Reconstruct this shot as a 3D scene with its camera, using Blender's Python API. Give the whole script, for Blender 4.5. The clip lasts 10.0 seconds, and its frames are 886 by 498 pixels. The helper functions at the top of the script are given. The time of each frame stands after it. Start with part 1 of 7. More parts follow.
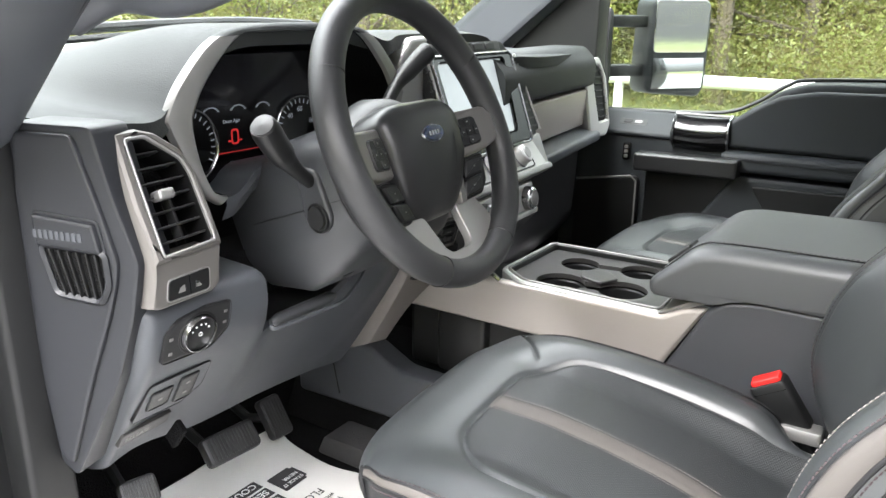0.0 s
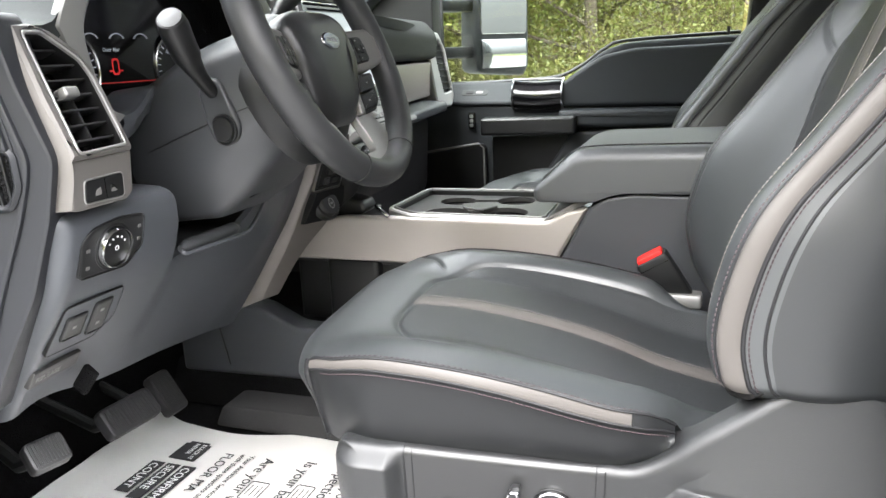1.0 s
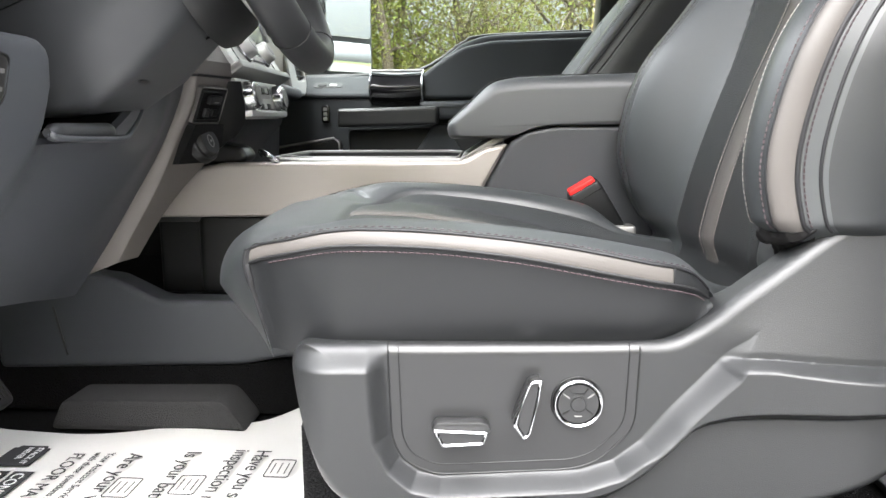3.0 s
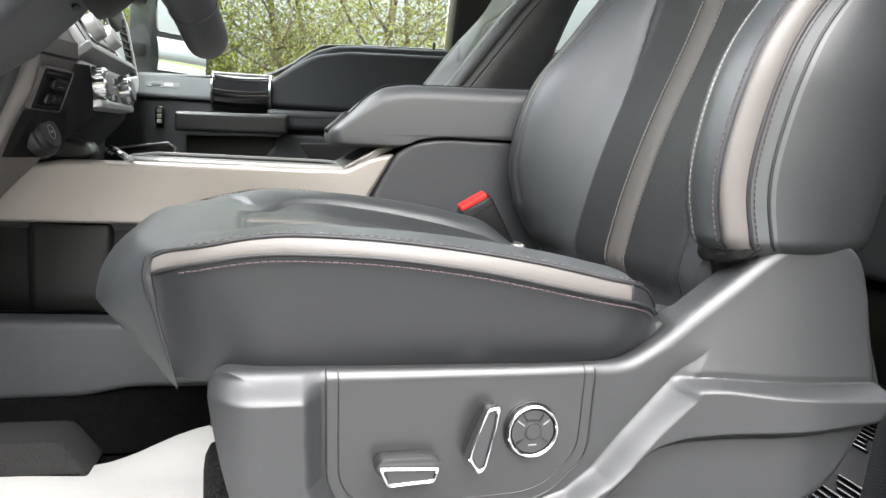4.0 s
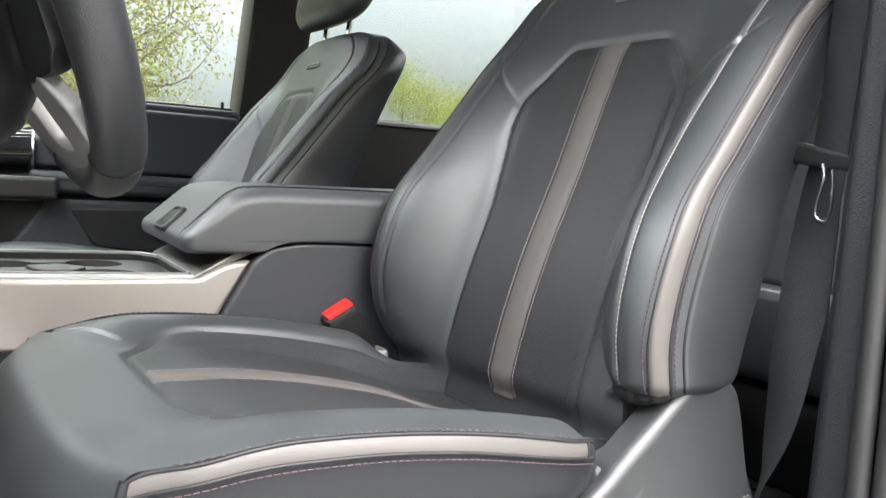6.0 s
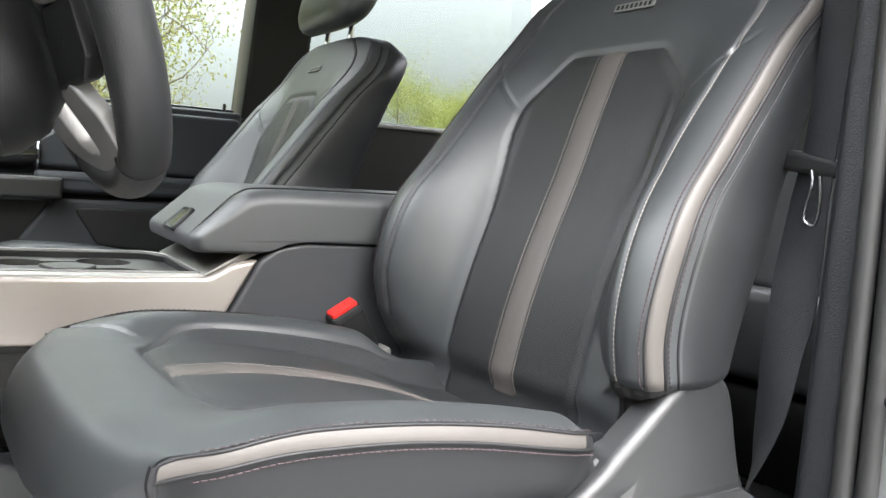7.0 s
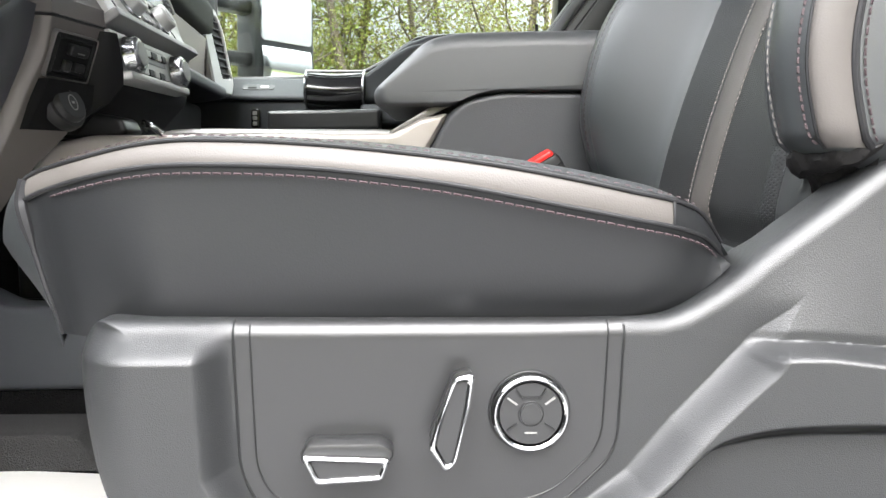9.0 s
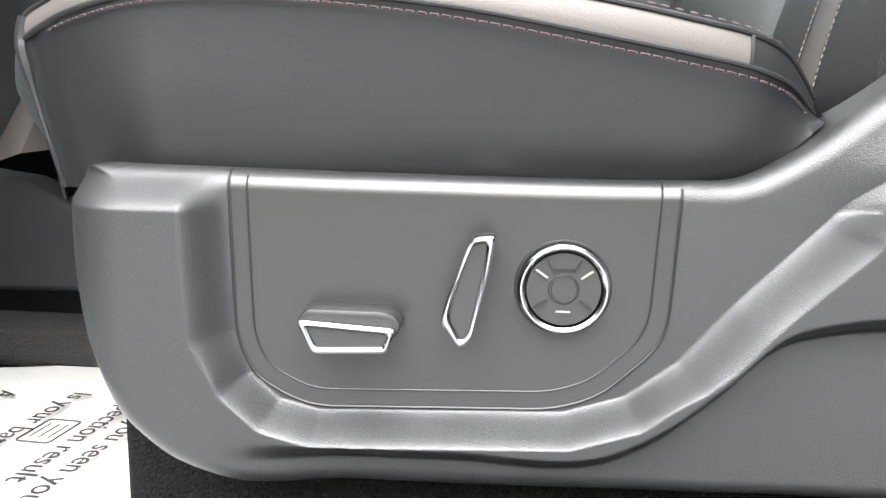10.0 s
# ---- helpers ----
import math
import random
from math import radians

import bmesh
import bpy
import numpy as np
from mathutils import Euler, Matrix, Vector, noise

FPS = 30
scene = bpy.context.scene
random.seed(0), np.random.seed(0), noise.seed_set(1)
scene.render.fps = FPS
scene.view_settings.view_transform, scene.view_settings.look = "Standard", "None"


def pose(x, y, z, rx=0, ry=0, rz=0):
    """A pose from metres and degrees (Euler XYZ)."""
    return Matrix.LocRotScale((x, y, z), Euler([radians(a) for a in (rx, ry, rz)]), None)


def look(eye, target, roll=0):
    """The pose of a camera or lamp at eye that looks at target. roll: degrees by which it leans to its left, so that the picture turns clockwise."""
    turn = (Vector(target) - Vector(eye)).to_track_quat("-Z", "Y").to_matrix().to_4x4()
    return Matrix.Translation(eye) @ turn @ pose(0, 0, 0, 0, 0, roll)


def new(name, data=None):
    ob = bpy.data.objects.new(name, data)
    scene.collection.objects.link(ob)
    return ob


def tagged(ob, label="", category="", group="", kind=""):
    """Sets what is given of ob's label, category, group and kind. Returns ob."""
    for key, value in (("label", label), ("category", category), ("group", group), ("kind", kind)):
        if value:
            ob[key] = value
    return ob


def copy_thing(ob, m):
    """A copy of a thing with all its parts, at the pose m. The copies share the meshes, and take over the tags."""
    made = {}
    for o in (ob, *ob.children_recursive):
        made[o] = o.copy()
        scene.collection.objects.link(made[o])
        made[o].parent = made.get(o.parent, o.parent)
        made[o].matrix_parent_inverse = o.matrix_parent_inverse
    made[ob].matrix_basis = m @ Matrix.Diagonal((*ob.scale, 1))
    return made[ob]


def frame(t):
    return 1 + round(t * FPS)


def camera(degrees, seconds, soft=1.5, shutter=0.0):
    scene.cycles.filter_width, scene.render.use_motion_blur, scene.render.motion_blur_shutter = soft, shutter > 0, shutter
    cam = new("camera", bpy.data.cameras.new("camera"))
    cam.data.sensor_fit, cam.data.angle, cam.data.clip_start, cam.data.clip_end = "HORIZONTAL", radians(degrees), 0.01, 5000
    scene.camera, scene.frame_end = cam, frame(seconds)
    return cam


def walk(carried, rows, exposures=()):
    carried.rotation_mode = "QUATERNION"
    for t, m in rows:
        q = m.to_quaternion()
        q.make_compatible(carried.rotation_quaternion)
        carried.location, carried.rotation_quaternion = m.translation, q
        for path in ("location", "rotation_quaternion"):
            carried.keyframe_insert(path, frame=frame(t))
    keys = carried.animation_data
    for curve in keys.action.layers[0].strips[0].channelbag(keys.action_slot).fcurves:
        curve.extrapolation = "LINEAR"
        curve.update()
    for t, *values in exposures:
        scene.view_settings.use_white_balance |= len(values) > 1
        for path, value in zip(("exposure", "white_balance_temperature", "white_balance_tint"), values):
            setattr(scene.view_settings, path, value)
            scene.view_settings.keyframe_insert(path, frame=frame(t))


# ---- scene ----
cam = camera(61.3, 10.0)
PATH = [
    (0, (-0.698, -0.178, 0.761), (0.896, 0.871, 0.161), 0.7),
    (0.5, (-0.77, -0.151, 0.701), (0.949, 0.697, 0.128), -0.7),
    (1, (-0.809, -0.115, 0.613), (1.014, 0.529, 0.102), -2.1),
    (1.5, (-0.821, -0.037, 0.535), (1.1, 0.391, 0.181), -2.3),
    (2, (-0.813, 0.027, 0.46), (1.141, 0.308, 0.14), -0.1),
    (2.2, (-0.803, 0.053, 0.43), (1.16, 0.267, 0.112), 0.2),
    (3.3, (-0.745, 0.083, 0.396), (1.223, 0.158, 0.043), 0.7),
    (3.5, (-0.753, 0.111, 0.379), (1.22, 0.074, 0.049), 3.2),
    (4, (-0.685, 0.166, 0.392), (1.259, -0.216, 0.118), 3.1),
    (4.5, (-0.606, 0.229, 0.433), (1.243, -0.504, 0.226), 2.8),
    (5, (-0.584, 0.29, 0.465), (1.182, -0.631, 0.286), 3.0),
    (5.5, (-0.593, 0.314, 0.484), (1.117, -0.708, 0.312), 3.8),
    (7, (-0.625, 0.356, 0.487), (1.057, -0.714, 0.329), 5.0),
    (7.5, (-0.65, 0.274, 0.468), (1.066, -0.74, 0.3), 4.0),
    (7.6, (-0.664, 0.265, 0.46), (1.062, -0.733, 0.296), 3.9),
    (8, (-0.679, 0.17, 0.432), (1.162, -0.586, 0.238), 2.7),
    (8.5, (-0.633, 0.098, 0.382), (1.325, -0.253, 0.167), 1.3),
    (9, (-0.563, 0.041, 0.318), (1.425, 0.058, 0.097), 0.3),
    (9.5, (-0.534, 0.022, 0.272), (1.447, 0.185, 0.054), 1.4),
    (10, (-0.516, 0.007, 0.265), (1.435, 0.288, -0.071), 1.3),
]
walk(cam, [(t, look(eye, target, roll)) for t, eye, target, roll in PATH])

# ---------------------------------------------------------------- light
world = bpy.data.worlds.new("sky")
scene.world = world
world.use_nodes = True
_n = world.node_tree.nodes
_sky = _n.new("ShaderNodeTexSky")
_sky.sky_type = 'NISHITA'
_sky.sun_disc = False
_sky.sun_elevation, _sky.sun_rotation = radians(48), radians(250)
_sky.air_density, _sky.dust_density, _sky.ozone_density = 1.0, 6.0, 1.0
_cloud = _n.new("ShaderNodeMixRGB")
_cloud.inputs[0].default_value = 0.9
_co, _sx, _ov = _n.new("ShaderNodeTexCoord"), _n.new("ShaderNodeSeparateXYZ"), _n.new("ShaderNodeMapRange")
_tint = _n.new("ShaderNodeVectorMath")
world.node_tree.links.new(_co.outputs["Generated"], _sx.inputs[0])
_pw = _n.new("ShaderNodeMath")
_pw.operation, _pw.use_clamp = 'POWER', True
_pw.inputs[1].default_value = 1.7
world.node_tree.links.new(_sx.outputs[2], _pw.inputs[0])
world.node_tree.links.new(_pw.outputs[0], _ov.inputs[0])
_ov.inputs[1].default_value, _ov.inputs[2].default_value = 0.0, 1.0
_ov.inputs[3].default_value, _ov.inputs[4].default_value = 0.9, 31.0      # an overcast sky, brightest overhead
_tint.operation = 'SCALE'
_tint.inputs[0].default_value = (1.015, 1.01, 1.065)
world.node_tree.links.new(_ov.outputs[0], _tint.inputs["Scale"])
world.node_tree.links.new(_tint.outputs[0], _cloud.inputs[2])
world.node_tree.links.new(_sky.outputs[0], _cloud.inputs[1])
world.node_tree.links.new(_cloud.outputs[0], _n["Background"].inputs[0])
_n["Background"].inputs[1].default_value = 0.12
_sun = new("sun", bpy.data.lights.new("sun", 'SUN'))
_sun.data.energy, _sun.data.angle, _sun.data.color = 1.6, radians(55), (1.0, 0.99, 0.96)
_sun.matrix_world = look((-5.0, 0.6, 7.0), (0, 0, 0))
scene.view_settings.exposure = 2.98

# ---------------------------------------------------------------- materials


def material(name, color, rough=0.5, metal=0.0, bump=0.0, scale=400.0, vary=0.12, spec=0.5, coat=0.0, stain=6.0, emit=0.0, dist=0.0006, soft=0.0):
    """A surface with fine relief at one scale and uneven tone and gloss at another."""
    m = bpy.data.materials.new(name)
    m.use_nodes = True
    nt = m.node_tree
    b = nt.nodes["Principled BSDF"]
    link = nt.links.new
    co = nt.nodes.new("ShaderNodeTexCoord")
    n1 = nt.nodes.new("ShaderNodeTexNoise")
    n1.inputs["Scale"].default_value, n1.inputs["Detail"].default_value = stain, 5
    link(co.outputs["Object"], n1.inputs["Vector"])
    hsv = nt.nodes.new("ShaderNodeHueSaturation")
    hsv.inputs["Color"].default_value = (*color, 1)
    mr = nt.nodes.new("ShaderNodeMapRange")
    mr.inputs[3].default_value, mr.inputs[4].default_value = 1 - vary, 1 + vary
    link(n1.outputs[0], mr.inputs[0])
    link(mr.outputs[0], hsv.inputs["Value"])
    link(hsv.outputs[0], b.inputs["Base Color"])
    m2 = nt.nodes.new("ShaderNodeMapRange")
    m2.inputs[3].default_value, m2.inputs[4].default_value = max(0.02, rough - 0.06), min(1, rough + 0.08)
    link(n1.outputs[0], m2.inputs[0])
    link(m2.outputs[0], b.inputs["Roughness"])
    b.inputs["Metallic"].default_value = metal
    b.inputs["Specular IOR Level"].default_value = spec
    b.inputs["Coat Weight"].default_value = coat
    b.inputs["Coat Roughness"].default_value = 0.08
    if emit:
        b.inputs["Emission Color"].default_value = (*color, 1)
        b.inputs["Emission Strength"].default_value = emit
    if bump:
        n2 = nt.nodes.new("ShaderNodeTexVoronoi")
        n2.inputs["Scale"].default_value = scale
        n3 = nt.nodes.new("ShaderNodeTexNoise")
        n3.inputs["Scale"].default_value, n3.inputs["Detail"].default_value = scale * 0.8, 3
        ad = nt.nodes.new("ShaderNodeMath")
        bp = nt.nodes.new("ShaderNodeBump")
        bp.inputs["Strength"].default_value, bp.inputs["Distance"].default_value = bump, dist
        link(co.outputs["Object"], n2.inputs["Vector"])
        link(co.outputs["Object"], n3.inputs["Vector"])
        link(n2.outputs["Distance"], ad.inputs[0])
        link(n3.outputs[0], ad.inputs[1])
        link(ad.outputs[0], bp.inputs["Height"])
        link(bp.outputs[0], b.inputs["Normal"])
        if soft:
            n4, b4 = nt.nodes.new("ShaderNodeTexNoise"), nt.nodes.new("ShaderNodeBump")
            n4.inputs["Scale"].default_value, n4.inputs["Detail"].default_value = 9.0, 3
            n4.inputs["Distortion"].default_value = 0.6
            b4.inputs["Strength"].default_value, b4.inputs["Distance"].default_value = soft, 0.006
            link(co.outputs["Object"], n4.inputs["Vector"])
            link(n4.outputs[0], b4.inputs["Height"])
            link(b4.outputs[0], bp.inputs["Normal"])
    return m


def dotted(name, base, dark, pitch, rough, radius=0.3, ax=(0, 2)):
    """Perforated leather or woven cloth: rows of small holes at a true pitch."""
    m = material(name, base, rough, bump=0.0)
    nt = m.node_tree
    link = nt.links.new
    b = nt.nodes["Principled BSDF"]
    co = nt.nodes.new("ShaderNodeTexCoord")
    sp = nt.nodes.new("ShaderNodeSeparateXYZ")
    link(co.outputs["Object"], sp.inputs[0])
    waves = []
    for k, sign in ((0, 1), (1, -1)):
        s = nt.nodes.new("ShaderNodeMath")
        s.operation = 'ADD' if sign > 0 else 'SUBTRACT'
        link(sp.outputs[ax[0]], s.inputs[0])
        link(sp.outputs[ax[1]], s.inputs[1])
        q = nt.nodes.new("ShaderNodeMath")
        q.operation = 'MULTIPLY'
        q.inputs[1].default_value = math.pi / pitch
        link(s.outputs[0], q.inputs[0])
        w = nt.nodes.new("ShaderNodeMath")
        w.operation = 'SINE'
        link(q.outputs[0], w.inputs[0])
        a = nt.nodes.new("ShaderNodeMath")
        a.operation = 'ABSOLUTE'
        link(w.outputs[0], a.inputs[0])
        waves.append(a)
    mul = nt.nodes.new("ShaderNodeMath")
    mul.operation = 'MULTIPLY'
    link(waves[0].outputs[0], mul.inputs[0])
    link(waves[1].outputs[0], mul.inputs[1])
    hole = nt.nodes.new("ShaderNodeMapRange")
    hole.inputs[1].default_value, hole.inputs[2].default_value = 1 - radius, 1 - radius * 0.4
    link(mul.outputs[0], hole.inputs[0])
    mix = nt.nodes.new("ShaderNodeMixRGB")
    old = b.inputs["Base Color"].links[0].from_socket
    link(hole.outputs[0], mix.inputs[0])
    link(old, mix.inputs[1])
    mix.inputs[2].default_value = (*dark, 1)
    link(mix.outputs[0], b.inputs["Base Color"])
    inv = nt.nodes.new("ShaderNodeMath")
    inv.operation = 'SUBTRACT'
    inv.inputs[0].default_value = 1
    link(hole.outputs[0], inv.inputs[1])
    bp = nt.nodes.new("ShaderNodeBump")
    bp.inputs["Strength"].default_value, bp.inputs["Distance"].default_value = 0.6, 0.0008
    link(inv.outputs[0], bp.inputs["Height"])
    link(bp.outputs[0], b.inputs["Normal"])
    return m


def glass(name, tint=(1, 1, 1), rough=0.0):
    m = bpy.data.materials.new(name)
    m.use_nodes = True
    nt = m.node_tree
    nt.nodes.remove(nt.nodes["Principled BSDF"])
    tr, gl = nt.nodes.new("ShaderNodeBsdfTransparent"), nt.nodes.new("ShaderNodeBsdfGlossy")
    tr.inputs[0].default_value = (*tint, 1)
    gl.inputs["Roughness"].default_value = rough
    fr, mx = nt.nodes.new("ShaderNodeLayerWeight"), nt.nodes.new("ShaderNodeMixShader")
    pw, ma = nt.nodes.new("ShaderNodeMath"), nt.nodes.new("ShaderNodeMath")
    pw.operation, pw.inputs[1].default_value = 'POWER', 4.0
    ma.operation, ma.inputs[1].default_value, ma.inputs[2].default_value = 'MULTIPLY_ADD', 0.5, 0.03
    nt.links.new(fr.outputs["Facing"], pw.inputs[0])
    nt.links.new(pw.outputs[0], ma.inputs[0])
    nt.links.new(ma.outputs[0], mx.inputs[0])
    nt.links.new(tr.outputs[0], mx.inputs[1])
    nt.links.new(gl.outputs[0], mx.inputs[2])
    nt.links.new(mx.outputs[0], nt.nodes["Material Output"].inputs[0])
    return m


LEATHER = material("black_leather", (0.0205, 0.0233, 0.0248), 0.44, bump=0.06, scale=1100, vary=0.08, spec=0.95, soft=0.12)
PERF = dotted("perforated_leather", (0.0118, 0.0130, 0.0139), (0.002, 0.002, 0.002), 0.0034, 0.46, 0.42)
# the same leather made lighter: light falling on the cushion is in its colour
PERF_FLAT = dotted("perforated_leather_lit", (0.0199, 0.0221, 0.0235), (0.002, 0.002, 0.002), 0.0034, 0.44, 0.40, (0, 1))
TAUPE_LEATHER = material("taupe_leather", (0.0686, 0.0625, 0.0581), 0.50, bump=0.09, scale=1100, vary=0.06, spec=0.35)
THREAD = material("thread", (0.25, 0.23, 0.215), 0.7)
THREAD_GREY = material("grey_thread", (0.17, 0.145, 0.135), 0.7)
THREAD_DARK = material("dark_thread", (0.044, 0.031, 0.034), 0.7, spec=0.2)
PIPING = material("piping_leather", (0.010, 0.010, 0.011), 0.55, spec=0.3)
PLASTIC = material("grained_grey_plastic", (0.0155, 0.0162, 0.0169), 0.40, bump=0.30, scale=1700, vary=0.05, dist=0.0004, spec=0.5)
PANEL = material("smooth_grey_plastic", (0.0141, 0.0143, 0.0148), 0.34, bump=0.06, scale=1500, vary=0.05)
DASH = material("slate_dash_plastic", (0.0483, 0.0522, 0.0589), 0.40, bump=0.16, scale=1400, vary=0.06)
# dash plastic darkened: the shade on the end panel is put into the colour
ENDCAP = material("shaded_slate_plastic", (0.0098, 0.0108, 0.0134), 0.45, bump=0.16, scale=1400, vary=0.06)
DASHTOP = material("soft_dash_top", (0.0266, 0.0294, 0.0294), 0.62, bump=0.4, scale=700, vary=0.06, spec=0.25)
DOORTRIM = material("slate_door_trim", (0.0238, 0.0269, 0.0300), 0.52, bump=0.2, scale=900, vary=0.06, spec=0.35)
BOXSKIN = material("grained_black_vinyl", (0.037, 0.039, 0.043), 0.45, bump=0.22, scale=650, vary=0.06)
DARK = material("black_plastic", (0.006, 0.0063, 0.0066), 0.45, bump=0.12, spec=0.4, scale=900)
CARPET = material("black_carpet", (0.006, 0.006, 0.0064), 0.95, bump=1.0, scale=500, dist=0.003, spec=0.1)
GLOSS = material("gloss_black", (0.005, 0.005, 0.0055), 0.08, coat=0.5)
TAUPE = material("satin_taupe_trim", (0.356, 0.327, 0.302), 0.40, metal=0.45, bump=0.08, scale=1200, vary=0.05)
TRIM = material("grey_taupe_trim", (0.1537, 0.1470, 0.1395), 0.40, metal=0.5, bump=0.08, scale=1200, vary=0.05)
# seat leather darkened and dulled: upright sides carry their shade in the colour
SIDESKIN = material("shaded_side_leather", (0.0097, 0.0103, 0.0111), 0.42, bump=0.06, scale=1100, vary=0.08, spec=0.32, soft=0.10)
# armrest leather made lighter: the pad's broad sheen is put into its colour
ARMSKIN = material("armrest_leather_lit", (0.0381, 0.0403, 0.0426), 0.50, bump=0.10, scale=1000, vary=0.08, spec=0.85, soft=0.10)
CUPGREY = material("satin_grey_plastic", (0.045, 0.044, 0.043), 0.40, metal=0.2, bump=0.08, scale=1200, vary=0.05)
SATIN = material("satin_silver_trim", (0.25, 0.247, 0.24), 0.46, metal=0.6, bump=0.06, scale=1200, vary=0.04)
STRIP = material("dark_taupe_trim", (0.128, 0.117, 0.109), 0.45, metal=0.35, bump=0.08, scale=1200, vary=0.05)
SHROUD = material("charcoal_shroud", (0.032, 0.034, 0.037), 0.45, bump=0.16, scale=1400, vary=0.06)
# darker copy of the seat leather: shade on the backrest's flanks is painted in
BACKSKIN = material("shaded_back_leather", (0.0125, 0.0138, 0.0148), 0.42, bump=0.06, scale=1100, vary=0.08, spec=0.6, soft=0.10)
SLACK = material("slack_leather", (0.007, 0.0064, 0.0064), 0.6, bump=0.3, scale=700, spec=0.25)
BLACK = material("matt_black_plastic", (0.0042, 0.0043, 0.0046), 0.55, bump=0.1, spec=0.2, scale=900)
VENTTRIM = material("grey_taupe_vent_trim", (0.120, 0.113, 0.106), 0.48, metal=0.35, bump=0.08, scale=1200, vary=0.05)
STACKSILVER = material("silver_trim", (0.42, 0.42, 0.405), 0.42, metal=0.5, bump=0.06, scale=1200, vary=0.05)
CHROME = material("chrome", (0.44, 0.445, 0.45), 0.19, metal=1.0, vary=0.02)
RED = material("red_plastic", (0.62, 0.015, 0.012), 0.35)
PAPER = material("white_paper", (0.60, 0.595, 0.58), 0.75, bump=0.2, scale=160, vary=0.05)
INK = material("black_ink", (0.02, 0.02, 0.022), 0.7)
WHITE = material("white_print", (0.75, 0.75, 0.75), 0.6)
YELLOW = material("yellow_label", (0.80, 0.55, 0.01), 0.5)
SILVER = material("silver_paint", (0.55, 0.56, 0.57), 0.28, metal=0.75, coat=0.5, vary=0.03)
RUBBER = material("black_rubber", (0.011, 0.011, 0.012), 0.55, bump=0.3, scale=500)
SEAL = material("rubber_seal", (0.0162, 0.0162, 0.0162), 0.5, bump=0.2, scale=700)
WEB = dotted("belt_webbing", (0.013, 0.0142, 0.0165), (0.036, 0.039, 0.044), 0.0030, 0.5, 0.5)
PILLAR = material("dark_pillar_trim", (0.011, 0.0125, 0.015), 0.5, bump=0.6, scale=600, vary=0.06)
LINER = material("headliner_cloth", (0.36, 0.37, 0.385), 0.9, bump=0.5, scale=500)
GLASS = glass("window_glass", (0.93, 0.96, 0.94))
PRIVACY = glass("dark_rear_glass", (0.54, 0.575, 0.55))
TINTED = glass("tinted_side_glass", (0.68, 0.72, 0.69))
MIRROR = material("mirror_glass", (0.85, 0.86, 0.87), 0.01, metal=1.0, vary=0.0)
SCREEN = material("dark_screen", (0.012, 0.012, 0.015), 0.12, coat=0.3)
LCD = material("lit_screen", (0.42, 0.47, 0.48), 0.12, emit=0.12)
GLOW_W = material("gauge_print", (0.24, 0.26, 0.29), 0.5, emit=0.06)
GLOW_R = material("warning_light", (0.40, 0.015, 0.015), 0.5, emit=0.10)
GLOW_B = material("blue_gauge_light", (0.06, 0.30, 0.38), 0.5, emit=0.3)
BADGE = material("dark_blue_enamel", (0.006, 0.014, 0.05), 0.2, coat=0.5)

# ---------------------------------------------------------------- mesh tools


def herm(x, pts):
    """A smooth curve y(x) through the given pairs, in rising x."""
    xs = np.array([p[0] for p in pts], float)
    ys = np.array([p[1] for p in pts], float)
    if xs[0] > xs[-1]:
        xs, ys = xs[::-1], ys[::-1]
    d = np.diff(ys) / np.diff(xs)
    m = np.concatenate([[d[0]], np.where(d[1:] * d[:-1] > 0, (d[1:] + d[:-1]) / 2, 0), [d[-1]]])
    x = np.clip(np.asarray(x, float), xs[0], xs[-1])
    i = np.clip(np.searchsorted(xs, x) - 1, 0, len(xs) - 2)
    h = xs[i + 1] - xs[i]
    t = (x - xs[i]) / h
    return ((2 * t**3 - 3 * t**2 + 1) * ys[i] + (t**3 - 2 * t**2 + t) * h * m[i]
            + (-2 * t**3 + 3 * t**2) * ys[i + 1] + (t**3 - t**2) * h * m[i + 1])


def sstep(a, b, x):
    t = np.clip((np.asarray(x, float) - a) / (b - a), 0, 1)
    return t * t * (3 - 2 * t)


def spline(pts, n, closed=False):
    """n points on a smooth curve through pts."""
    p = np.array(pts, float)
    k = len(p)
    out = []
    segs = k if closed else k - 1
    for s in np.linspace(0, segs, n, endpoint=not closed):
        i = min(int(s), segs - 1)
        t = s - i
        g = (lambda j: p[j % k]) if closed else (lambda j: p[min(max(j, 0), k - 1)])
        a, b, c, d = g(i - 1), g(i), g(i + 1), g(i + 2)
        out.append(0.5 * ((2 * b) + (c - a) * t + (2 * a - 5 * b + 4 * c - d) * t * t + (3 * b - a - 3 * c + d) * t**3))
    return np.array(out)


def rpoly(pts, r, seg=4):
    """A polygon with rounded corners."""
    p = [np.array(q, float) for q in pts]
    out = []
    for i in range(len(p)):
        a, b, c = p[i - 1], p[i], p[(i + 1) % len(p)]
        u, v = a - b, c - b
        lu, lv = np.linalg.norm(u), np.linalg.norm(v)
        rr = min(r, lu * 0.45, lv * 0.45)
        s, e = b + u / lu * rr, b + v / lv * rr
        for k in range(seg + 1):
            t = k / seg
            out.append((1 - t)**2 * s + 2 * t * (1 - t) * b + t * t * e)
    return np.array(out)


def resample(poly, n):
    p = np.vstack([poly, poly[:1]])
    l = np.concatenate([[0], np.cumsum(np.linalg.norm(np.diff(p, axis=0), axis=1))])
    s = np.linspace(0, l[-1], n, endpoint=False)
    return np.stack([np.interp(s, l, p[:, k]) for k in range(p.shape[1])], 1)


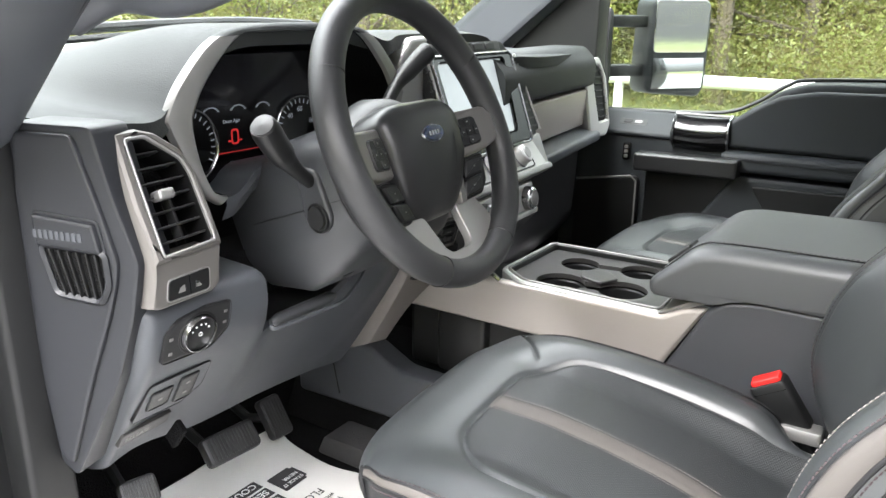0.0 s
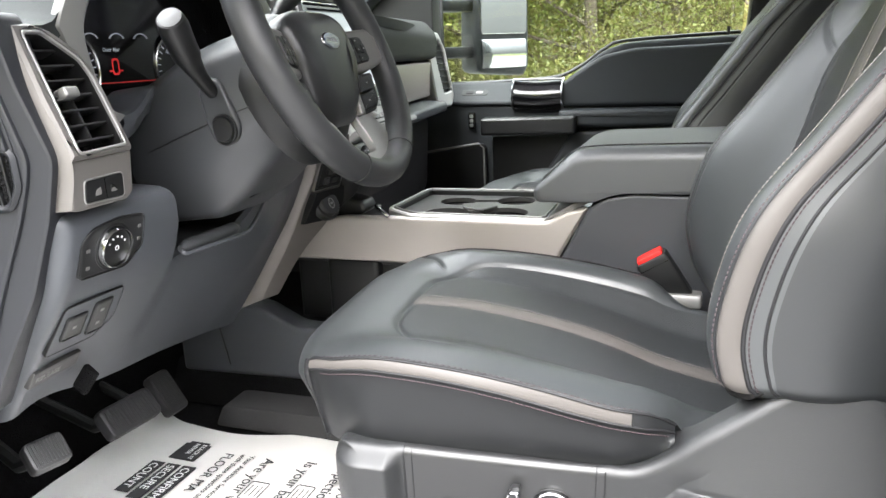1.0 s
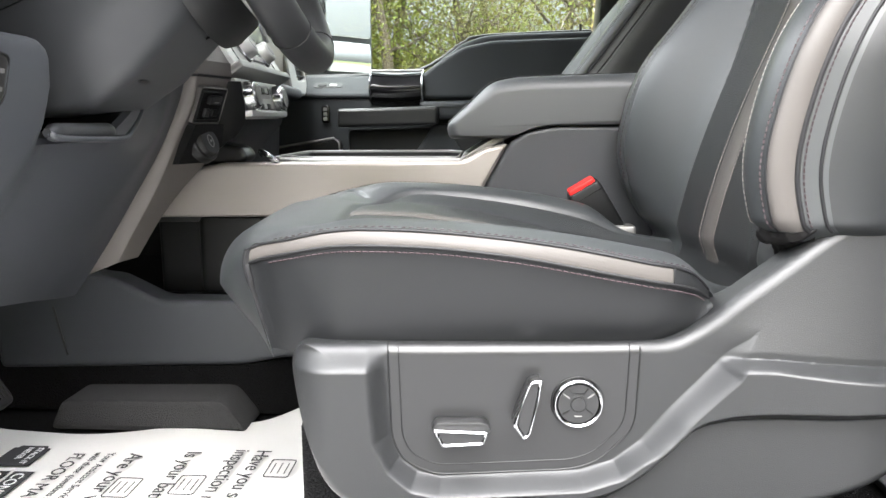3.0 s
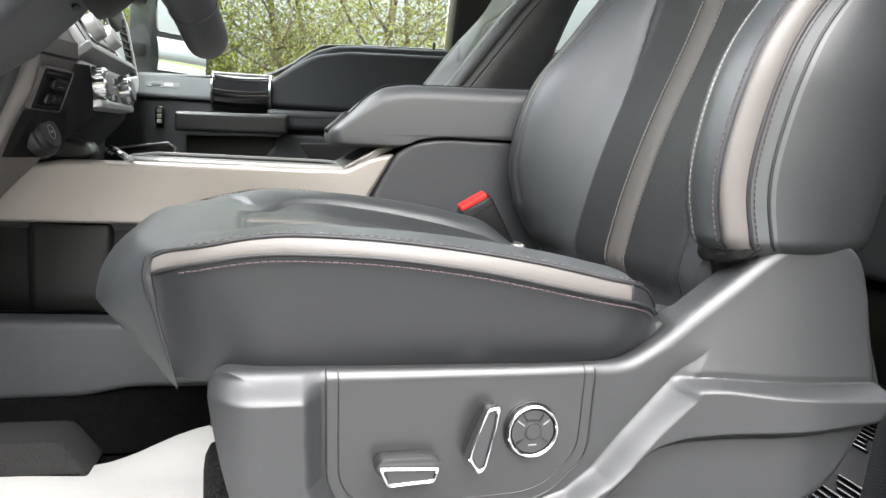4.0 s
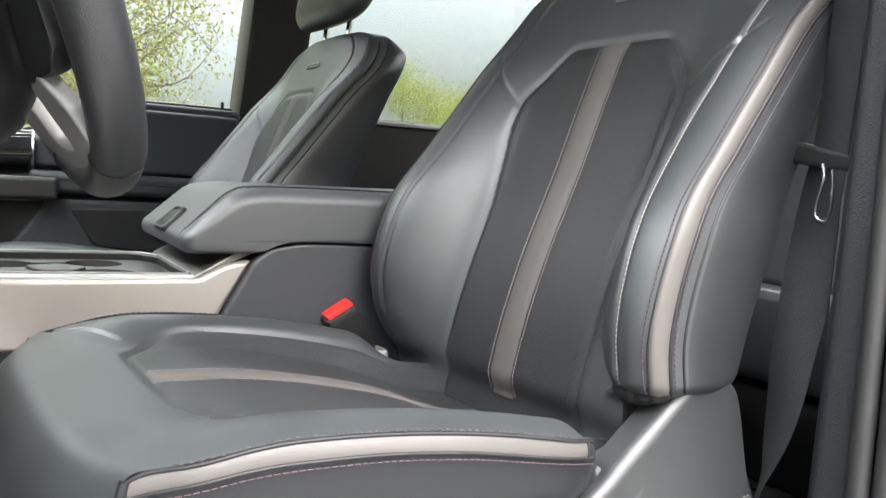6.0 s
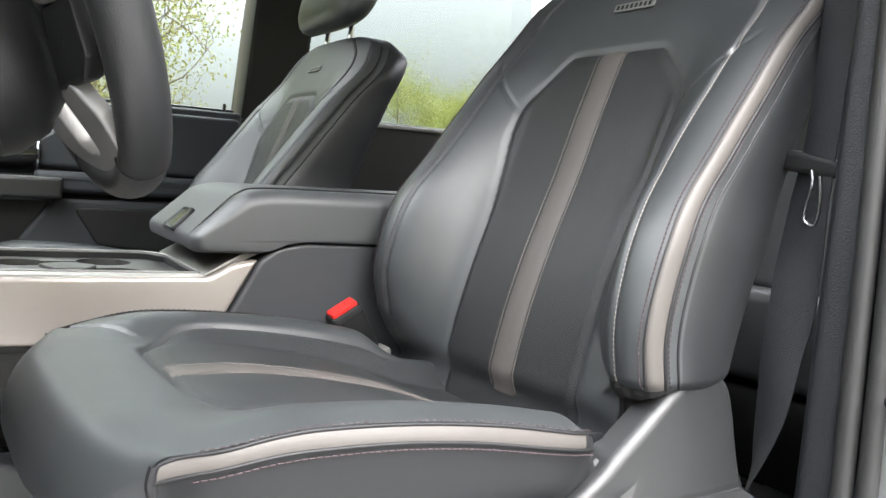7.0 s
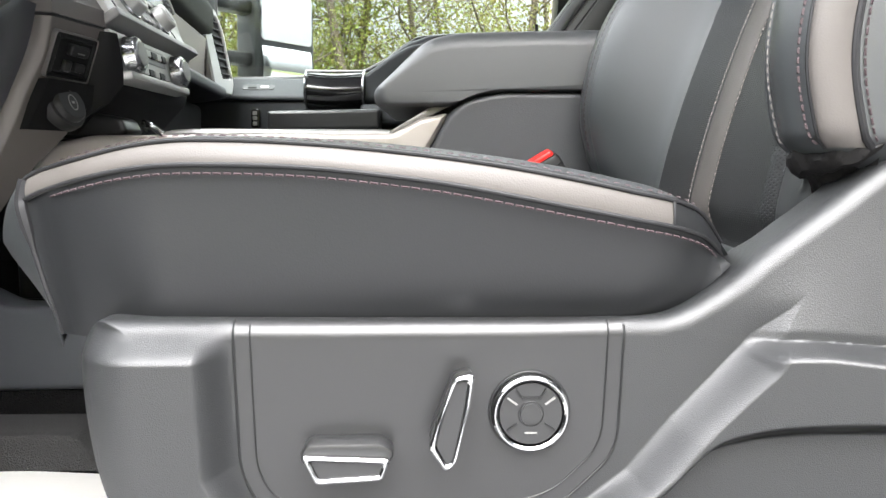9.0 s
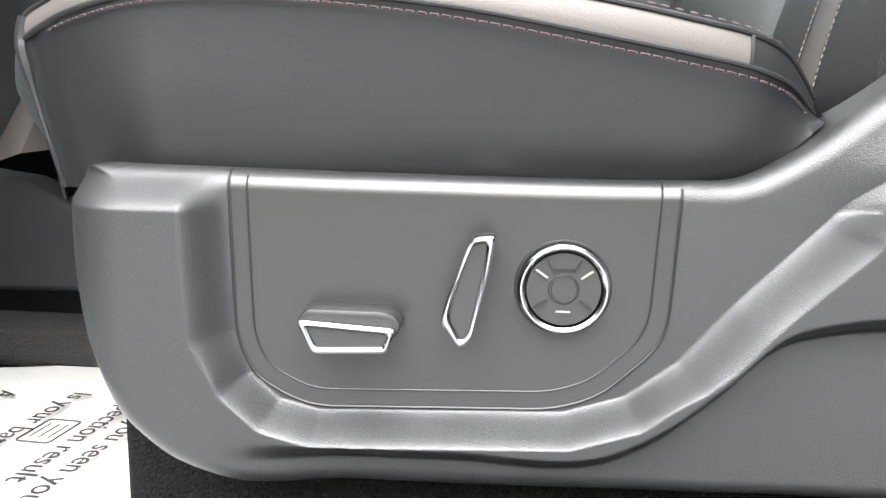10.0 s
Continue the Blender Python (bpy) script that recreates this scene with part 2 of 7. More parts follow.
def inset(poly, r):
    """The polygon drawn in by r (counter-clockwise or not)."""
    p = np.array(poly, float)
    a = np.sum(p[:, 0] * np.roll(p[:, 1], -1) - p[:, 1] * np.roll(p[:, 0], -1))
    e1, e2 = p - np.roll(p, 1, 0), np.roll(p, -1, 0) - p
    n1 = np.stack([-e1[:, 1], e1[:, 0]], 1) / (np.linalg.norm(e1, axis=1, keepdims=True) + 1e-9)
    n2 = np.stack([-e2[:, 1], e2[:, 0]], 1) / (np.linalg.norm(e2, axis=1, keepdims=True) + 1e-9)
    n = n1 + n2
    n /= np.maximum(np.sum(n * n, 1, keepdims=True) / 2, 0.35)
    q = p + n * r * (1 if a > 0 else -1)
    for _ in range(6):
        e = np.roll(q, -1, 0) - q
        bad = np.sum(e * e2, 1) < -1e-12
        if not bad.any():
            break
        m = len(q)
        i0 = int(np.argmin(bad))
        run = []
        for k in range(m + 1):
            i = (i0 + k) % m
            if bad[i] and k < m:
                run.append(i)
            elif run:
                ids = run + [(run[-1] + 1) % m]
                q[ids] = q[ids].mean(0)
                run = []
    return q


def axes(origin, u, v, w=None):
    """A frame: origin and three directions, for prisms."""
    u, v = np.array(u, float), np.array(v, float)
    u, v = u / np.linalg.norm(u), v / np.linalg.norm(v)
    w = np.cross(u, v) if w is None else np.array(w, float)
    return np.array(origin, float), u, v, w / np.linalg.norm(w)


YZ = axes((0, 0, 0), (0, 1, 0), (0, 0, 1))
XZ = axes((0, 0, 0), (1, 0, 0), (0, 0, 1), (0, 1, 0))
XY = axes((0, 0, 0), (1, 0, 0), (0, 1, 0))


class Shape:
    """Collects faces, and links them as one mesh."""

    def __init__(self, sx=1):
        self.v, self.f, self.sx, self.n = [], [], sx, 0

    def add(self, verts, faces):
        verts = np.asarray(verts, float)
        self.v.append(verts)
        self.f += [[i + self.n for i in f] for f in faces]
        self.n += len(verts)
        return self

    def grid(self, p, wrap=False, cap=False, keep=None):
        """Faces over an array of points (rows, columns, 3)."""
        a, b = p.shape[:2]
        f = []
        for i in range(a - 1):
            for j in range(b if wrap else b - 1):
                if keep is None or keep[i, j]:
                    k = (j + 1) % b
                    f.append([i * b + j, i * b + k, (i + 1) * b + k, (i + 1) * b + j])
        if cap:
            f += [list(range(b))[::-1], list(range((a - 1) * b, a * b))]
        return self.add(p.reshape(-1, 3), f)

    def prism(self, poly, lo, hi, fr=XY, r=0.0, seg=2):
        """A polygon drawn out from lo to hi along the frame's third direction, with rounded rims."""
        o, u, v, w = fr
        poly = np.array(poly, float)
        rings = []
        rings = [(lo + r * (1 - math.sin(math.pi / 2 * k / seg)), r * (1 - math.cos(math.pi / 2 * k / seg))) for k in range(seg, -1, -1)] if r else [(lo, 0)]
        if r:
            rings = [(lo, r + min(r, 0.0015))] + rings
        rings += [(hi - (d - lo), q) for d, q in reversed(rings)]
        pts = []
        for d, q in rings:
            c = inset(poly, q) if q > 1e-7 else poly
            pts.append(o + c[:, :1] * u + c[:, 1:2] * v + d * w)
        return self.grid(np.array(pts), wrap=True, cap=True)

    def box(self, c, size, r=0.004, rot=None, seg=2):
        m = np.eye(3) if rot is None else np.array(Euler([radians(a) for a in rot]).to_matrix())
        x, y, z = [s / 2 for s in size]
        rr = min(r, x * 0.9, y * 0.9, z * 0.9)
        poly = rpoly([(-x, -y), (x, -y), (x, y), (-x, y)], rr * 1.2, 3)
        return self.prism(poly, -z, z, (np.array(c, float), m[:, 0], m[:, 1], m[:, 2]), rr, seg)

    def hoop(self, outer, inner, lo, hi, fr=XY, r=0.002, n=72):
        """A flat rim between two outlines, with thickness."""
        o, u, v, w = fr
        A, B = resample(np.array(outer, float), n), resample(np.array(inner, float), n)
        rows = [(A, lo), (A, hi - r), (inset(A, r), hi), (inset(B, -r), hi), (B, hi - r), (B, lo)]
        p = np.array([o + q[:, :1] * u + q[:, 1:2] * v + d * w for q, d in rows])
        return self.grid(np.concatenate([p, p[:1]]), wrap=True)

    def tube(self, pts, r, n=8, closed=False, cap=True):
        p = np.array(pts, float)
        k = len(p)
        r = np.broadcast_to(np.array(r, float), (k,))
        t = np.roll(p, -1, 0) - np.roll(p, 1, 0) if closed else np.gradient(p, axis=0)
        t /= np.linalg.norm(t, axis=1, keepdims=True) + 1e-12
        up = np.array([0, 0, 1.0]) if abs(t[0][2]) < 0.9 else np.array([1.0, 0, 0])
        rows = []
        for i in range(k):
            a = up - t[i] * (up @ t[i])
            a /= np.linalg.norm(a) + 1e-12
            up = a
            b = np.cross(t[i], a)
            q = np.linspace(0, 2 * np.pi, n, endpoint=False)
            rows.append(p[i] + r[i] * (np.cos(q)[:, None] * a + np.sin(q)[:, None] * b))
        if closed:
            rows.append(rows[0])
        return self.grid(np.array(rows), wrap=True, cap=cap and not closed)

    def lathe(self, prof, fr, n=32):
        """A profile of (radius, height) turned round the frame's third direction."""
        o, u, v, w = fr
        q = np.linspace(0, 2 * np.pi, n, endpoint=False)
        rows = [o + rad * (np.cos(q)[:, None] * u + np.sin(q)[:, None] * v) + h * w for rad, h in prof]
        return self.grid(np.array(rows), wrap=True, cap=True)

    def dashes(self, pts, nrm, length=0.0036, width=0.0011, gap=0.0052):
        """Short stitches along a curve."""
        p = np.array(pts, float)
        l = np.concatenate([[0], np.cumsum(np.linalg.norm(np.diff(p, axis=0), axis=1))])
        nn = np.array(nrm, float)
        for s in np.arange(gap, l[-1] - gap, gap):
            a = np.array([np.interp(s, l, p[:, k]) for k in range(3)])
            b = np.array([np.interp(s + length, l, p[:, k]) for k in range(3)])
            m = np.array([np.interp(s, l, nn[:, k]) for k in range(3)])
            m /= np.linalg.norm(m)
            d = np.cross(m, b - a)
            d *= width / 2 / (np.linalg.norm(d) + 1e-12)
            h = m * width * 0.55
            self.add([a - d, a + d, b + d, b - d, (3 * a + b) / 4 + h, (a + 3 * b) / 4 + h],
                     [[0, 1, 4], [1, 2, 5, 4], [2, 3, 5], [3, 0, 4, 5]])
        return self

    def make(self, name, mat, parent=None, label="", smooth=True, kind=""):
        v = np.concatenate(self.v)
        f = self.f
        if self.sx < 0:
            v = v * np.array([-1, 1, 1])
            f = [q[::-1] for q in f]
        me = bpy.data.meshes.new(name)
        me.from_pydata(v.tolist(), [], f)
        used = np.zeros(len(v), bool)
        for q in f:
            used[q] = True
        if not used.all():
            bm = bmesh.new()
            bm.from_mesh(me)
            bmesh.ops.delete(bm, geom=[x for x in bm.verts if not x.link_faces], context='VERTS')
            bm.to_mesh(me)
            bm.free()
        me.materials.append(mat)
        if smooth:
            me.polygons.foreach_set("use_smooth", [True] * len(me.polygons))
            me.set_sharp_from_angle(angle=radians(38))
        me.update()
        ob = new(name, me)
        ob.parent = parent
        return tagged(ob, label=label, kind=kind)


def thing(name, label, category, at=None, group="", kind=""):
    ob = new(name)
    ob.empty_display_size = 0.05
    if at is not None:
        ob.matrix_world = at
    return tagged(ob, label, category, group, kind)


def rect(w, h, cx=0.0, cy=0.0):
    return [(cx - w / 2, cy - h / 2), (cx + w / 2, cy - h / 2), (cx + w / 2, cy + h / 2), (cx - w / 2, cy + h / 2)]


def circle(r, n=32, cx=0.0, cy=0.0, ry=None):
    q = np.linspace(0, 2 * np.pi, n, endpoint=False)
    return np.stack([cx + r * np.cos(q), cy + (ry or r) * np.sin(q)], 1)


def lettering(name, text, size, m, mat, parent=None, label=""):
    """Printed words as a flat mesh, set by the pose m of their baseline's start."""
    c = bpy.data.curves.new(name, 'FONT')
    c.body, c.size, c.extrude = text, size, 0.0002
    ob = bpy.data.objects.new(name, c)
    me = bpy.data.meshes.new_from_object(ob)
    bpy.data.objects.remove(ob)
    me.transform(m)
    me.materials.append(mat)
    out = new(name, me)
    out.parent = parent
    return tagged(out, label=label, kind="stuff")

# ---------------------------------------------------------------- seats
SPINE = [(0.20, -0.145), (0.267, -0.160), (0.30, -0.1655), (0.33, -0.172), (0.36, -0.180), (0.40, -0.1925), (0.44, -0.207), (0.48, -0.2235), (0.52, -0.2395), (0.583, -0.262), (0.66, -0.292), (0.729, -0.322), (0.80, -0.352)]
HALF = [(0.20, 0.205), (0.27, 0.214), (0.332, 0.2255), (0.45, 0.2255), (0.52, 0.220), (0.66, 0.220), (0.70, 0.223), (0.735, 0.215), (0.762, 0.196), (0.780, 0.165), (0.788, 0.13)]
PINCH = [(0.20, 0.79), (0.296, 0.79), (0.308, 0.84), (0.320, 0.945), (0.338, 1.0), (0.80, 1.0)]
BOLSTER = [(0.20, 0.036), (0.325, 0.046), (0.357, 0.064), (0.385, 0.0735), (0.413, 0.078), (0.441, 0.0815), (0.4685, 0.083), (0.496, 0.078), (0.525, 0.0655), (0.554, 0.0545), (0.583, 0.0435), (0.60, 0.037), (0.634, 0.0255), (0.668, 0.0150), (0.70, 0.0065), (0.74, 0.0), (0.80, 0.0)]
PALE = [(0.20, 0.186), (0.32, 0.193), (0.36, 0.1935), (0.41, 0.190), (0.47, 0.187), (0.50, 0.183), (0.53, 0.1785), (0.57, 0.176), (0.70, 0.177), (0.73, 0.172), (0.76, 0.155), (0.79, 0.10)]
FLANK = [(0, 0), (0.12, 0.02), (0.30, 0.16), (0.55, 0.52), (0.78, 0.84), (0.92, 0.97), (1.0, 1.0)]
CORNER = [(0.0, 0.0), (0.0030, -0.0030), (0.0052, -0.0090), (0.0064, -0.0190), (0.0072, -0.0260), (0.0082, -0.0370)]
INSERT_EDGE = [(0.24, 0.112), (0.32, 0.110), (0.45, 0.111), (0.52, 0.118), (0.58, 0.124), (0.61, 0.124)]


def insert_depth(x, z):
    """How far inside the backrest's perforated panel a place lies."""
    ax = np.abs(x)
    side = herm(z, INSERT_EDGE) - ax
    top = 0.670 - z
    slope = (0.670 - (ax - 0.072) * 1.15 - z) * 0.66
    k = 260.0
    return -np.log(np.exp(np.clip(-k * side, -60, 60)) + np.exp(np.clip(-k * top, -60, 60)) + np.exp(np.clip(-k * slope, -60, 60))) / k


def eased(z, pts, r=0.022):
    """The same curve with its bends softened."""
    z = np.asarray(z, float)
    return (herm(z - r, pts) + 2 * herm(z - r / 2, pts) + 3 * herm(z, pts) + 2 * herm(z + r / 2, pts) + herm(z + r, pts)) / 9


def seam_x(z, x):
    """How far from the middle the bolster's pale seam runs, on the side of x."""
    return eased(z, PALE) * np.where(x < 0, herm(z, PINCH), 1.0)


def back_depth(x, z):
    """How far the backrest's front stands forward at x, z: bolsters, panel and seams."""
    hw = herm(z, HALF) * np.where(x < 0, herm(z, PINCH), 1.0)
    pale = seam_x(z, x)
    ax = np.abs(x)
    u = np.clip((ax - 0.098) / (pale - 0.098), 0, 1)
    v = np.clip((ax - pale) / np.maximum(hw - pale, 0.01), 0, 1)
    up = 0.045 * sstep(0.84, 0.62, ax / hw)
    low = np.where(x < 0, sstep(0.302, 0.336, z - up), sstep(0.25, 0.33, z))
    d = (herm(u, FLANK) * eased(z, BOLSTER) + 0.0035 * np.sin(v * math.pi) * sstep(0.70, 0.62, z) - 0.004 * v**2) * (0.15 + 0.85 * low)
    d = d - 0.010 * sstep(0.15, 1.0, ax / hw)**2 * sstep(0.64, 0.72, z)
    e = insert_depth(x, z)
    d = d + 0.0035 * sstep(0.0, 0.012, e) - 0.0026 * np.exp(-(e / 0.0045)**2)
    d = d - 0.0035 * np.exp(-((ax - pale) / 0.0030)**2) * sstep(0.30, 0.34, z)
    d = d - 0.004 * sstep(0.29, 0.26, z) * 3
    side = np.abs(z - (0.606 + (ax - 0.134) * 1.0))
    d = d - 0.0035 * np.exp(-(side / 0.003)**2) * sstep(0.120, 0.13, ax) * sstep(0.202, 0.19, ax)
    return d


def back_point(x, z, lift=0.0):
    """A place on the backrest's front, and the way it faces."""
    x, z = np.broadcast_arrays(np.asarray(x, float), np.asarray(z, float))

    def place(x, z):
        return np.stack([x, herm(z, SPINE) + back_depth(x, z), z + 0 * x], -1)
    p, h = place(x, z), 0.003
    n = np.cross(place(x, z + h) - place(x, z - h), place(x + h, z) - place(x - h, z))
    n = n / (np.linalg.norm(n, axis=-1, keepdims=True) + 1e-12)
    n = np.where(n[..., 1:2] < 0, -n, n)
    return p + lift * n, n


def corner_point(z, side, k, lift=0.0):
    """Places on the rounded outer edge of a bolster: k runs from 0 at the plum seam to 1 at the side panel."""
    z, k = np.broadcast_arrays(np.asarray(z, float), np.asarray(k, float))
    hw = herm(z, HALF) * (herm(z, PINCH) if side < 0 else 1.0)
    p, _ = back_point(side * (hw - 0.0002), z)
    c = np.array(CORNER)
    q = spline(c, 60)
    t = np.linspace(0, 1, 60)
    dx, dy = np.interp(k, t, q[:, 0]), np.interp(k, t, q[:, 1])
    out = p + np.stack([side * dx, dy, 0 * dx], -1)
    gx, gy = np.interp(k, t, np.gradient(q[:, 1])), np.interp(k, t, np.gradient(q[:, 0]))
    n = np.stack([-side * gx, gy, 0 * gx], -1)
    n = n / (np.linalg.norm(n, axis=-1, keepdims=True) + 1e-12)
    return out + lift * n, n


CREST = [(-0.17, 0.268), (-0.09, 0.284), (-0.065, 0.2975), (-0.03, 0.3072), (0.0, 0.3135), (0.06, 0.3227), (0.12, 0.3284), (0.18, 0.3305), (0.228, 0.3245), (0.268, 0.315), (0.34, 0.31)]
MIDDLE = [(-0.18, 0.230), (-0.09, 0.250), (-0.01, 0.279), (0.072, 0.299), (0.10, 0.304), (0.15, 0.311), (0.20, 0.3135), (0.225, 0.317), (0.25, 0.3185), (0.28, 0.3165), (0.34, 0.31)]


def cushion_inset(x, y):
    """How far inside the cushion's perforated panel a place lies."""
    ax = np.abs(x)
    k = 130.0
    return -np.log(np.exp(np.clip(-k * (0.139 - ax), -60, 60)) + np.exp(np.clip(-k * (0.216 - y), -60, 60)) + np.exp(np.clip(-k * (0.300 - ax - y) * 0.72, -60, 60))) / k


def cushion_top(x, y):
    ax = np.abs(x)
    b = sstep(0.10, 0.165, ax) * 1.16 - 0.16 * sstep(0.165, 0.19, ax)
    z = herm(y, MIDDLE) + (herm(y, CREST) - herm(y, MIDDLE)) * b
    e = cushion_inset(x, y)
    z = z - 0.0042 * np.exp(-(e / 0.0034)**2) * sstep(-0.15, 0.02, y) + 0.002 * sstep(0, 0.02, e)
    z = z - 0.035 * sstep(-0.080, -0.125, y) * sstep(0.135, 0.19, ax)
    fold = y - 0.212 - (np.minimum(ax, 0.19) - 0.128) * 0.75
    return z - 0.003 * np.exp(-(fold / 0.003)**2) * sstep(0.118, 0.13, ax) * (x > 0)


def cushion_grid(nx=190, ny=200):
    """The cushion's top and front: rows from the fold at the back over the rolled front edge."""
    x = np.linspace(-0.19, 0.19, nx)
    k = (np.abs(x) / 0.19)**4
    front = 0.326 - 0.050 * k
    rows = []
    roll, fall = 0.042 - 0.029 * k, 0.055 - 0.043 * k
    for t in np.linspace(0, 1, ny):
        y = -0.175 + (front - roll + 0.175) * t
        rows.append(np.stack([x, y, cushion_top(x, y)], 1))
    edge = cushion_top(x, front - roll)
    for a in np.linspace(0, math.pi / 2, 13)[1:]:
        rows.append(np.stack([x, front - roll + roll * math.sin(a), edge - fall * (1 - math.cos(a))], 1))
    for t in np.linspace(0, 1, 8)[1:]:
        rows.append(np.stack([x, front - 0.045 * (1 - 0.55 * k) * t**1.2, edge - fall + (0.223 - edge + fall) * t], 1))
    p = np.array(rows)
    wide = herm(np.clip(p[..., 1], -0.092, 0.275), OUT_TOP) - 0.190
    p[..., 0] -= np.where(p[..., 0] < 0, wide * np.clip((-p[..., 0] - 0.06) / 0.13, 0, 1)**1.5, 0)
    return p


STRIP_TOP = [(-0.092, 0.2760), (-0.080, 0.2880), (-0.070, 0.2960), (-0.060, 0.3005), (-0.03, 0.3072), (0.0, 0.3135), (0.03, 0.3187), (0.06, 0.3227), (0.09, 0.3259), (0.12, 0.3284), (0.15, 0.3300), (0.18, 0.3305), (0.21, 0.3277), (0.24, 0.3207), (0.27, 0.3139)]
STRIP_LOW = [(-0.092, 0.2700), (-0.075, 0.2815), (-0.06, 0.2870), (-0.03, 0.2932), (0.0, 0.2988), (0.03, 0.3045), (0.06, 0.3097), (0.09, 0.3135), (0.12, 0.3164), (0.15, 0.3178), (0.18, 0.3180), (0.21, 0.3160), (0.24, 0.3099), (0.27, 0.3018)]
OUT_TOP = [(-0.092, 0.1960), (-0.084, 0.2040), (-0.070, 0.2180), (-0.05, 0.2285), (-0.02, 0.2325), (0.03, 0.2295), (0.09, 0.2235), (0.15, 0.2187), (0.21, 0.2123), (0.24, 0.2050), (0.262, 0.1925), (0.275, 0.1885)]
OUT_LOW = [(-0.092, 0.1990), (-0.084, 0.2080), (-0.070, 0.2225), (-0.05, 0.2315), (-0.01, 0.2350), (0.03, 0.2337), (0.09, 0.2301), (0.15, 0.2251), (0.18, 0.2217), (0.21, 0.2169), (0.24, 0.2091), (0.262, 0.1970), (0.275, 0.1895)]


def band_x(y, side, low):
    """How far from the middle the band's upper or lower seam runs; the door side bulges."""
    if side < 0:
        return -herm(y, OUT_LOW if low else OUT_TOP)
    return 0.2045 - 0.0140 * sstep(0.236, 0.270, y) if low else 0.190 + 0.009 * sstep(-0.075, -0.09, y)


def driver_like_seat(name, m, sx, label, controls, group):
    seat = thing(name, label, "car seat", m, group)
    # backrest: rings of one closed outline, from the fold to the rounded top
    rear = [(1.036, 0.0), (1.050, -0.016), (1.044, -0.045), (0.99, -0.082), (0.87, -0.107), (0.5, -0.117), (0.0, -0.120)]
    zs = np.concatenate([np.linspace(0.225, 0.292, 10), np.linspace(0.296, 0.346, 24), np.linspace(0.351, 0.74, 110), 0.74 + 0.048 * np.sin(np.linspace(0.08, math.pi / 2, 12))])
    xf = np.linspace(-1, 1, 240)
    rr = spline(rear, 20)[1:-1]
    rings, rims = [], []
    for z in zs:
        hw = float(herm(z, HALF))
        hl = hw * float(herm(z, PINCH))
        y0 = float(herm(z, SPINE))
        shut = 1 - 0.9 * float(sstep(0.74, 0.79, z))
        x = np.where(xf < 0, xf * hl, xf * hw)
        fr = np.stack([x, y0 + back_depth(x, np.full_like(x, z)), np.full_like(x, z)], 1)
        thin = 0.55 + 0.45 * shut
        turned = []
        for side, w_ in ((1, hw), (-1, hl)):
            corner, _ = corner_point(np.full(9, z), side, np.linspace(0.1, 1, 9))
            fwd = float(corner[-1, 1]) - y0
            wane = np.clip((rr[:, 1] + 0.120) / 0.120, 0, 1)**1.5
            half = np.stack([side * rr[:, 0] * w_, y0 + rr[:, 1] * thin + fwd * wane, np.full(len(rr), z)], 1)
            turned.append(np.concatenate([corner, half]))
        rings.append(np.concatenate([fr, turned[0], np.array([[0, y0 - 0.120 * thin, z]]), turned[1][::-1]]))
    p = np.array(rings)
    nf = len(xf)
    cx = (p[:-1, :, 0] + np.roll(p, -1, 1)[1:, :, 0]) / 2
    cz = (p[:-1, :, 2] + p[1:, :, 2]) / 2
    ins = (insert_depth(cx, cz) > 0) & (np.arange(p.shape[1])[None, :] < nf - 1)
    s = Shape(sx)
    cols = np.arange(p.shape[1])[None, :]
    flank = np.repeat((cols >= nf + 9) & (cols < p.shape[1] - 10), len(p) - 1, 0)
    s.grid(p, wrap=True, cap=True, keep=~ins & ~flank)
    s.make("backrest", LEATHER, seat, "smooth black leather backrest with padded side bolsters")
    Shape(sx).grid(p, wrap=True, keep=flank).make("back_shell", BACKSKIN, seat, "plain black sides and rear, shaded in colour")
    for side in (-1, 1):
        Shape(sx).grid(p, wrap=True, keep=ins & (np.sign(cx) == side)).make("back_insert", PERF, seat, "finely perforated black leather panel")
    # centre stripe of the backrest
    z = np.linspace(0.262, 0.668, 90)
    w = np.linspace(-0.017, 0.017, 7)
    q, nn = back_point(w[None, :] + 0 * z[:, None], z[:, None] + 0 * w[None, :])
    puff = 0.0006 + 0.0016 * (1 - (np.abs(w) / 0.017)**4)
    Shape(sx).grid(q + nn * puff[None, :, None]).make("back_stripe", TAUPE_LEATHER, seat, "taupe leather stripe")
    st = Shape(sx)
    for xx in (-0.0205, 0.0205):
        a, n1 = back_point(np.full_like(z, xx), z, 0.0012)
        st.dashes(a, n1, 0.0033, 0.0011, 0.0046)
    st.make("stripe_stitching", THREAD_GREY, seat, "rows of grey-brown stitches", kind="stuff")
    st = Shape(sx)
    z2 = np.linspace(0.328, 0.76, 90)
    a, n1 = back_point(-(eased(z2, PALE) + 0.004), z2, 0.0010)
    st.dashes(a, n1, 0.0037, 0.0014, 0.0048)
    st.make("pale_stitching", THREAD, seat, "row of pale stitches", kind="stuff")
    st = Shape(sx)
    a, n1 = back_point(eased(z2, PALE) + 0.004, z2, 0.0010)
    st.dashes(a, n1, 0.0040, 0.0012, 0.0060)
    for side in (-1, 1):
        a, n1 = back_point(side * (herm(z2, HALF) - 0.0040), z2, 0.0012)
        st.dashes(a, n1, 0.0036, 0.0015, 0.0047)
    yy = np.linspace(-0.088, 0.258, 90)
    for side in (-1, 1):
        low = np.stack([band_x(yy, side, True) + side * 0.0015, yy, herm(yy, STRIP_LOW) - 0.0042], 1)
        st.dashes(low, np.tile([side * 1.0, 0, 0.2], (90, 1)), 0.0040, 0.0012, 0.0050)
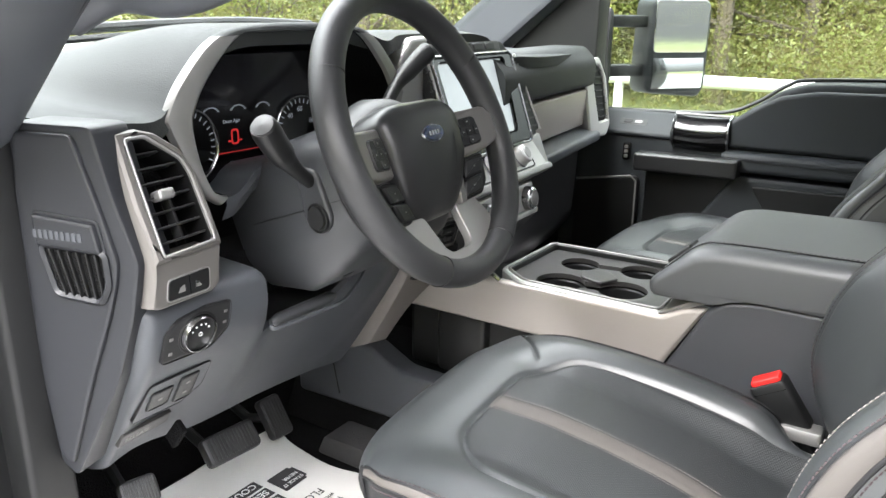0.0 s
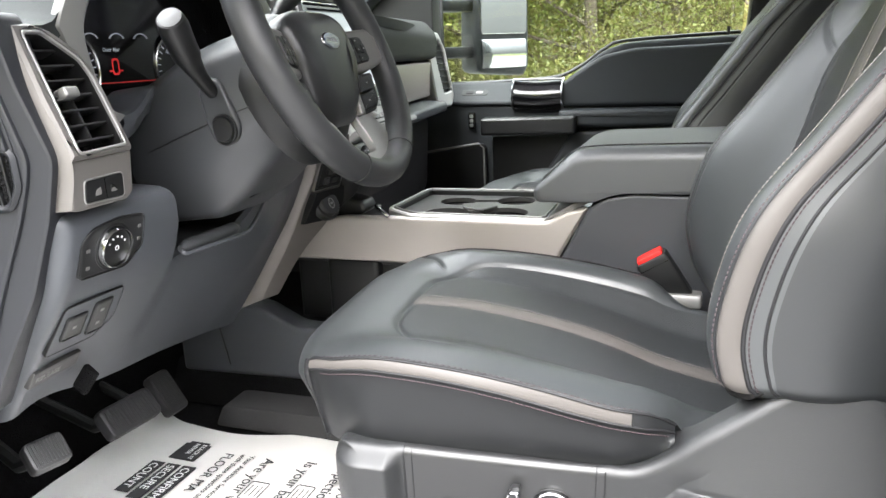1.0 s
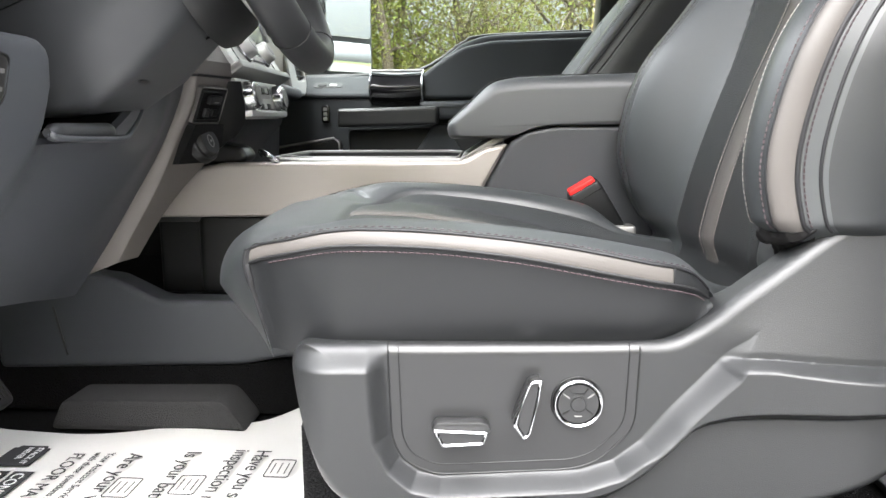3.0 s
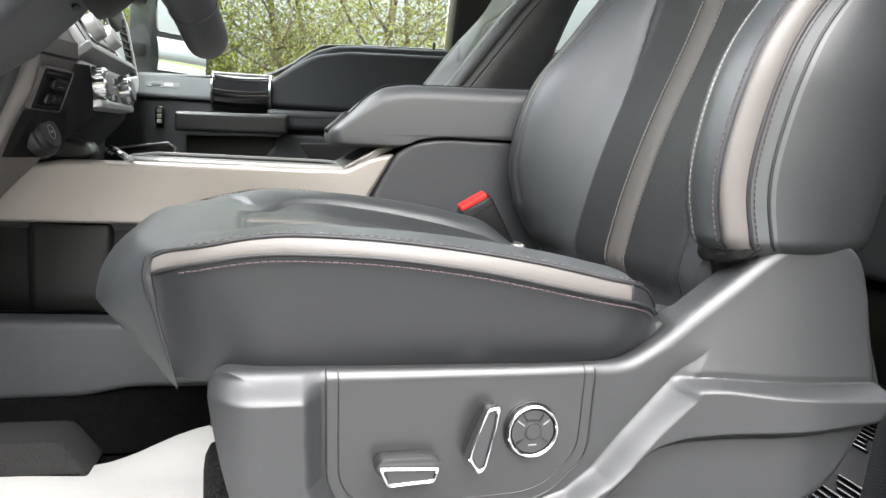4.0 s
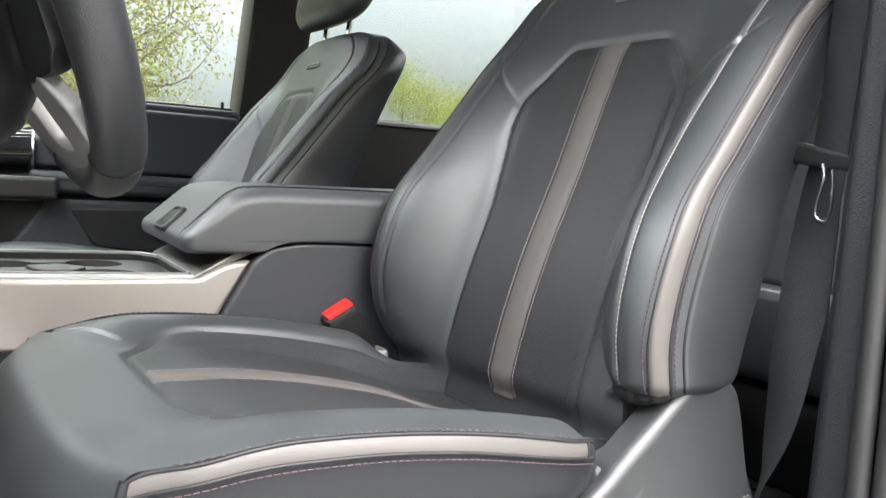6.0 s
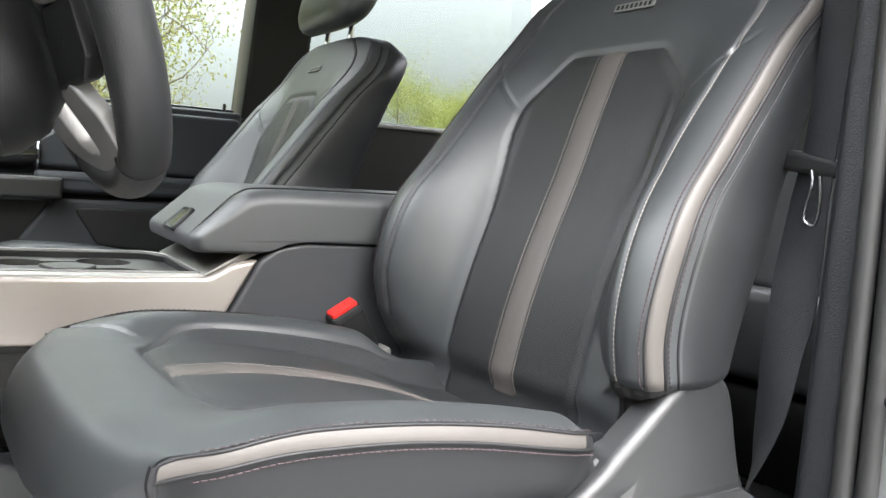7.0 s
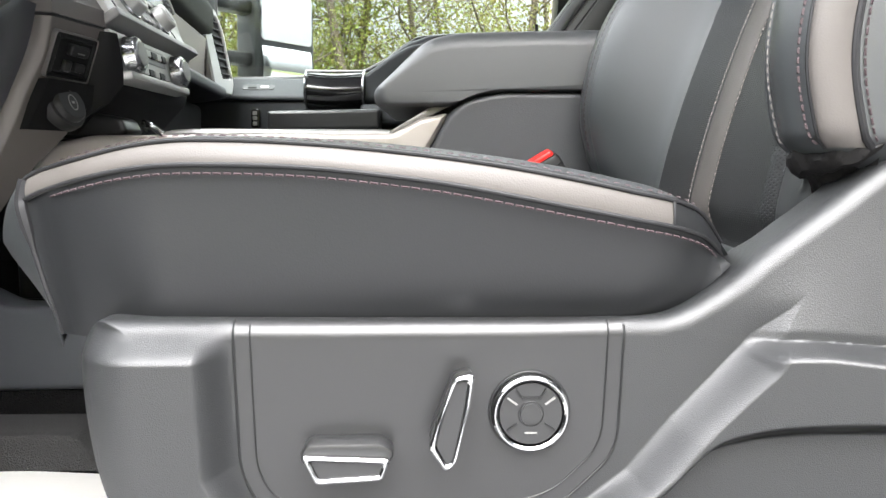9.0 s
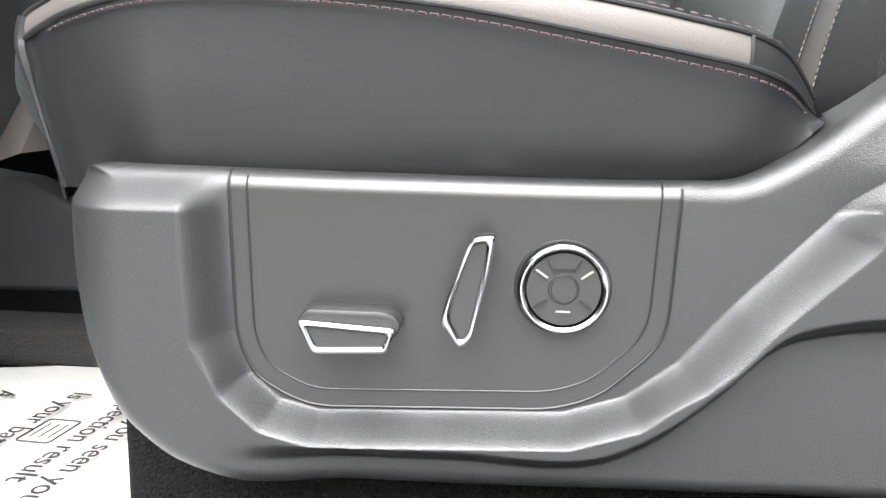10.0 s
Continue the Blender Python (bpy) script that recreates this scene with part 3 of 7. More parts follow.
    st.make("dark_stitching", THREAD_DARK, seat, "rows of plum-brown stitches", kind="stuff")
    # taupe bands and piping along the outer bolsters
    for side in (-1, 1):
        f = np.linspace(0, 1, 10)
        q, nn = corner_point(z2[:, None], side, 0.02 + 0.56 * f[None, :])
        lift = 0.0006 + 0.0016 * (1 - np.abs(2 * f - 1)**4)
        Shape(sx).grid(q + nn * lift[None, :, None]).make("bolster_band", TAUPE_LEATHER if side < 0 else LEATHER, seat, "taupe leather band along the bolster" if side < 0 else "black leather band along the bolster")
        a, _ = corner_point(z2, side, 0.0, 0.0004)
        Shape(sx).tube(a, 0.0011, 8).make("bolster_seam", PIPING, seat, "dark seam before the band")
        a, _ = corner_point(z2, side, 0.62, 0.0004)
        Shape(sx).tube(a, 0.0020, 8).make("bolster_piping", PIPING, seat, "thin black piping")
        a, _ = corner_point(z2, side, 0.98, 0.0002)
        Shape(sx).tube(a, 0.0014, 8).make("bolster_seam", PIPING, seat, "dark seam before the side panel")
        a, n1 = corner_point(z2, side, 0.76, 0.0008)
        Shape(sx).dashes(a, n1, 0.0036, 0.0012, 0.0048).make("side_stitching", THREAD_DARK, seat, "row of plum-brown stitches", kind="stuff")
    # slack leather tucked under the outer bolster
    t = np.linspace(0, 1, 40)
    roll = spline([(-0.165, -0.152, 0.3235), (-0.188, -0.1335, 0.3230), (-0.206, -0.1335, 0.3245), (-0.221, -0.142, 0.3275), (-0.229, -0.158, 0.3315)], 40)
    across = np.array([(0.0, 0.0070), (0.0024, 0.0035), (0.0036, -0.0005), (0.0030, -0.0045), (0.0002, -0.0080), (-0.0050, -0.0100), (-0.0110, -0.0100), (-0.0160, -0.0140), (-0.0200, -0.0240), (-0.0250, -0.0370), (-0.0310, -0.0520), (-0.0370, -0.0680)])
    out = roll - np.array([-0.170, -0.175, 0])
    out[:, 2] = 0
    out /= np.linalg.norm(out, axis=1, keepdims=True)
    crease = 0.0012 * np.sin(t[:, None] * 17 + np.arange(12)[None, :] * 1.3) + 0.0008 * np.sin(t[:, None] * 41 - np.arange(12)[None, :] * 0.9)
    fade = np.interp(t, [0, 0.1, 0.85, 1], [0.5, 1, 1, 0.3])[:, None]
    sheet = roll[:, None] + out[:, None] * ((across[None, :, 0] + crease) * fade)[..., None]
    sheet[..., 2] += (across[None, :, 1] + 0.6 * crease) * fade
    Shape(sx).grid(sheet).make("bolster_tuck", SLACK, seat, "slack black leather tucked under the bolster")
    Shape(sx).dashes(sheet[14, 6:] + out[14] * 0.0006, np.tile(out[14], (6, 1)), 0.0036, 0.0010, 0.0050).make("tuck_stitching", THREAD_DARK, seat, kind="stuff")
    # name badge near the top, drawn as plain bars on a bright plate
    z0 = 0.729
    c, n1 = back_point(0.0, z0, 0.001)
    bad = Shape(sx).prism(rpoly(rect(0.062, 0.011), 0.002), 0, 0.0018, axes(c, (1, 0, 0), np.cross(n1, (1, 0, 0)) * -1, n1), 0.0006)
    plate = bad.make("seat_badge", SATIN, seat, "small silver name plate")
    for k in range(8):
        Shape(sx).prism(rect(0.004, 0.006, -0.024 + 0.007 * k), 0.0018, 0.0022, axes(c, (1, 0, 0), np.cross(n1, (1, 0, 0)) * -1, n1)).make("bar", DARK, plate)
    # head restraint on two posts
    hr = Shape(sx)
    hz = np.linspace(-1, 1, 22)
    rows = []
    for t in hz:
        k = (1 - abs(t)**3.2)**0.5 if abs(t) < 1 else 0.02
        k = max(k, 0.05)
        qq = np.linspace(0, 2 * np.pi, 40, endpoint=False)
        ex = np.sign(np.cos(qq)) * np.abs(np.cos(qq))**0.6 * (0.132 - 0.02 * t) * (0.55 + 0.45 * k)
        ey = np.sign(np.sin(qq)) * np.abs(np.sin(qq))**0.75 * 0.052 * k
        rows.append(np.stack([ex, -0.372 - 0.03 * t + ey, np.full(40, 0.915 + 0.105 * t)], 1))
    hr.grid(np.array(rows), wrap=True, cap=True)
    head = hr.make("head_restraint", LEATHER, seat, "padded black leather head restraint")
    for x in (-0.06, 0.06):
        Shape(sx).tube([(x, -0.365, 0.765), (x, -0.372, 0.83)], 0.006, 12).make("post", CHROME, head, "chrome post")
        Shape(sx).lathe([(0.003, -0.002), (0.014, -0.002), (0.014, 0.004), (0.011, 0.007), (0.007, 0.007)], axes((x, -0.365, 0.780), (1, 0, 0), (0, 1, 0)), 18).make("post_collar", DARK, head)
    # cushion
    p = cushion_grid()
    drop = np.array([0, 0, -0.07]) * (np.arange(len(p)) < 198)[:, None, None]
    tuck = np.array([0.045, 0, 0]) * (np.arange(len(p)) < 198)[:, None, None]
    p = np.concatenate([np.maximum(p[:, :1] + drop + tuck + np.array([0.002, 0, 0]), [-9, -9, 0.224]), p, np.maximum(p[:, -1:] + drop - np.array([0.002, 0, 0]), [-9, -9, 0.224])], 1)
    cx, cy = (p[:-1, :-1, 0] + p[1:, 1:, 0]) / 2, (p[:-1, :-1, 1] + p[1:, 1:, 1]) / 2
    ins = (cushion_inset(cx, cy) > 0) & (np.arange(p.shape[0] - 1)[:, None] < 198)
    Shape(sx).grid(p, keep=~ins).make("cushion", LEATHER, seat, "smooth black leather seat cushion with a rolled front")
    for side in (-1, 1):
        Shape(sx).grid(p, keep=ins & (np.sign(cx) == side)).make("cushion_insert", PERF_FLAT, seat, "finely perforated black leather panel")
    y = np.linspace(-0.168, 0.2135, 90)
    w = np.linspace(-0.0145, 0.0145, 7)
    X, Y = np.meshgrid(w, y)
    q = np.stack([X, Y, cushion_top(X, Y) + (0.0005 + 0.0016 * (1 - (np.abs(w) / 0.0145)**4))[None, :]], 2)
    Shape(sx).grid(q).make("cushion_stripe", TAUPE_LEATHER, seat, "taupe leather stripe")
    st = Shape(sx)
    for xx in (-0.0175, 0.0175):
        a = np.stack([np.full_like(y, xx), y, cushion_top(np.full_like(y, xx), y) + 0.0006], 1)
        st.dashes(a, np.tile([0, 0, 1.0], (90, 1)), 0.0036, 0.0007, 0.0052)
    st.make("cushion_stitching", THREAD_GREY, seat, "rows of grey-brown stitches", kind="stuff")
    for side in (-1, 1):
        y = np.linspace(-0.090, 0.2755, 80)
        f = np.linspace(0, 1, 8)
        yt = np.clip(y, -0.0905, 0.2745)
        top = np.stack([band_x(yt, side, False), yt, herm(yt, STRIP_TOP)], 1)
        low = np.stack([band_x(y, side, True), y, herm(y, STRIP_LOW)], 1)
        fall = 0.007 * (1 - np.sqrt(np.maximum(1 - (np.clip(y - 0.260, 0, 0.016) / 0.016)**2, 0)))
        top[:, 2] -= fall
        low[:, 2] -= fall * 0.6
        q = top[:, None] + (low - top)[:, None] * f[None, :, None]
        q = q + (np.sin(f * math.pi)**0.5 * 0.0020)[None, :, None] * np.array([side * 0.75, 0, 0.65])
        Shape(sx).grid(q[:9, 1:]).make("band_end", SIDESKIN, seat, "black leather end of the band")
        Shape(sx).grid(q[8:, 1:]).make("cushion_band", TAUPE_LEATHER, seat, "taupe leather band round the cushion edge")
        Shape(sx).grid(q[:, :2] + np.array([side * 0.0006, 0, 0.0008])).make("cushion_edge", SIDESKIN, seat, "narrow black leather edge")
        Shape(sx).tube(q[8, 1:] + np.array([side * 0.0004, 0, 0.0004]), 0.0010, 6).make("cushion_seam", PIPING, seat)
        Shape(sx).tube(q[:, 1] + np.array([side * 0.0004, 0, 0.0004]), 0.0012, 8).make("cushion_piping", PIPING, seat)
        Shape(sx).dashes(q[4:-4, 0] + np.array([side * 0.0004, 0, 0.0016]), np.tile([side * 0.4, 0, 1.0], (72, 1)), 0.0036, 0.0010, 0.0058).make("edge_stitching", THREAD_DARK, seat, "row of plum-brown stitches", kind="stuff")
        Shape(sx).tube(low + np.array([side * 0.0004, 0, 0]), 0.0013, 8).make("cushion_seam", PIPING, seat)
        # side panel under the band
        k = np.linspace(0, 1, 22)
        zb = herm(y, [(-0.092, 0.270), (-0.080, 0.258), (-0.055, 0.243), (-0.03, 0.236), (0.23, 0.236), (0.25, 0.231), (0.2755, 0.229)])
        yb = y - 0.019 * sstep(0.15, 0.27, y)
        bot = np.stack([side * (0.204 + 0.010 * (side < 0) * sstep(0.26, 0.20, y)), yb, zb], 1)
        q = low[:, None] + (bot - low)[:, None] * k[None, :, None]
        swell = np.sin(k**1.7 * math.pi)[None, :] * (0.0055 * sstep(-0.09, -0.03, y) * sstep(0.275, 0.20, y))[:, None]
        q[..., 0] += side * swell
        wf = sstep(0.238, 0.270, y)[:, None]
        col_y, col_z = p[180:, 1, 1], p[180:, 1, 2]
        order = np.argsort(col_z)
        ye = np.interp(q[..., 2], col_z[order], col_y[order])
        q[..., 1] = q[..., 1] * (1 - wf) + np.where(wf > 0.999, ye, ye + (y[:, None] - 0.270)) * wf
        q[..., 0] = q[..., 0] * (1 - wf**3) + side * 0.1905 * wf**3
        s = Shape(sx).grid(q)
        s.make("cushion_side", SIDESKIN, seat, "plain black side panel, shade put into its colour")
        fr = q[-1]
        bead = np.concatenate([[top[-1] + np.array([0, -0.001, 0.001])], [(top[-1] + low[-1]) / 2], [low[-1]], fr[1:] + np.array([0, 0.0005, 0])])
        Shape(sx).tube(spline(bead, 60), np.interp(np.linspace(0, 1, 60), [0, 0.25, 0.4, 1], [0.0036, 0.0034, 0.0016, 0.0012]), 8).make("corner_piping", PIPING, seat)
    # pan under the cushion and its feet
    Shape(sx).box((0, 0.03, 0.20), (0.37, 0.40, 0.075), 0.02).make("seat_pan", DARK, seat)
    for x in (-0.16, 0.16):
        Shape(sx).box((x, 0.02, 0.085), (0.05, 0.44, 0.16), 0.01).make("seat_rail", CARPET, seat, "black seat rail cover")
    return seat


def dist_to_poly(y, z, poly):
    """Signed distance to a polygon, negative inside."""
    p = np.array(poly, float)
    best = np.full(y.shape, 9.0)
    inside = np.zeros(y.shape, bool)
    for i in range(len(p)):
        a, b = p[i - 1], p[i]
        e = b - a
        t = np.clip(((y - a[0]) * e[0] + (z - a[1]) * e[1]) / (e @ e), 0, 1)
        best = np.minimum(best, np.hypot(y - a[0] - t * e[0], z - a[1] - t * e[1]))
        cross = ((a[1] > z) != (b[1] > z)) & (y < (b[0] - a[0]) * (z - a[1]) / (b[1] - a[1] + 1e-12) + a[0])
        inside ^= cross
    return np.where(inside, -best, best)


RAMP = [(0.163, 0.262), (0.1605, 0.200), (0.1585, 0.172), (0.153, 0.153), (0.140, 0.1415), (0.122, 0.137), (0.014, 0.1415), (-0.012, 0.150), (-0.033, 0.1665), (-0.054, 0.192), (-0.088, 0.228), (-0.105, 0.262)]
CONTROL = [(0.163, 0.262), (0.160, 0.168), (0.152, 0.150), (0.128, 0.137), (0.018, 0.141), (-0.002, 0.148), (-0.029, 0.174), (-0.032, 0.262)]


def side_shield(seat):
    """The moulded cover on the seat's door side, with its control panel."""
    top = [(-0.264, 0.290), (-0.258, 0.313), (-0.245, 0.330), (-0.220, 0.341), (-0.195, 0.339), (-0.179, 0.333), (-0.134, 0.300), (-0.107, 0.280), (-0.078, 0.256), (-0.056, 0.2445), (-0.03, 0.243), (0.10, 0.2425), (0.216, 0.2435), (0.230, 0.2405), (0.236, 0.233)]
    bot = [(-0.264, 0.225), (-0.25, 0.200), (-0.224, 0.157), (-0.18, 0.129), (-0.124, 0.112), (0.0, 0.105), (0.126, 0.103), (0.165, 0.107), (0.195, 0.121), (0.215, 0.146), (0.228, 0.19), (0.236, 0.225)]
    ny, nz = 420, 290
    y1 = np.linspace(-0.264, 0.236, ny)
    t = np.linspace(0, 1, nz)
    lo, hi = herm(y1, bot), herm(y1, top)
    Y = np.repeat(y1[:, None], nz, 1)
    Z = lo[:, None] + (hi - lo)[:, None] * t[None, :]
    dp = dist_to_poly(Y, Z, RAMP)
    ledge = herm(Y, [(-0.27, 0.232), (-0.13, 0.238), (-0.06, 0.246), (-0.02, 0.30), (0.24, 0.30)])
    ramp = np.clip((dp - 0.001) / (0.0105 + 0.0045 * sstep(0.148, 0.172, Z)), 0, 1)
    ramp = np.maximum(ramp, sstep(0.226, 0.258, Z) * sstep(-0.050, -0.110, Y))
    proud = 0.018 + 0.024 * sstep(-0.07, -0.20, Y)
    step = sstep(0.0, 0.012, ledge - Z)
    slope = np.clip((hi[:, None] - Z) / np.maximum(hi[:, None] - ledge, 0.01), 0, 1)**1.3 * sstep(-0.055, -0.13, Y) * 0.42
    out = proud * (0.45 * ramp + 0.55 * sstep(0.0, 1.0, ramp)) * np.maximum(step, slope)
    out = out * (1 - 0.75 * sstep(0.225, 0.24, Z) * sstep(-0.05, 0.0, Y))
    curve = herm(Y, [(-0.27, 0.208), (-0.18, 0.200), (-0.12, 0.195), (-0.090, 0.1895), (-0.071, 0.182), (-0.051, 0.162), (-0.026, 0.1405), (0.0, 0.1275), (0.06, 0.1265), (0.126, 0.1255), (0.24, 0.125)])
    out = out - 0.012 * sstep(-0.001, 0.009, curve - Z) * sstep(0.165, 0.105, Y)
    edge = [(a, b) for a, b in zip(y1, hi)] + [(a, b) for a, b in zip(y1[::-1], lo[::-1])]
    de = np.maximum(-dist_to_poly(Y, Z, edge[::4] + edge[-1:]), 0)
    R = 0.0095
    k = np.clip(de, 0, R)
    roll = R - np.sqrt(np.maximum(R * R - (R - k)**2, 0))
    kf = np.clip(0.237 - Y, 0, 0.034)
    X = -0.228 - out + np.maximum(roll, 0.034 - np.sqrt(np.maximum(0.034**2 - (0.034 - kf)**2, 0)))
    p = np.stack([X, Y, Z], 2)
    s = Shape()
    cut = dist_to_poly((Y[1:, 1:] + Y[:-1, :-1]) / 2, (Z[1:, 1:] + Z[:-1, :-1]) / 2, CONTROL) < 0
    s.grid(p[:, ::-1], keep=~cut[:, ::-1])
    rim = np.concatenate([p[:, -1], p[::-1, 0]])
    back = rim.copy()
    back[:, 0] = -0.165 - 0.034 * sstep(-0.070, -0.110, rim[:, 1])
    inner = back - np.array([0, 0, 0.05]) * (rim[:, 2:3] > 0.23)
    s.grid(np.array([rim, back, inner]), wrap=True)
    shield = s.make("side_shield", PLASTIC, seat, "sculpted grained grey plastic side cover")

    Shape().grid(p[:, ::-1], keep=cut[:, ::-1]).make("control_panel", PANEL, shield, "smooth grey control panel")
    for shrink, rad in ((0.0, 0.0007), (0.008, 0.0005)):
        poly = rpoly(inset(CONTROL, shrink + 0.0005), 0.012, 4)
        k = [q for q in resample(poly, 150)]
        i0 = int(np.argmax([q[1] + (0.001 if q[0] > 0.1 else 0) for q in k]))
        k = [q for q in k[i0:] + k[:i0] if q[1] < 0.2425]
        half = [q for q in k]
        half.sort(key=lambda q: math.atan2(q[1] - 0.26, q[0] - 0.065))
        arc = [(-0.2282 + 0.0095 - math.sqrt(max(0.0095**2 - (0.0095 - min(max(0.2428 - q[1], 0), 0.0095))**2, 0)), q[0], q[1]) for q in half]
        arc = [(-0.185, arc[0][1], 0.2434), (-0.214, arc[0][1], 0.2432)] + arc + [(-0.214, arc[-1][1], 0.2432), (-0.185, arc[-1][1], 0.2434)]
        Shape().tube(arc, rad, 6).make("panel_seam", DARK, shield)
    # two levers and the round four-way switch
    for poly, tilt in ((rpoly([(0.131, 0.1785), (0.126, 0.1865), (0.089, 0.1865), (0.082, 0.181), (0.089, 0.1705), (0.120, 0.1675)], 0.004), 1),
                       (rpoly([(0.055, 0.219), (0.0455, 0.2205), (0.0475, 0.2065), (0.055, 0.176), (0.0595, 0.1725), (0.0675, 0.184), (0.0645, 0.195)], 0.003), 2)):
        fr = axes((-0.228, 0, 0), (0, 1, 0), (0, 0, 1), (-1, 0, 0))
        mid = poly.mean(0)
        face = np.array([(0.1279, 0.1818), (0.0857, 0.1795), (0.0893, 0.1691), (0.1211, 0.1675)]) if tilt == 1 else None
        small = mid + (poly - mid) * np.array([0.86, 0.72] if tilt == 1 else [0.70, 0.88])
        lever = Shape().prism(mid + (poly - mid) * 0.96, 0.0, 0.0145, fr, 0.002).make("lever" if tilt == 1 else "recline_lever", PANEL, shield, "grey seat lever with a bright rim")
        rim_o, rim_i = (rpoly(face, 0.0025), rpoly(inset(face, 0.0024), 0.0015)) if tilt == 1 else (poly, small)
        small = rim_i
        Shape().hoop(rim_o, rim_i, 0.010, 0.0185, fr, 0.0010, 80).make("lever_rim", CHROME, lever, "chrome rim")
        Shape().prism(small, 0.010, 0.0168, fr, 0.0004).make("lever_face", PANEL, lever)
    fr = axes((-0.228, 0.0165, 0.1965), (0, 1, 0), (0, 0, 1), (-1, 0, 0))
    knob = Shape().lathe([(0.002, 0.0055), (0.0155, 0.005), (0.0162, 0.003), (0.0165, 0.0)], fr, 48).make("lumbar_switch", PANEL, shield, "round four-way grey switch with a bright ring")
    Shape().hoop(circle(0.0192, 64), circle(0.0166, 64), 0.0, 0.0068, fr, 0.001, 64).make("switch_ring", CHROME, knob, "chrome ring")
    Shape().hoop(circle(0.0206, 64), circle(0.0193, 64), 0.0, 0.0012, fr, 0.0003, 64).make("switch_gap", DARK, knob)
    Shape().lathe([(0.0015, 0.0066), (0.0052, 0.0062), (0.0058, 0.0045)], fr, 32).make("switch_centre", PANEL, knob)
    Shape().hoop(circle(0.0066, 32), circle(0.0060, 32), 0.004, 0.0056, fr, 0.0002, 32).make("switch_groove", DARK, knob)
    for a, bright in ((35, 1), (145, 1), (60, 0), (120, 0), (215, 0), (325, 0)):
        d = np.array([math.cos(radians(a)), math.sin(radians(a))])
        e = np.array([-d[1], d[0]]) * 0.0004
        A, B = d * 0.0085, d * 0.0145
        Shape().prism([A - e, B - e, B + e, A + e], 0.0045, 0.0062, fr).make("switch_mark", SATIN if bright else DARK, knob)
    for a, b in (((-0.0045, 0.0085), (0.0045, 0.0085)), ((-0.003, -0.0095), (0.003, -0.0095))):
        Shape().prism(rect(b[0] - a[0], 0.0007, 0, a[1]), 0.0045, 0.0060, fr).make("switch_mark", DARK if a[1] > 0 else SATIN, knob)
    # black cloth skirt between shield and floor
    Shape().box((-0.185, -0.02, 0.065), (0.02, 0.42, 0.13), 0.006).make("seat_skirt", CARPET, seat, "black carpeted skirt under the seat")
    return shield


DRIVER = pose(0.029, 0, 0, 0, 0, 4)
seat = driver_like_seat("car_seat", DRIVER, 1, "black and taupe leather driver seat on a grey plastic base", True, "front seats")
side_shield(seat)
driver_like_seat("car_seat", pose(0.87, 0.080, -0.017), -1, "black and taupe leather passenger seat beside the console", False, "front seats")

# ---------------------------------------------------------------- cab shell


def slab(name, mat, label, parts, kind="structure", category="structure", r=0.006):
    s = Shape()
    for c, size in parts:
        s.box(c, size, r)
    return tagged(s.make(name, mat, None, label), category=category, kind=kind)


slab("floor", CARPET, "black carpeted cab floor", [((0.43, -0.1, -0.03), (1.70, 2.3, 0.05))], category="floor")
s = Shape()
s.prism([(0.80, -0.01), (1.02, 0.32), (1.06, 0.32), (1.06, -0.05), (0.80, -0.05)], -0.36, 1.22, YZ, 0.004)
s.box((0.43, 1.02, 0.48), (1.60, 0.04, 0.36), 0.004)
s.box((1.235, 0.86, 0.30), (0.07, 0.38, 0.70), 0.004)
tagged(s.make("wall_front", CARPET, None, "black carpeted toe board and bulkhead"), category="wall", kind="structure")
slab("underbody", RUBBER, "plain black underside of the cab", [((0.43, -0.1, -0.38), (1.40, 2.0, 0.64))], category="underbody")
slab("ceiling", LINER, "grey cloth headliner", [((0.43, -0.36, 1.18), (1.66, 1.74, 0.05))], category="ceiling", r=0.02)
slab("wall_rear", CARPET, "dark trimmed rear cab wall", [((0.43, -1.22, 0.30), (1.66, 0.04, 0.66)), ((-0.28, -1.22, 0.9), (0.2, 0.04, 0.54)), ((1.14, -1.22, 0.9), (0.2, 0.04, 0.54))], category="wall")
# passenger side: pillars round the door openings
s = Shape()
s.prism([(-0.20, 0.60), (-0.36, 0.60), (-0.40, 1.17), (-0.24, 1.17)], 1.24, 1.34, YZ, 0.012)
s.box((1.28, -0.28, 0.3), (0.09, 0.17, 0.64), 0.01)
tagged(s.make("pillar_middle", DARK, None, "dark trimmed pillar between the door windows"), category="pillar", kind="structure")
s = Shape()
s.prism([(1.02, 0.60), (0.88, 0.66), (0.30, 1.12), (0.34, 1.20), (0.46, 1.16), (1.06, 0.70)], 1.15, 1.30, YZ, 0.015)
tagged(s.make("pillar_front", DASH, None, "slate grey windscreen pillar trim"), category="pillar", kind="structure")
s = Shape()
s.prism([(0.66, 0.50), (0.60, 0.50), (0.60, 0.86), (0.70, 0.80), (0.92, 0.62), (0.92, 0.50)], 1.20, 1.27, YZ, 0.006)
tagged(s.make("door_sail", DARK, None, "black triangular trim ahead of the passenger window"), category="trim", kind="structure")
s = Shape()
s.prism([(0.68, 0.63), (0.585, 0.61), (0.14, 0.98), (0.15, 1.2), (0.27, 1.2), (0.68, 0.82)], -0.43, -0.325, YZ, 0.02)
tagged(s.make("pillar_left", DASH, None, "dark windscreen pillar trim beside the open door"), category="pillar", kind="structure")
s = Shape()
s.prism([(1.0, -0.02), (0.60, -0.02), (0.60, 0.64), (0.68, 0.70), (1.0, 0.66)], -0.50, -0.355, YZ, 0.012)
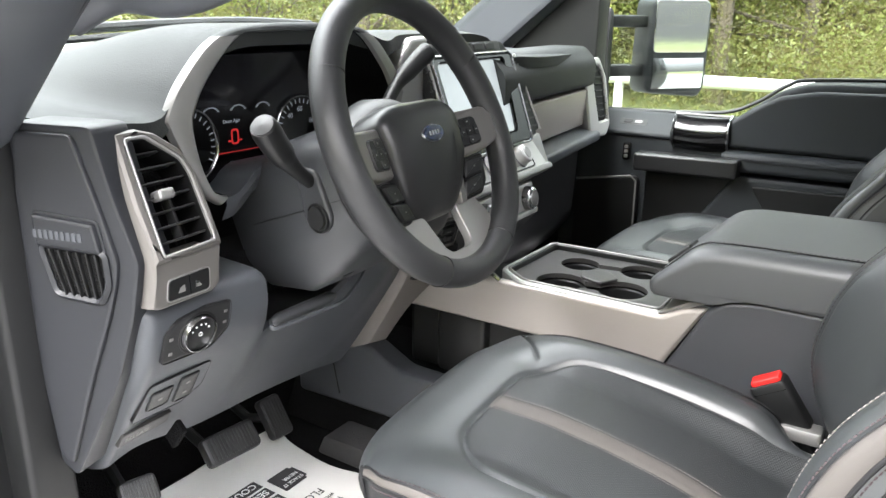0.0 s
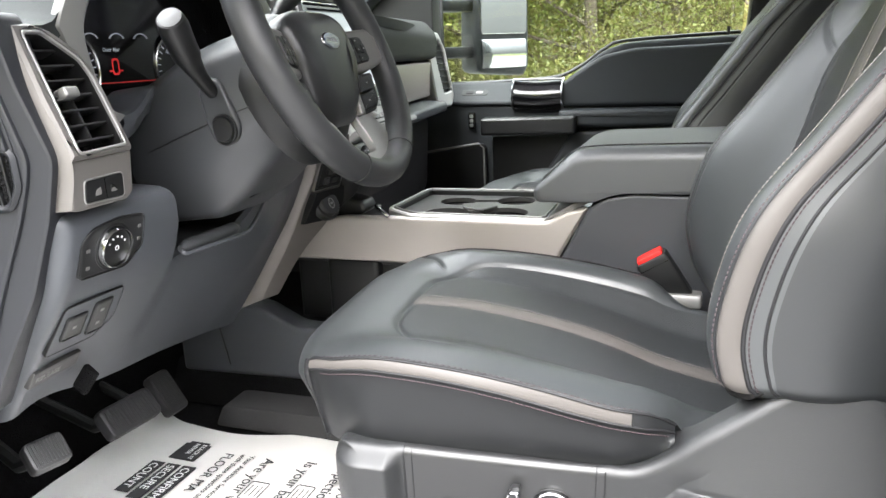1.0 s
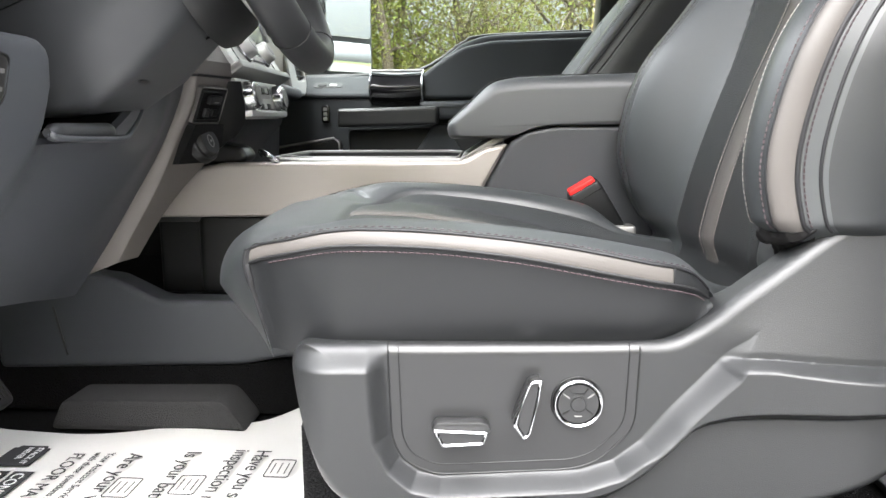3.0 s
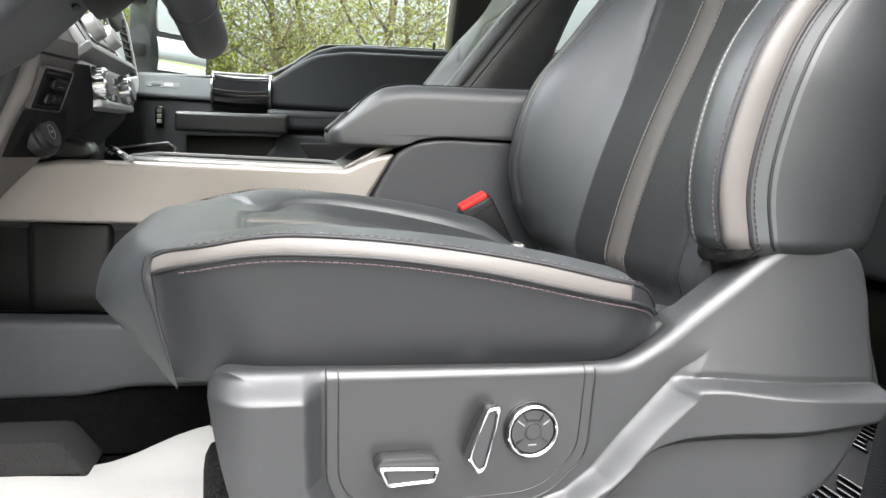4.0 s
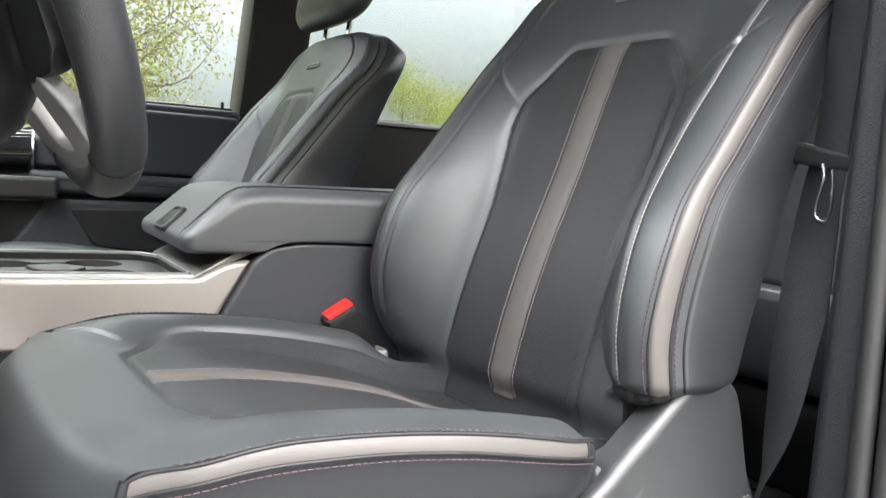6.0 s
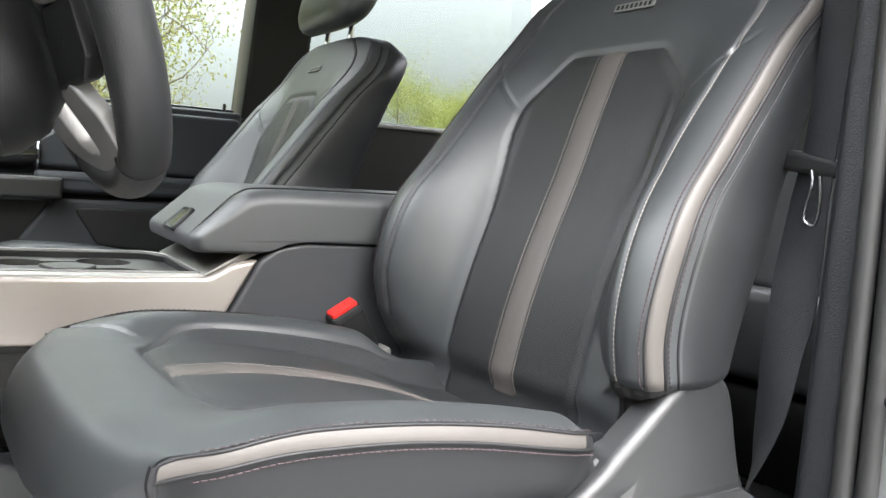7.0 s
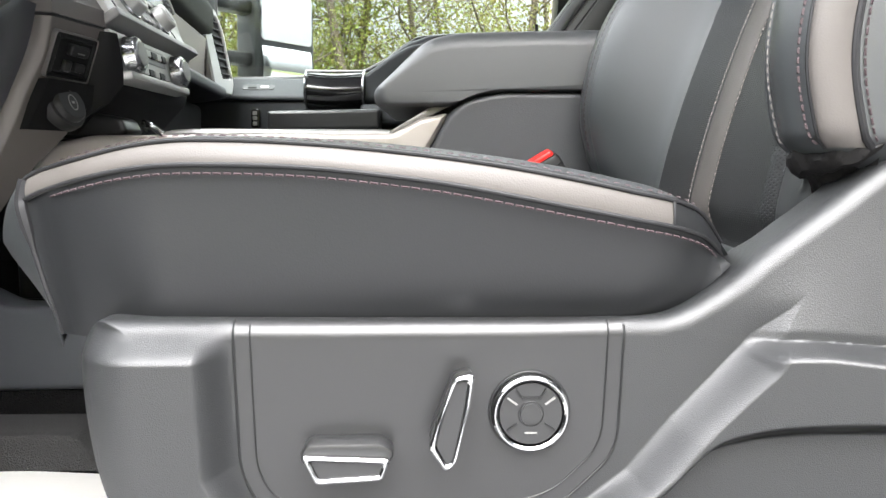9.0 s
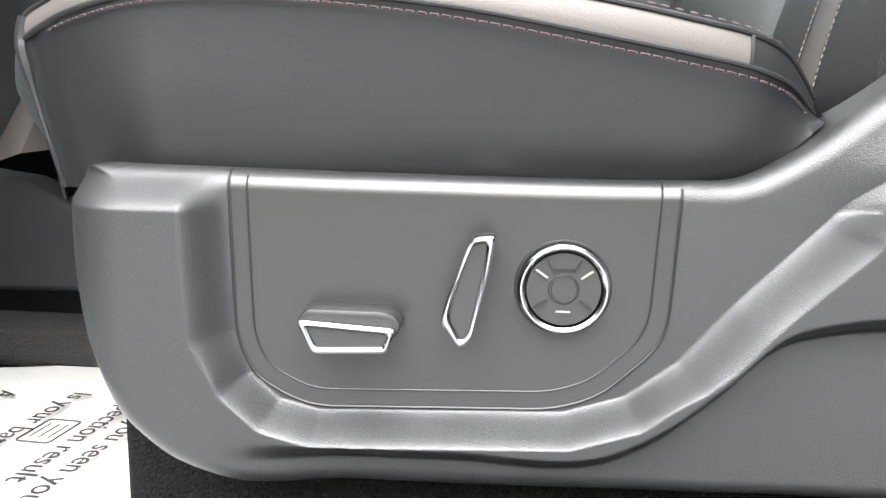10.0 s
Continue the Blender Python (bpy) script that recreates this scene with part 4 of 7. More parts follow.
s.prism([(1.0, -0.02), (0.64, -0.02), (0.668, 0.22), (0.615, 0.655), (1.0, 0.655)], -0.36, -0.312, YZ, 0.004)
s.box((-0.345, 0.590, 0.32), (0.050, 0.07, 0.66), 0.006)
tagged(s.make("door_frame", DARK, None, "dark door opening edge ahead of the footwell"), category="frame", kind="structure")
Shape().tube(spline([(-0.352, 0.588, 0.0), (-0.350, 0.59, 0.3), (-0.348, 0.60, 0.56), (-0.340, 0.575, 0.645), (-0.338, 0.45, 0.745), (-0.338, 0.28, 0.88)], 40), 0.013, 10).make("door_seal", SEAL, None, "black rubber door seal")
tagged(bpy.data.objects["door_seal"], category="seal", kind="structure")
# the open driver door, out of view ahead of the camera; shades the dash end
s = Shape()
s.box((-0.90, 0.86, 0.12), (0.95, 0.10, 1.0), 0.03, (0, 0, -22))
tagged(s.make("door_1", DASH, None, "slate grey trim of the open driver door"), category="door", kind="structure")
# unseen rear door, added closed to keep light out of the back
s = Shape()
s.box((-0.36, -0.88, 0.30), (0.09, 0.70, 0.74), 0.02)
s.box((-0.36, -1.18, 0.90), (0.07, 0.10, 0.52), 0.02)
tagged(s.make("door_2", DARK, None, "dark trim of the closed rear door"), category="door", kind="structure")
# grab handle on the left pillar
g = thing("grab_handle", "dark grey moulded grab handle on the windscreen pillar", "handle")
Shape().tube(spline([(-0.325, 0.445, 0.760), (-0.305, 0.405, 0.774), (-0.297, 0.345, 0.770), (-0.295, 0.285, 0.783), (-0.300, 0.235, 0.815), (-0.318, 0.18, 0.88)], 24), np.interp(np.linspace(0, 1, 24), [0, .2, .5, .8, 1], [0.022, 0.016, 0.014, 0.016, 0.022]), 14).make("grip", DASH, g)
Shape().box((-0.318, 0.17, 0.895), (0.03, 0.07, 0.05), 0.012, (38, 0, 0)).make("foot", DASH, g)
# left middle pillar with its seal and silver jamb
s = Shape()
s.prism(rpoly([(-0.276, -0.307), (-0.238, -0.300), (-0.222, -0.33), (-0.222, -0.52), (-0.276, -0.52)], 0.010), 0.0, 1.17, XY, 0.004)
tagged(s.make("pillar_trim", PILLAR, None, "slate grey grained pillar trim behind the driver seat"), category="pillar", kind="structure")
for x, y, r, mat in ((-0.2555, -0.300, 0.0092, SEAL), (-0.2745, -0.305, 0.0088, SEAL)):
    ob = Shape().tube(np.array([(x - 0.032 * (1 - t), y, 1.17 * t) for t in np.linspace(0, 1, 12)]), r, 12).make("pillar_seal", mat, None, "dark rubber door seal on the pillar")
    tagged(ob, category="seal", kind="structure")
s = Shape()
s.prism(rpoly([(-0.280, -0.3155), (-0.355, -0.322), (-0.392, -0.345), (-0.415, -0.40), (-0.43, -0.52), (-0.280, -0.52)], 0.01), -0.10, 1.17, XY, 0.003)
s.box((-0.39, -0.1, -0.06), (0.07, 1.5, 0.09), 0.015)
jamb = tagged(s.make("door_jamb", SILVER, None, "silver painted door jamb and sill"), category="door jamb", kind="structure")
st = thing("door_striker", "black door striker plate with steel loop on the silver jamb", "striker")
Shape().prism(rpoly(rect(0.06, 0.058), 0.008), 0, 0.008, axes((-0.347, -0.321, 0.338), (-1, -0.10, 0), (0, 0, 1), (-0.1, 1, 0)), 0.002).make("plate", GLOSS, st)
Shape().tube(spline([(-0.325, -0.315, 0.347), (-0.318, -0.285, 0.346), (-0.335, -0.275, 0.342), (-0.372, -0.285, 0.340), (-0.378, -0.318, 0.340)], 24), 0.0045, 10).make("loop", DARK, st)
Shape().lathe([(0.001, 0.005), (0.006, 0.004), (0.007, 0)], axes((-0.338, -0.313, 0.357), (1, 0, 0), (0, 0, 1), (0, 1, 0)), 14).make("bolt", CHROME, st)
fr = axes((-0.350, -0.3195, 0.445), (-0.995, -0.09, 0), (0, 0, 1), (-0.09, 0.995, 0))
lab = thing("loading_label", "white and yellow information sticker on the silver jamb", "label")
Shape().prism(rect(0.052, 0.125), 0, 0.0007, fr).make("sheet", WHITE, lab)
Shape().prism(rect(0.012, 0.098, -0.018, 0.012), 0.0007, 0.0011, fr).make("yellow_band", YELLOW, lab)
u, v, w = fr[1], fr[2], fr[3]
M = Matrix(((v[0], -u[0], w[0], 0), (v[1], -u[1], w[1], 0), (v[2], -u[2], w[2], 0), (0, 0, 0, 1)))
M.translation = Vector(fr[0] + u * -0.0145 + v * -0.033 + w * 0.0012)
lettering("print", "TIRE AND LOADING INFORMATION", 0.0062, M, INK, lab)
Shape().hoop(circle(0.0052, 24, -0.017, -0.049), circle(0.0040, 24, -0.017, -0.049), 0.0007, 0.0011, fr, 0.0001, 24).make("emblem", INK, lab)
Shape().prism(circle(0.0022, 16, -0.017, -0.049), 0.0007, 0.0011, fr).make("emblem", INK, lab)
lab2 = thing("paper_label", "pale printed sticker on the silver jamb", "label")
Shape().prism(rect(0.05, 0.13, -0.002, -0.205), 0, 0.0007, fr).make("sheet", WHITE, lab2)
for i in range(9):
    for j in range(3):
        Shape().prism(rect(0.0016, 0.030 - 0.006 * ((i * 3 + j) % 3), -0.022 + 0.005 * i, -0.245 + 0.04 * j), 0.0007, 0.001, fr).make("bar", SATIN, lab2)

# seat belt
belt = thing("seat_belt", "dark grey woven seat belt hanging beside the pillar", "seat belt")
path = [((-0.206, -0.330, 1.02), (0.022, -0.0095, 0)), ((-0.206, -0.328, 0.72), (0.022, -0.0090, 0)), ((-0.205, -0.326, 0.57), (0.022, -0.0090, 0)), ((-0.200, -0.326, 0.505), (0.0235, -0.0065, 0)), ((-0.1985, -0.326, 0.47), (0.024, -0.0035, 0)), ((-0.1965, -0.326, 0.43), (0.024, 0.0, 0)), ((-0.1955, -0.326, 0.39), (0.024, 0.0005, -0.002)), ((-0.1915, -0.326, 0.355), (0.0238, -0.0025, -0.003)), ((-0.189, -0.326, 0.313), (0.0232, -0.0072, -0.003)), ((-0.1855, -0.326, 0.28), (0.0214, -0.011, -0.002)), ((-0.180, -0.326, 0.25), (0.018, -0.016, 0)), ((-0.1755, -0.326, 0.228), (0.014, -0.0195, 0.002)), ((-0.170, -0.326, 0.20), (0.0098, -0.0218, 0.004)), ((-0.167, -0.327, 0.165), (0.006, -0.023, 0.005)), ((-0.158, -0.328, 0.06), (0.005, -0.0235, 0))]
c = spline([a for a, b in path], 70)
h = spline([b for a, b in path], 70)
k = np.linspace(-1, 1, 9)
q = c[:, None] + h[:, None] * k[None, :, None] + (np.array([0, 0.0025, 0]) * (1 - k[None, :, None]**2))
n = np.array([0, 0.0014, 0])
Shape().grid(np.concatenate([q, (q - n)[:, ::-1]], 1), wrap=True).make("webbing", WEB, belt, "dark woven belt webbing")
tong = Shape().prism(rpoly([(-0.032, 0.016), (0.034, 0.002), (0.030, -0.014), (0.0, -0.010), (-0.030, -0.006)], 0.006), -0.009, 0.009, axes((-0.199, -0.326, 0.542), (-1, 0, 0), (0, 0, 1), (0, 1, 0)), 0.004).make("tongue_cover", DARK, belt, "black plastic tongue cover")
Shape().tube(spline([(-0.205, -0.316, 0.535), (-0.209, -0.314, 0.522), (-0.205, -0.314, 0.500), (-0.206, -0.314, 0.487), (-0.216, -0.314, 0.4845), (-0.219, -0.314, 0.504), (-0.216, -0.314, 0.530)], 30), 0.0017, 8).make("tongue", CHROME, tong, "bright steel tongue")
# buckle beside the cushion
bk = thing("belt_buckle", "black seat belt buckle with a red button beside the cushion", "buckle", pose(0.245, -0.052, 0.323, -32, -8, 4))
Shape().box((0, 0, -0.040), (0.028, 0.047, 0.080), 0.006).make("housing", DARK, bk)
Shape().box((0, 0, 0.000), (0.020, 0.038, 0.010), 0.003).make("button", RED, bk, "bright red release button")
Shape().box((-0.0135, 0, -0.012), (0.001, 0.042, 0.0012), 0.0003).make("groove", GLOSS, bk)
for k in range(4):
    Shape().box((-0.0134, -0.012 + 0.006 * k, -0.030), (0.0006, 0.004, 0.0035), 0.0002).make("bar", SATIN, bk)
Shape().tube([(0.002, 0, -0.07), (0.0, -0.005, -0.14)], 0.009, 10).make("stalk", DARK, bk)
Shape().box((0.25, -0.10, 0.262), (0.03, 0.05, 0.02), 0.005).make("buckle_bracket", SATIN, None, "grey metal bracket under the buckle")
tagged(bpy.data.objects["buckle_bracket"], category="bracket")

# ---------------------------------------------------------------- footwell
pm = thing("paper_floor_mat", "white printed paper floor mat over the carpet", "floor mat")
x = np.linspace(-0.34, 0.20, 60)
y = np.linspace(0.20, 0.775, 60)
X, Y = np.meshgrid(x, y)
X = -0.34 + (X + 0.34) / 0.54 * (herm(Y, [(0.20, 0.20), (0.39, 0.193), (0.457, 0.178), (0.54, 0.158), (0.615, 0.143), (0.70, 0.156), (0.78, 0.180)]) + 0.34)
Z = 0.004 + 0.0016 * np.sin(X * 21 + Y * 9) + 0.0012 * np.sin(Y * 33 - X * 7) + 0.05 * sstep(0.15, 0.21, X) * sstep(0.40, 0.24, Y) + 0.0007 * np.sin(X * 70) * sstep(0.45, 0.6, Y) + 0.012 * sstep(0.72, 0.80, Y)
P = np.stack([X, Y, Z], 2)
Shape().grid(np.concatenate([P, (P - np.array([0, 0, 0.0012]))[:, ::-1]], 1), wrap=True).make("sheet", PAPER, pm)


def on_mat(x, y, turn=180, lift=0.009):
    return pose(x, y, lift, 0, 0, turn)


for text, x, y, size in (("Have you seen you", 0.100, 0.352, 0.026), ("inspection result", 0.100, 0.379, 0.026), ("Is your battery cha", 0.092, 0.437, 0.026), ("Are your wipers stre", 0.083, 0.505, 0.026), ("FLOOR MA", 0.080, 0.575, 0.022), ("Your Assistant Service Manage", 0.083, 0.533, 0.013), ("with these questions and m", 0.083, 0.549, 0.013)):
    lettering("print", text, size, on_mat(x, y), INK, pm)
for i, (word, ln) in enumerate((("COUNT", 0.085), ("SECURE", 0.095), ("CONFIRM", 0.105))):
    yy = 0.665 - 0.029 * i
    Shape().box((0.030 - ln / 2, yy, 0.0085), (ln, 0.024, 0.0008), 0.0003).make("ink_block", INK, pm)
    lettering("print", word, 0.019, on_mat(0.024, yy + 0.0065, 180, 0.0095), WHITE, pm)
Shape().prism(rpoly([(0.044, 0.612), (0.092, 0.612), (0.092, 0.618), (0.098, 0.618), (0.098, 0.654), (0.092, 0.654), (0.092, 0.660), (0.044, 0.660)], 0.003), 0.008, 0.0088).make("ink_block", INK, pm)
for i, word in enumerate(("NEVER", "STACK IT")):
    lettering("print", word, 0.0105, on_mat(0.092, 0.640 - 0.013 * i, 180, 0.0092), WHITE, pm)
for cx, cy in ((0.055, 0.312), (0.010, 0.405), (0.0, 0.475)):
    o = rpoly(rect(0.045, 0.030, cx, cy), 0.003)
    Shape().hoop(o, inset(o, 0.0012), 0.008, 0.0088, XY, 0.0001, 40).make("ink_icon", INK, pm)
    for k in range(3):
        Shape().box((cx, cy - 0.008 + 0.008 * k, 0.0085), (0.026, 0.0012, 0.0006), 0.0002).make("ink_icon", INK, pm)


PEDAL = material("worn_pedal_rubber", (0.020, 0.020, 0.021), 0.5, bump=0.3, scale=500)


def pedal(name, label, c, w, h, rot, ribs):
    ob = thing(name, label, "pedal", pose(*c, *rot))
    Shape().prism(rpoly(rect(w, h), min(w, h) * 0.22, 6), -0.012, 0.010, XY, 0.005).make("pad", PEDAL, ob)
    for k in range(ribs):
        xx = -w * 0.40 + w * 0.80 * k / (ribs - 1)
        Shape().box((xx, 0, 0.0105), (w * 0.028, h * 0.74, 0.003), 0.001).make("rib", PEDAL, ob)
    Shape().tube([(0, 0.0, -0.01), (0, 0.02, -0.08), (0, 0.12, -0.16)], 0.009, 8).make("arm", DARK, ob)


pedal("brake_pedal", "wide ribbed black rubber brake pedal", (-0.030, 0.652, 0.122), 0.092, 0.046, (50, 0, -6), 14)
pedal("parking_brake_pedal", "small rounded ribbed rubber parking brake pedal", (-0.238, 0.575, 0.186), 0.046, 0.036, (48, 0, -16), 11)
pedal("accelerator_pedal", "tall dark rubber accelerator pedal", (0.118, 0.712, 0.078), 0.044, 0.075, (55, 0, -4), 7)
# rear floor
rm = thing("rear_rubber_mat", "black ribbed rubber floor mat behind the seat", "floor mat")
Shape().prism(rpoly(rect(0.78, 0.62, 0.10, -0.68), 0.03), 0.0, 0.010, XY, 0.003).make("sheet", RUBBER, rm)
s = Shape()
for k in range(38):
    yy = -0.40 - 0.0145 * k
    j = 0.02 * math.sin(k * 2.1)
    s.box((-0.08 + j, yy, 0.012), (0.30, 0.004, 0.006), 0.0015)
    s.box((0.30 + j, yy + 0.005, 0.012), (0.26, 0.004, 0.006), 0.0015)
s.make("ribs", GLOSS, rm, kind="stuff")
bench = thing("rear_bench", "black rear bench seat in shadow", "seat")
Shape().prism(rpoly([(-0.80, 0.20), (-0.80, 0.36), (-1.12, 0.34), (-1.19, 0.75), (-1.10, 0.78), (-1.02, 0.36), (-1.02, 0.2)][:3] + [(-1.15, 0.20)], 0.02), -0.18, 1.05, YZ, 0.02).make("cushion", LEATHER, bench)
Shape().prism(rpoly([(-1.02, 0.34), (-1.10, 0.80), (-1.18, 0.80), (-1.18, 0.34)], 0.02), -0.18, 1.05, YZ, 0.02).make("backrest", LEATHER, bench)
Shape().box((0.43, -1.0, 0.09), (1.2, 0.28, 0.18), 0.02).make("base", DARK, bench)

# ---------------------------------------------------------------- tunnel, console, armrest
s = Shape()
s.prism(rpoly([(0.78, 0.055), (0.78, 0.215), (0.632, 0.195), (0.600, 0.192), (0.560, 0.172), (0.535, 0.160), (0.18, 0.158), (0.18, 0.078), (0.36, 0.078), (0.42, 0.066)], 0.012, 5), 0.250, 0.300, YZ, 0.008, 4)
tun = tagged(s.make("tunnel_cover", DASH, None, "slate grey plastic tunnel side panel"), category="trim panel", kind="structure")
s = Shape()
s.box((0.43, 0.25, 0.035), (0.33, 1.1, 0.08), 0.02)
s.prism(rpoly([(0.225, 0.0), (0.262, 0.075), (0.30, 0.075), (0.30, 0.0)], 0.015), 0.26, 0.80, axes((0, 0, 0), (1, 0, 0), (0, 0, 1), (0, 1, 0)), 0.004)
tagged(s.make("tunnel_carpet", CARPET, None, "black carpet along the tunnel"), category="carpet", kind="structure")
Shape().tube([(0.2495, 0.690, 0.150), (0.2495, 0.675, 0.078)], 0.0016, 6).make("panel_joint", DARK, tun)
ft = Shape().prism(rpoly([(0.66, 0.0), (0.64, 0.042), (0.42, 0.046), (0.385, 0.0)], 0.012), 0.165, 0.235, YZ, 0.006)
tagged(ft.make("carpet_hump", material("charcoal_carpet", (0.026, 0.026, 0.027), 0.9, bump=0.8, scale=600, dist=0.002), None, "raised black carpet edge beside the mat"), category="carpet", kind="structure")

con = thing("center_console", "taupe and black center console with cup holders", "console")
s = Shape().prism(rpoly([(0.552, 0.272), (0.10, 0.275), (0.043, 0.378), (0.075, 0.372), (0.105, 0.355), (0.45, 0.351), (0.500, 0.342)], 0.006), 0.0, 0.02, axes((0.298, 0, 0), (0, 1, 0), (0, 0, 1), (1, 0, 0)), 0.006, 3)
s.make("side_panel", TAUPE, con, "satin taupe side panel")
Shape().box((0.42, 0.33, 0.215), (0.20, 0.46, 0.12), 0.006).make("cubby_back", DARK, con)
Shape().box((0.335, 0.445, 0.215), (0.06, 0.10, 0.115), 0.01).make("cubby_divider", DARK, con)
Shape().prism([(0.318, 0.07), (0.545, 0.07), (0.545, 0.56), (0.318, 0.56)], 0.262, 0.292, XY, 0.004).make("deck", DARK, con)
tray_out = rpoly([(0.303, 0.100), (0.303, 0.338), (0.345, 0.392), (0.535, 0.388), (0.545, 0.128), (0.50, 0.100)], 0.012)
tray_in = rpoly([(0.312, 0.111), (0.312, 0.333), (0.351, 0.384), (0.528, 0.380), (0.537, 0.134), (0.495, 0.111)], 0.010)
Shape().hoop(tray_out, tray_in, 0.335, 0.3575, XY, 0.003, 90).make("tray_rim", STACKSILVER, con, "satin silver cup holder surround")
Shape().hoop(inset(tray_in, 0.0005), inset(tray_in, 0.004), 0.335, 0.3595, XY, 0.001, 90).make("tray_bead", SATIN, con, "thin chrome bead")
Shape().prism(inset(tray_in, 0.002), 0.290, 0.3005, XY, 0.001).make("tray_floor", DARK, con)
Shape().hoop(inset(tray_in, 0.004), inset(tray_in, 0.0065), 0.300, 0.3560, XY, 0.0008, 90).make("tray_liner", DARK, con, "black tray liner")
cups = ((0.367, 0.292, 0.040), (0.385, 0.195, 0.040), (0.468, 0.302, 0.033), (0.486, 0.199, 0.035))
for cx, cy, r in cups:
    cup = Shape().hoop(circle(r + 0.004, 40, cx, cy), circle(r - 0.0015, 40, cx, cy), 0.300, 0.336, XY, 0.002, 40).make("cup_holder", DARK, con, "round dark cup holder")
    Shape().prism(circle(r, 32, cx, cy), 0.3006, 0.3012).make("well", DARK, cup)


def joined_cups(a, b, w):
    """Outline of two round cups with a channel of half width w between them."""
    out = []
    for (x0, y0, r), (x1, y1, _) in ((a, b), (b, a)):
        way = math.atan2(y1 - y0, x1 - x0)
        g = math.asin(w / r)
        for k in range(41):
            q = way + g + (2 * math.pi - 2 * g) * k / 40
            out.append((x0 + r * math.cos(q), y0 + r * math.sin(q)))
    return out


bm = bmesh.new()
for loop in (inset(tray_in, 0.0066), joined_cups(cups[0], cups[1], 0.016), joined_cups(cups[2], cups[3], 0.010)):
    vs = [bm.verts.new((float(x), float(y), 0.3475)) for x, y in loop]
    for i, v in enumerate(vs):
        bm.edges.new((v, vs[(i + 1) % len(vs)]))
bmesh.ops.triangle_fill(bm, edges=bm.edges[:], use_beauty=True)
top = bm.faces[:]
low = bmesh.ops.extrude_face_region(bm, geom=top)
for e in low["geom"]:
    if type(e) is bmesh.types.BMVert:
        e.co.z -= 0.008
bmesh.ops.recalc_face_normals(bm, faces=bm.faces[:])
bm.verts.index_update()
Shape().add([v.co[:] for v in bm.verts], [[v.index for v in f.verts] for f in bm.faces]).make("cup_plate", CUPGREY, con, "satin grey cup holder plate")
bm.free()
div = rpoly([(0.398, 0.272), (0.430, 0.284), (0.452, 0.245), (0.424, 0.214), (0.388, 0.232)], 0.008)
Shape().prism(div, 0.346, 0.3515, XY, 0.002, 3).make("cup_divider", CUPGREY, con)
Shape().box((0.338, 0.246, 0.3465), (0.012, 0.060, 0.008), 0.003).make("cup_divider", TRIM, con)
Shape().tube(spline([(0.302, 0.37, 0.352), (0.303, 0.385, 0.362), (0.32, 0.40, 0.366), (0.345, 0.405, 0.360)], 16), 0.004, 8).make("door_pull", CHROME, con, "bright storage door pull")
s = Shape()
s.prism(rpoly([(0.104, 0.260), (0.042, 0.3785), (0.020, 0.394), (-0.02, 0.402), (-0.34, 0.402), (-0.34, 0.05), (0.104, 0.05)], 0.008, 5), 0.2965, 0.57, YZ, 0.006, 3)
Shape().prism([(0.116, 0.350), (0.110, 0.3575), (0.052, 0.3925), (0.040, 0.386)], 0.3035, 0.560, YZ, 0.002).make("rear_ramp", TRIM, con, "satin silver ramp below the armrest")
s.make("storage_box", BOXSKIN, con, "grained black storage box")
arm = thing("console_armrest", "padded black leather armrest lid on the console", "armrest")
prof = rpoly([(0.126, 0.384), (0.130, 0.402), (0.068, 0.461), (0.035, 0.468), (-0.34, 0.478), (-0.34, 0.403), (-0.012, 0.401), (0.016, 0.396), (0.040, 0.3845)], 0.022, 7)
rows = []
for k in list(range(9)) + list(range(8, -1, -1)):
    e = 0.022 * (1 - math.cos(math.pi / 2 * k / 8))
    g = 1 - math.sin(math.pi / 2 * k / 8)
    x = 0.290 + e if len(rows) < 9 else 0.577 - e
    q = prof.copy()
    q[:, 1] = 0.426 + (q[:, 1] - 0.426) * (1 - 0.34 * g * (q[:, 1] > 0.426) - 0.12 * g)
    q[:, 0] = q[:, 0] - 0.016 * g * sstep(-0.05, 0.13, q[:, 0])
    rows.append(np.stack([np.full(len(q), x), q[:, 0], q[:, 1]], 1))
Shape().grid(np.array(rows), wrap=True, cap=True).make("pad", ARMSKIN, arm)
yy = np.array([q for q in spline([(-0.30, 0.4775), (-0.1, 0.4725), (0.03, 0.4685), (0.068, 0.4605), (0.100, 0.431), (0.126, 0.404)], 60)])
line = np.stack([np.full(60, 0.3225), yy[:, 0] + 0.0005, yy[:, 1] + 0.0003], 1)
Shape().tube(line, 0.0010, 6).make("seam", PIPING, arm)
Shape().dashes(line + np.array([0.004, 0, 0.0005]), np.tile([0, 0.5, 1.0], (60, 1)), 0.004, 0.0010, 0.006).make("stitching", THREAD_DARK, arm, kind="stuff")
fr = axes((0.425, 0.1175, 0.4175), (1, 0, 0), (0, -0.71, 0.70), (0, 0.70, 0.71))
lt = Shape().hoop(rpoly([(-0.030, -0.020), (0.030, -0.020), (0.022, 0.022), (-0.022, 0.022)], 0.006), rpoly([(-0.024, -0.016), (0.024, -0.016), (0.017, 0.017), (-0.017, 0.017)], 0.005), -0.004, 0.0025, fr, 0.0015, 48).make("latch_frame", DARK, arm, "black latch recess")
Shape().prism(rpoly([(-0.024, -0.016), (0.024, -0.016), (0.017, 0.017), (-0.017, 0.017)], 0.005), -0.004, 0.0008, fr, 0.0003).make("latch", GLOSS, lt)

# ---------------------------------------------------------------- dashboard
dash = thing("dashboard", "slate grey dashboard with taupe trim and a dark driver display", "dashboard")
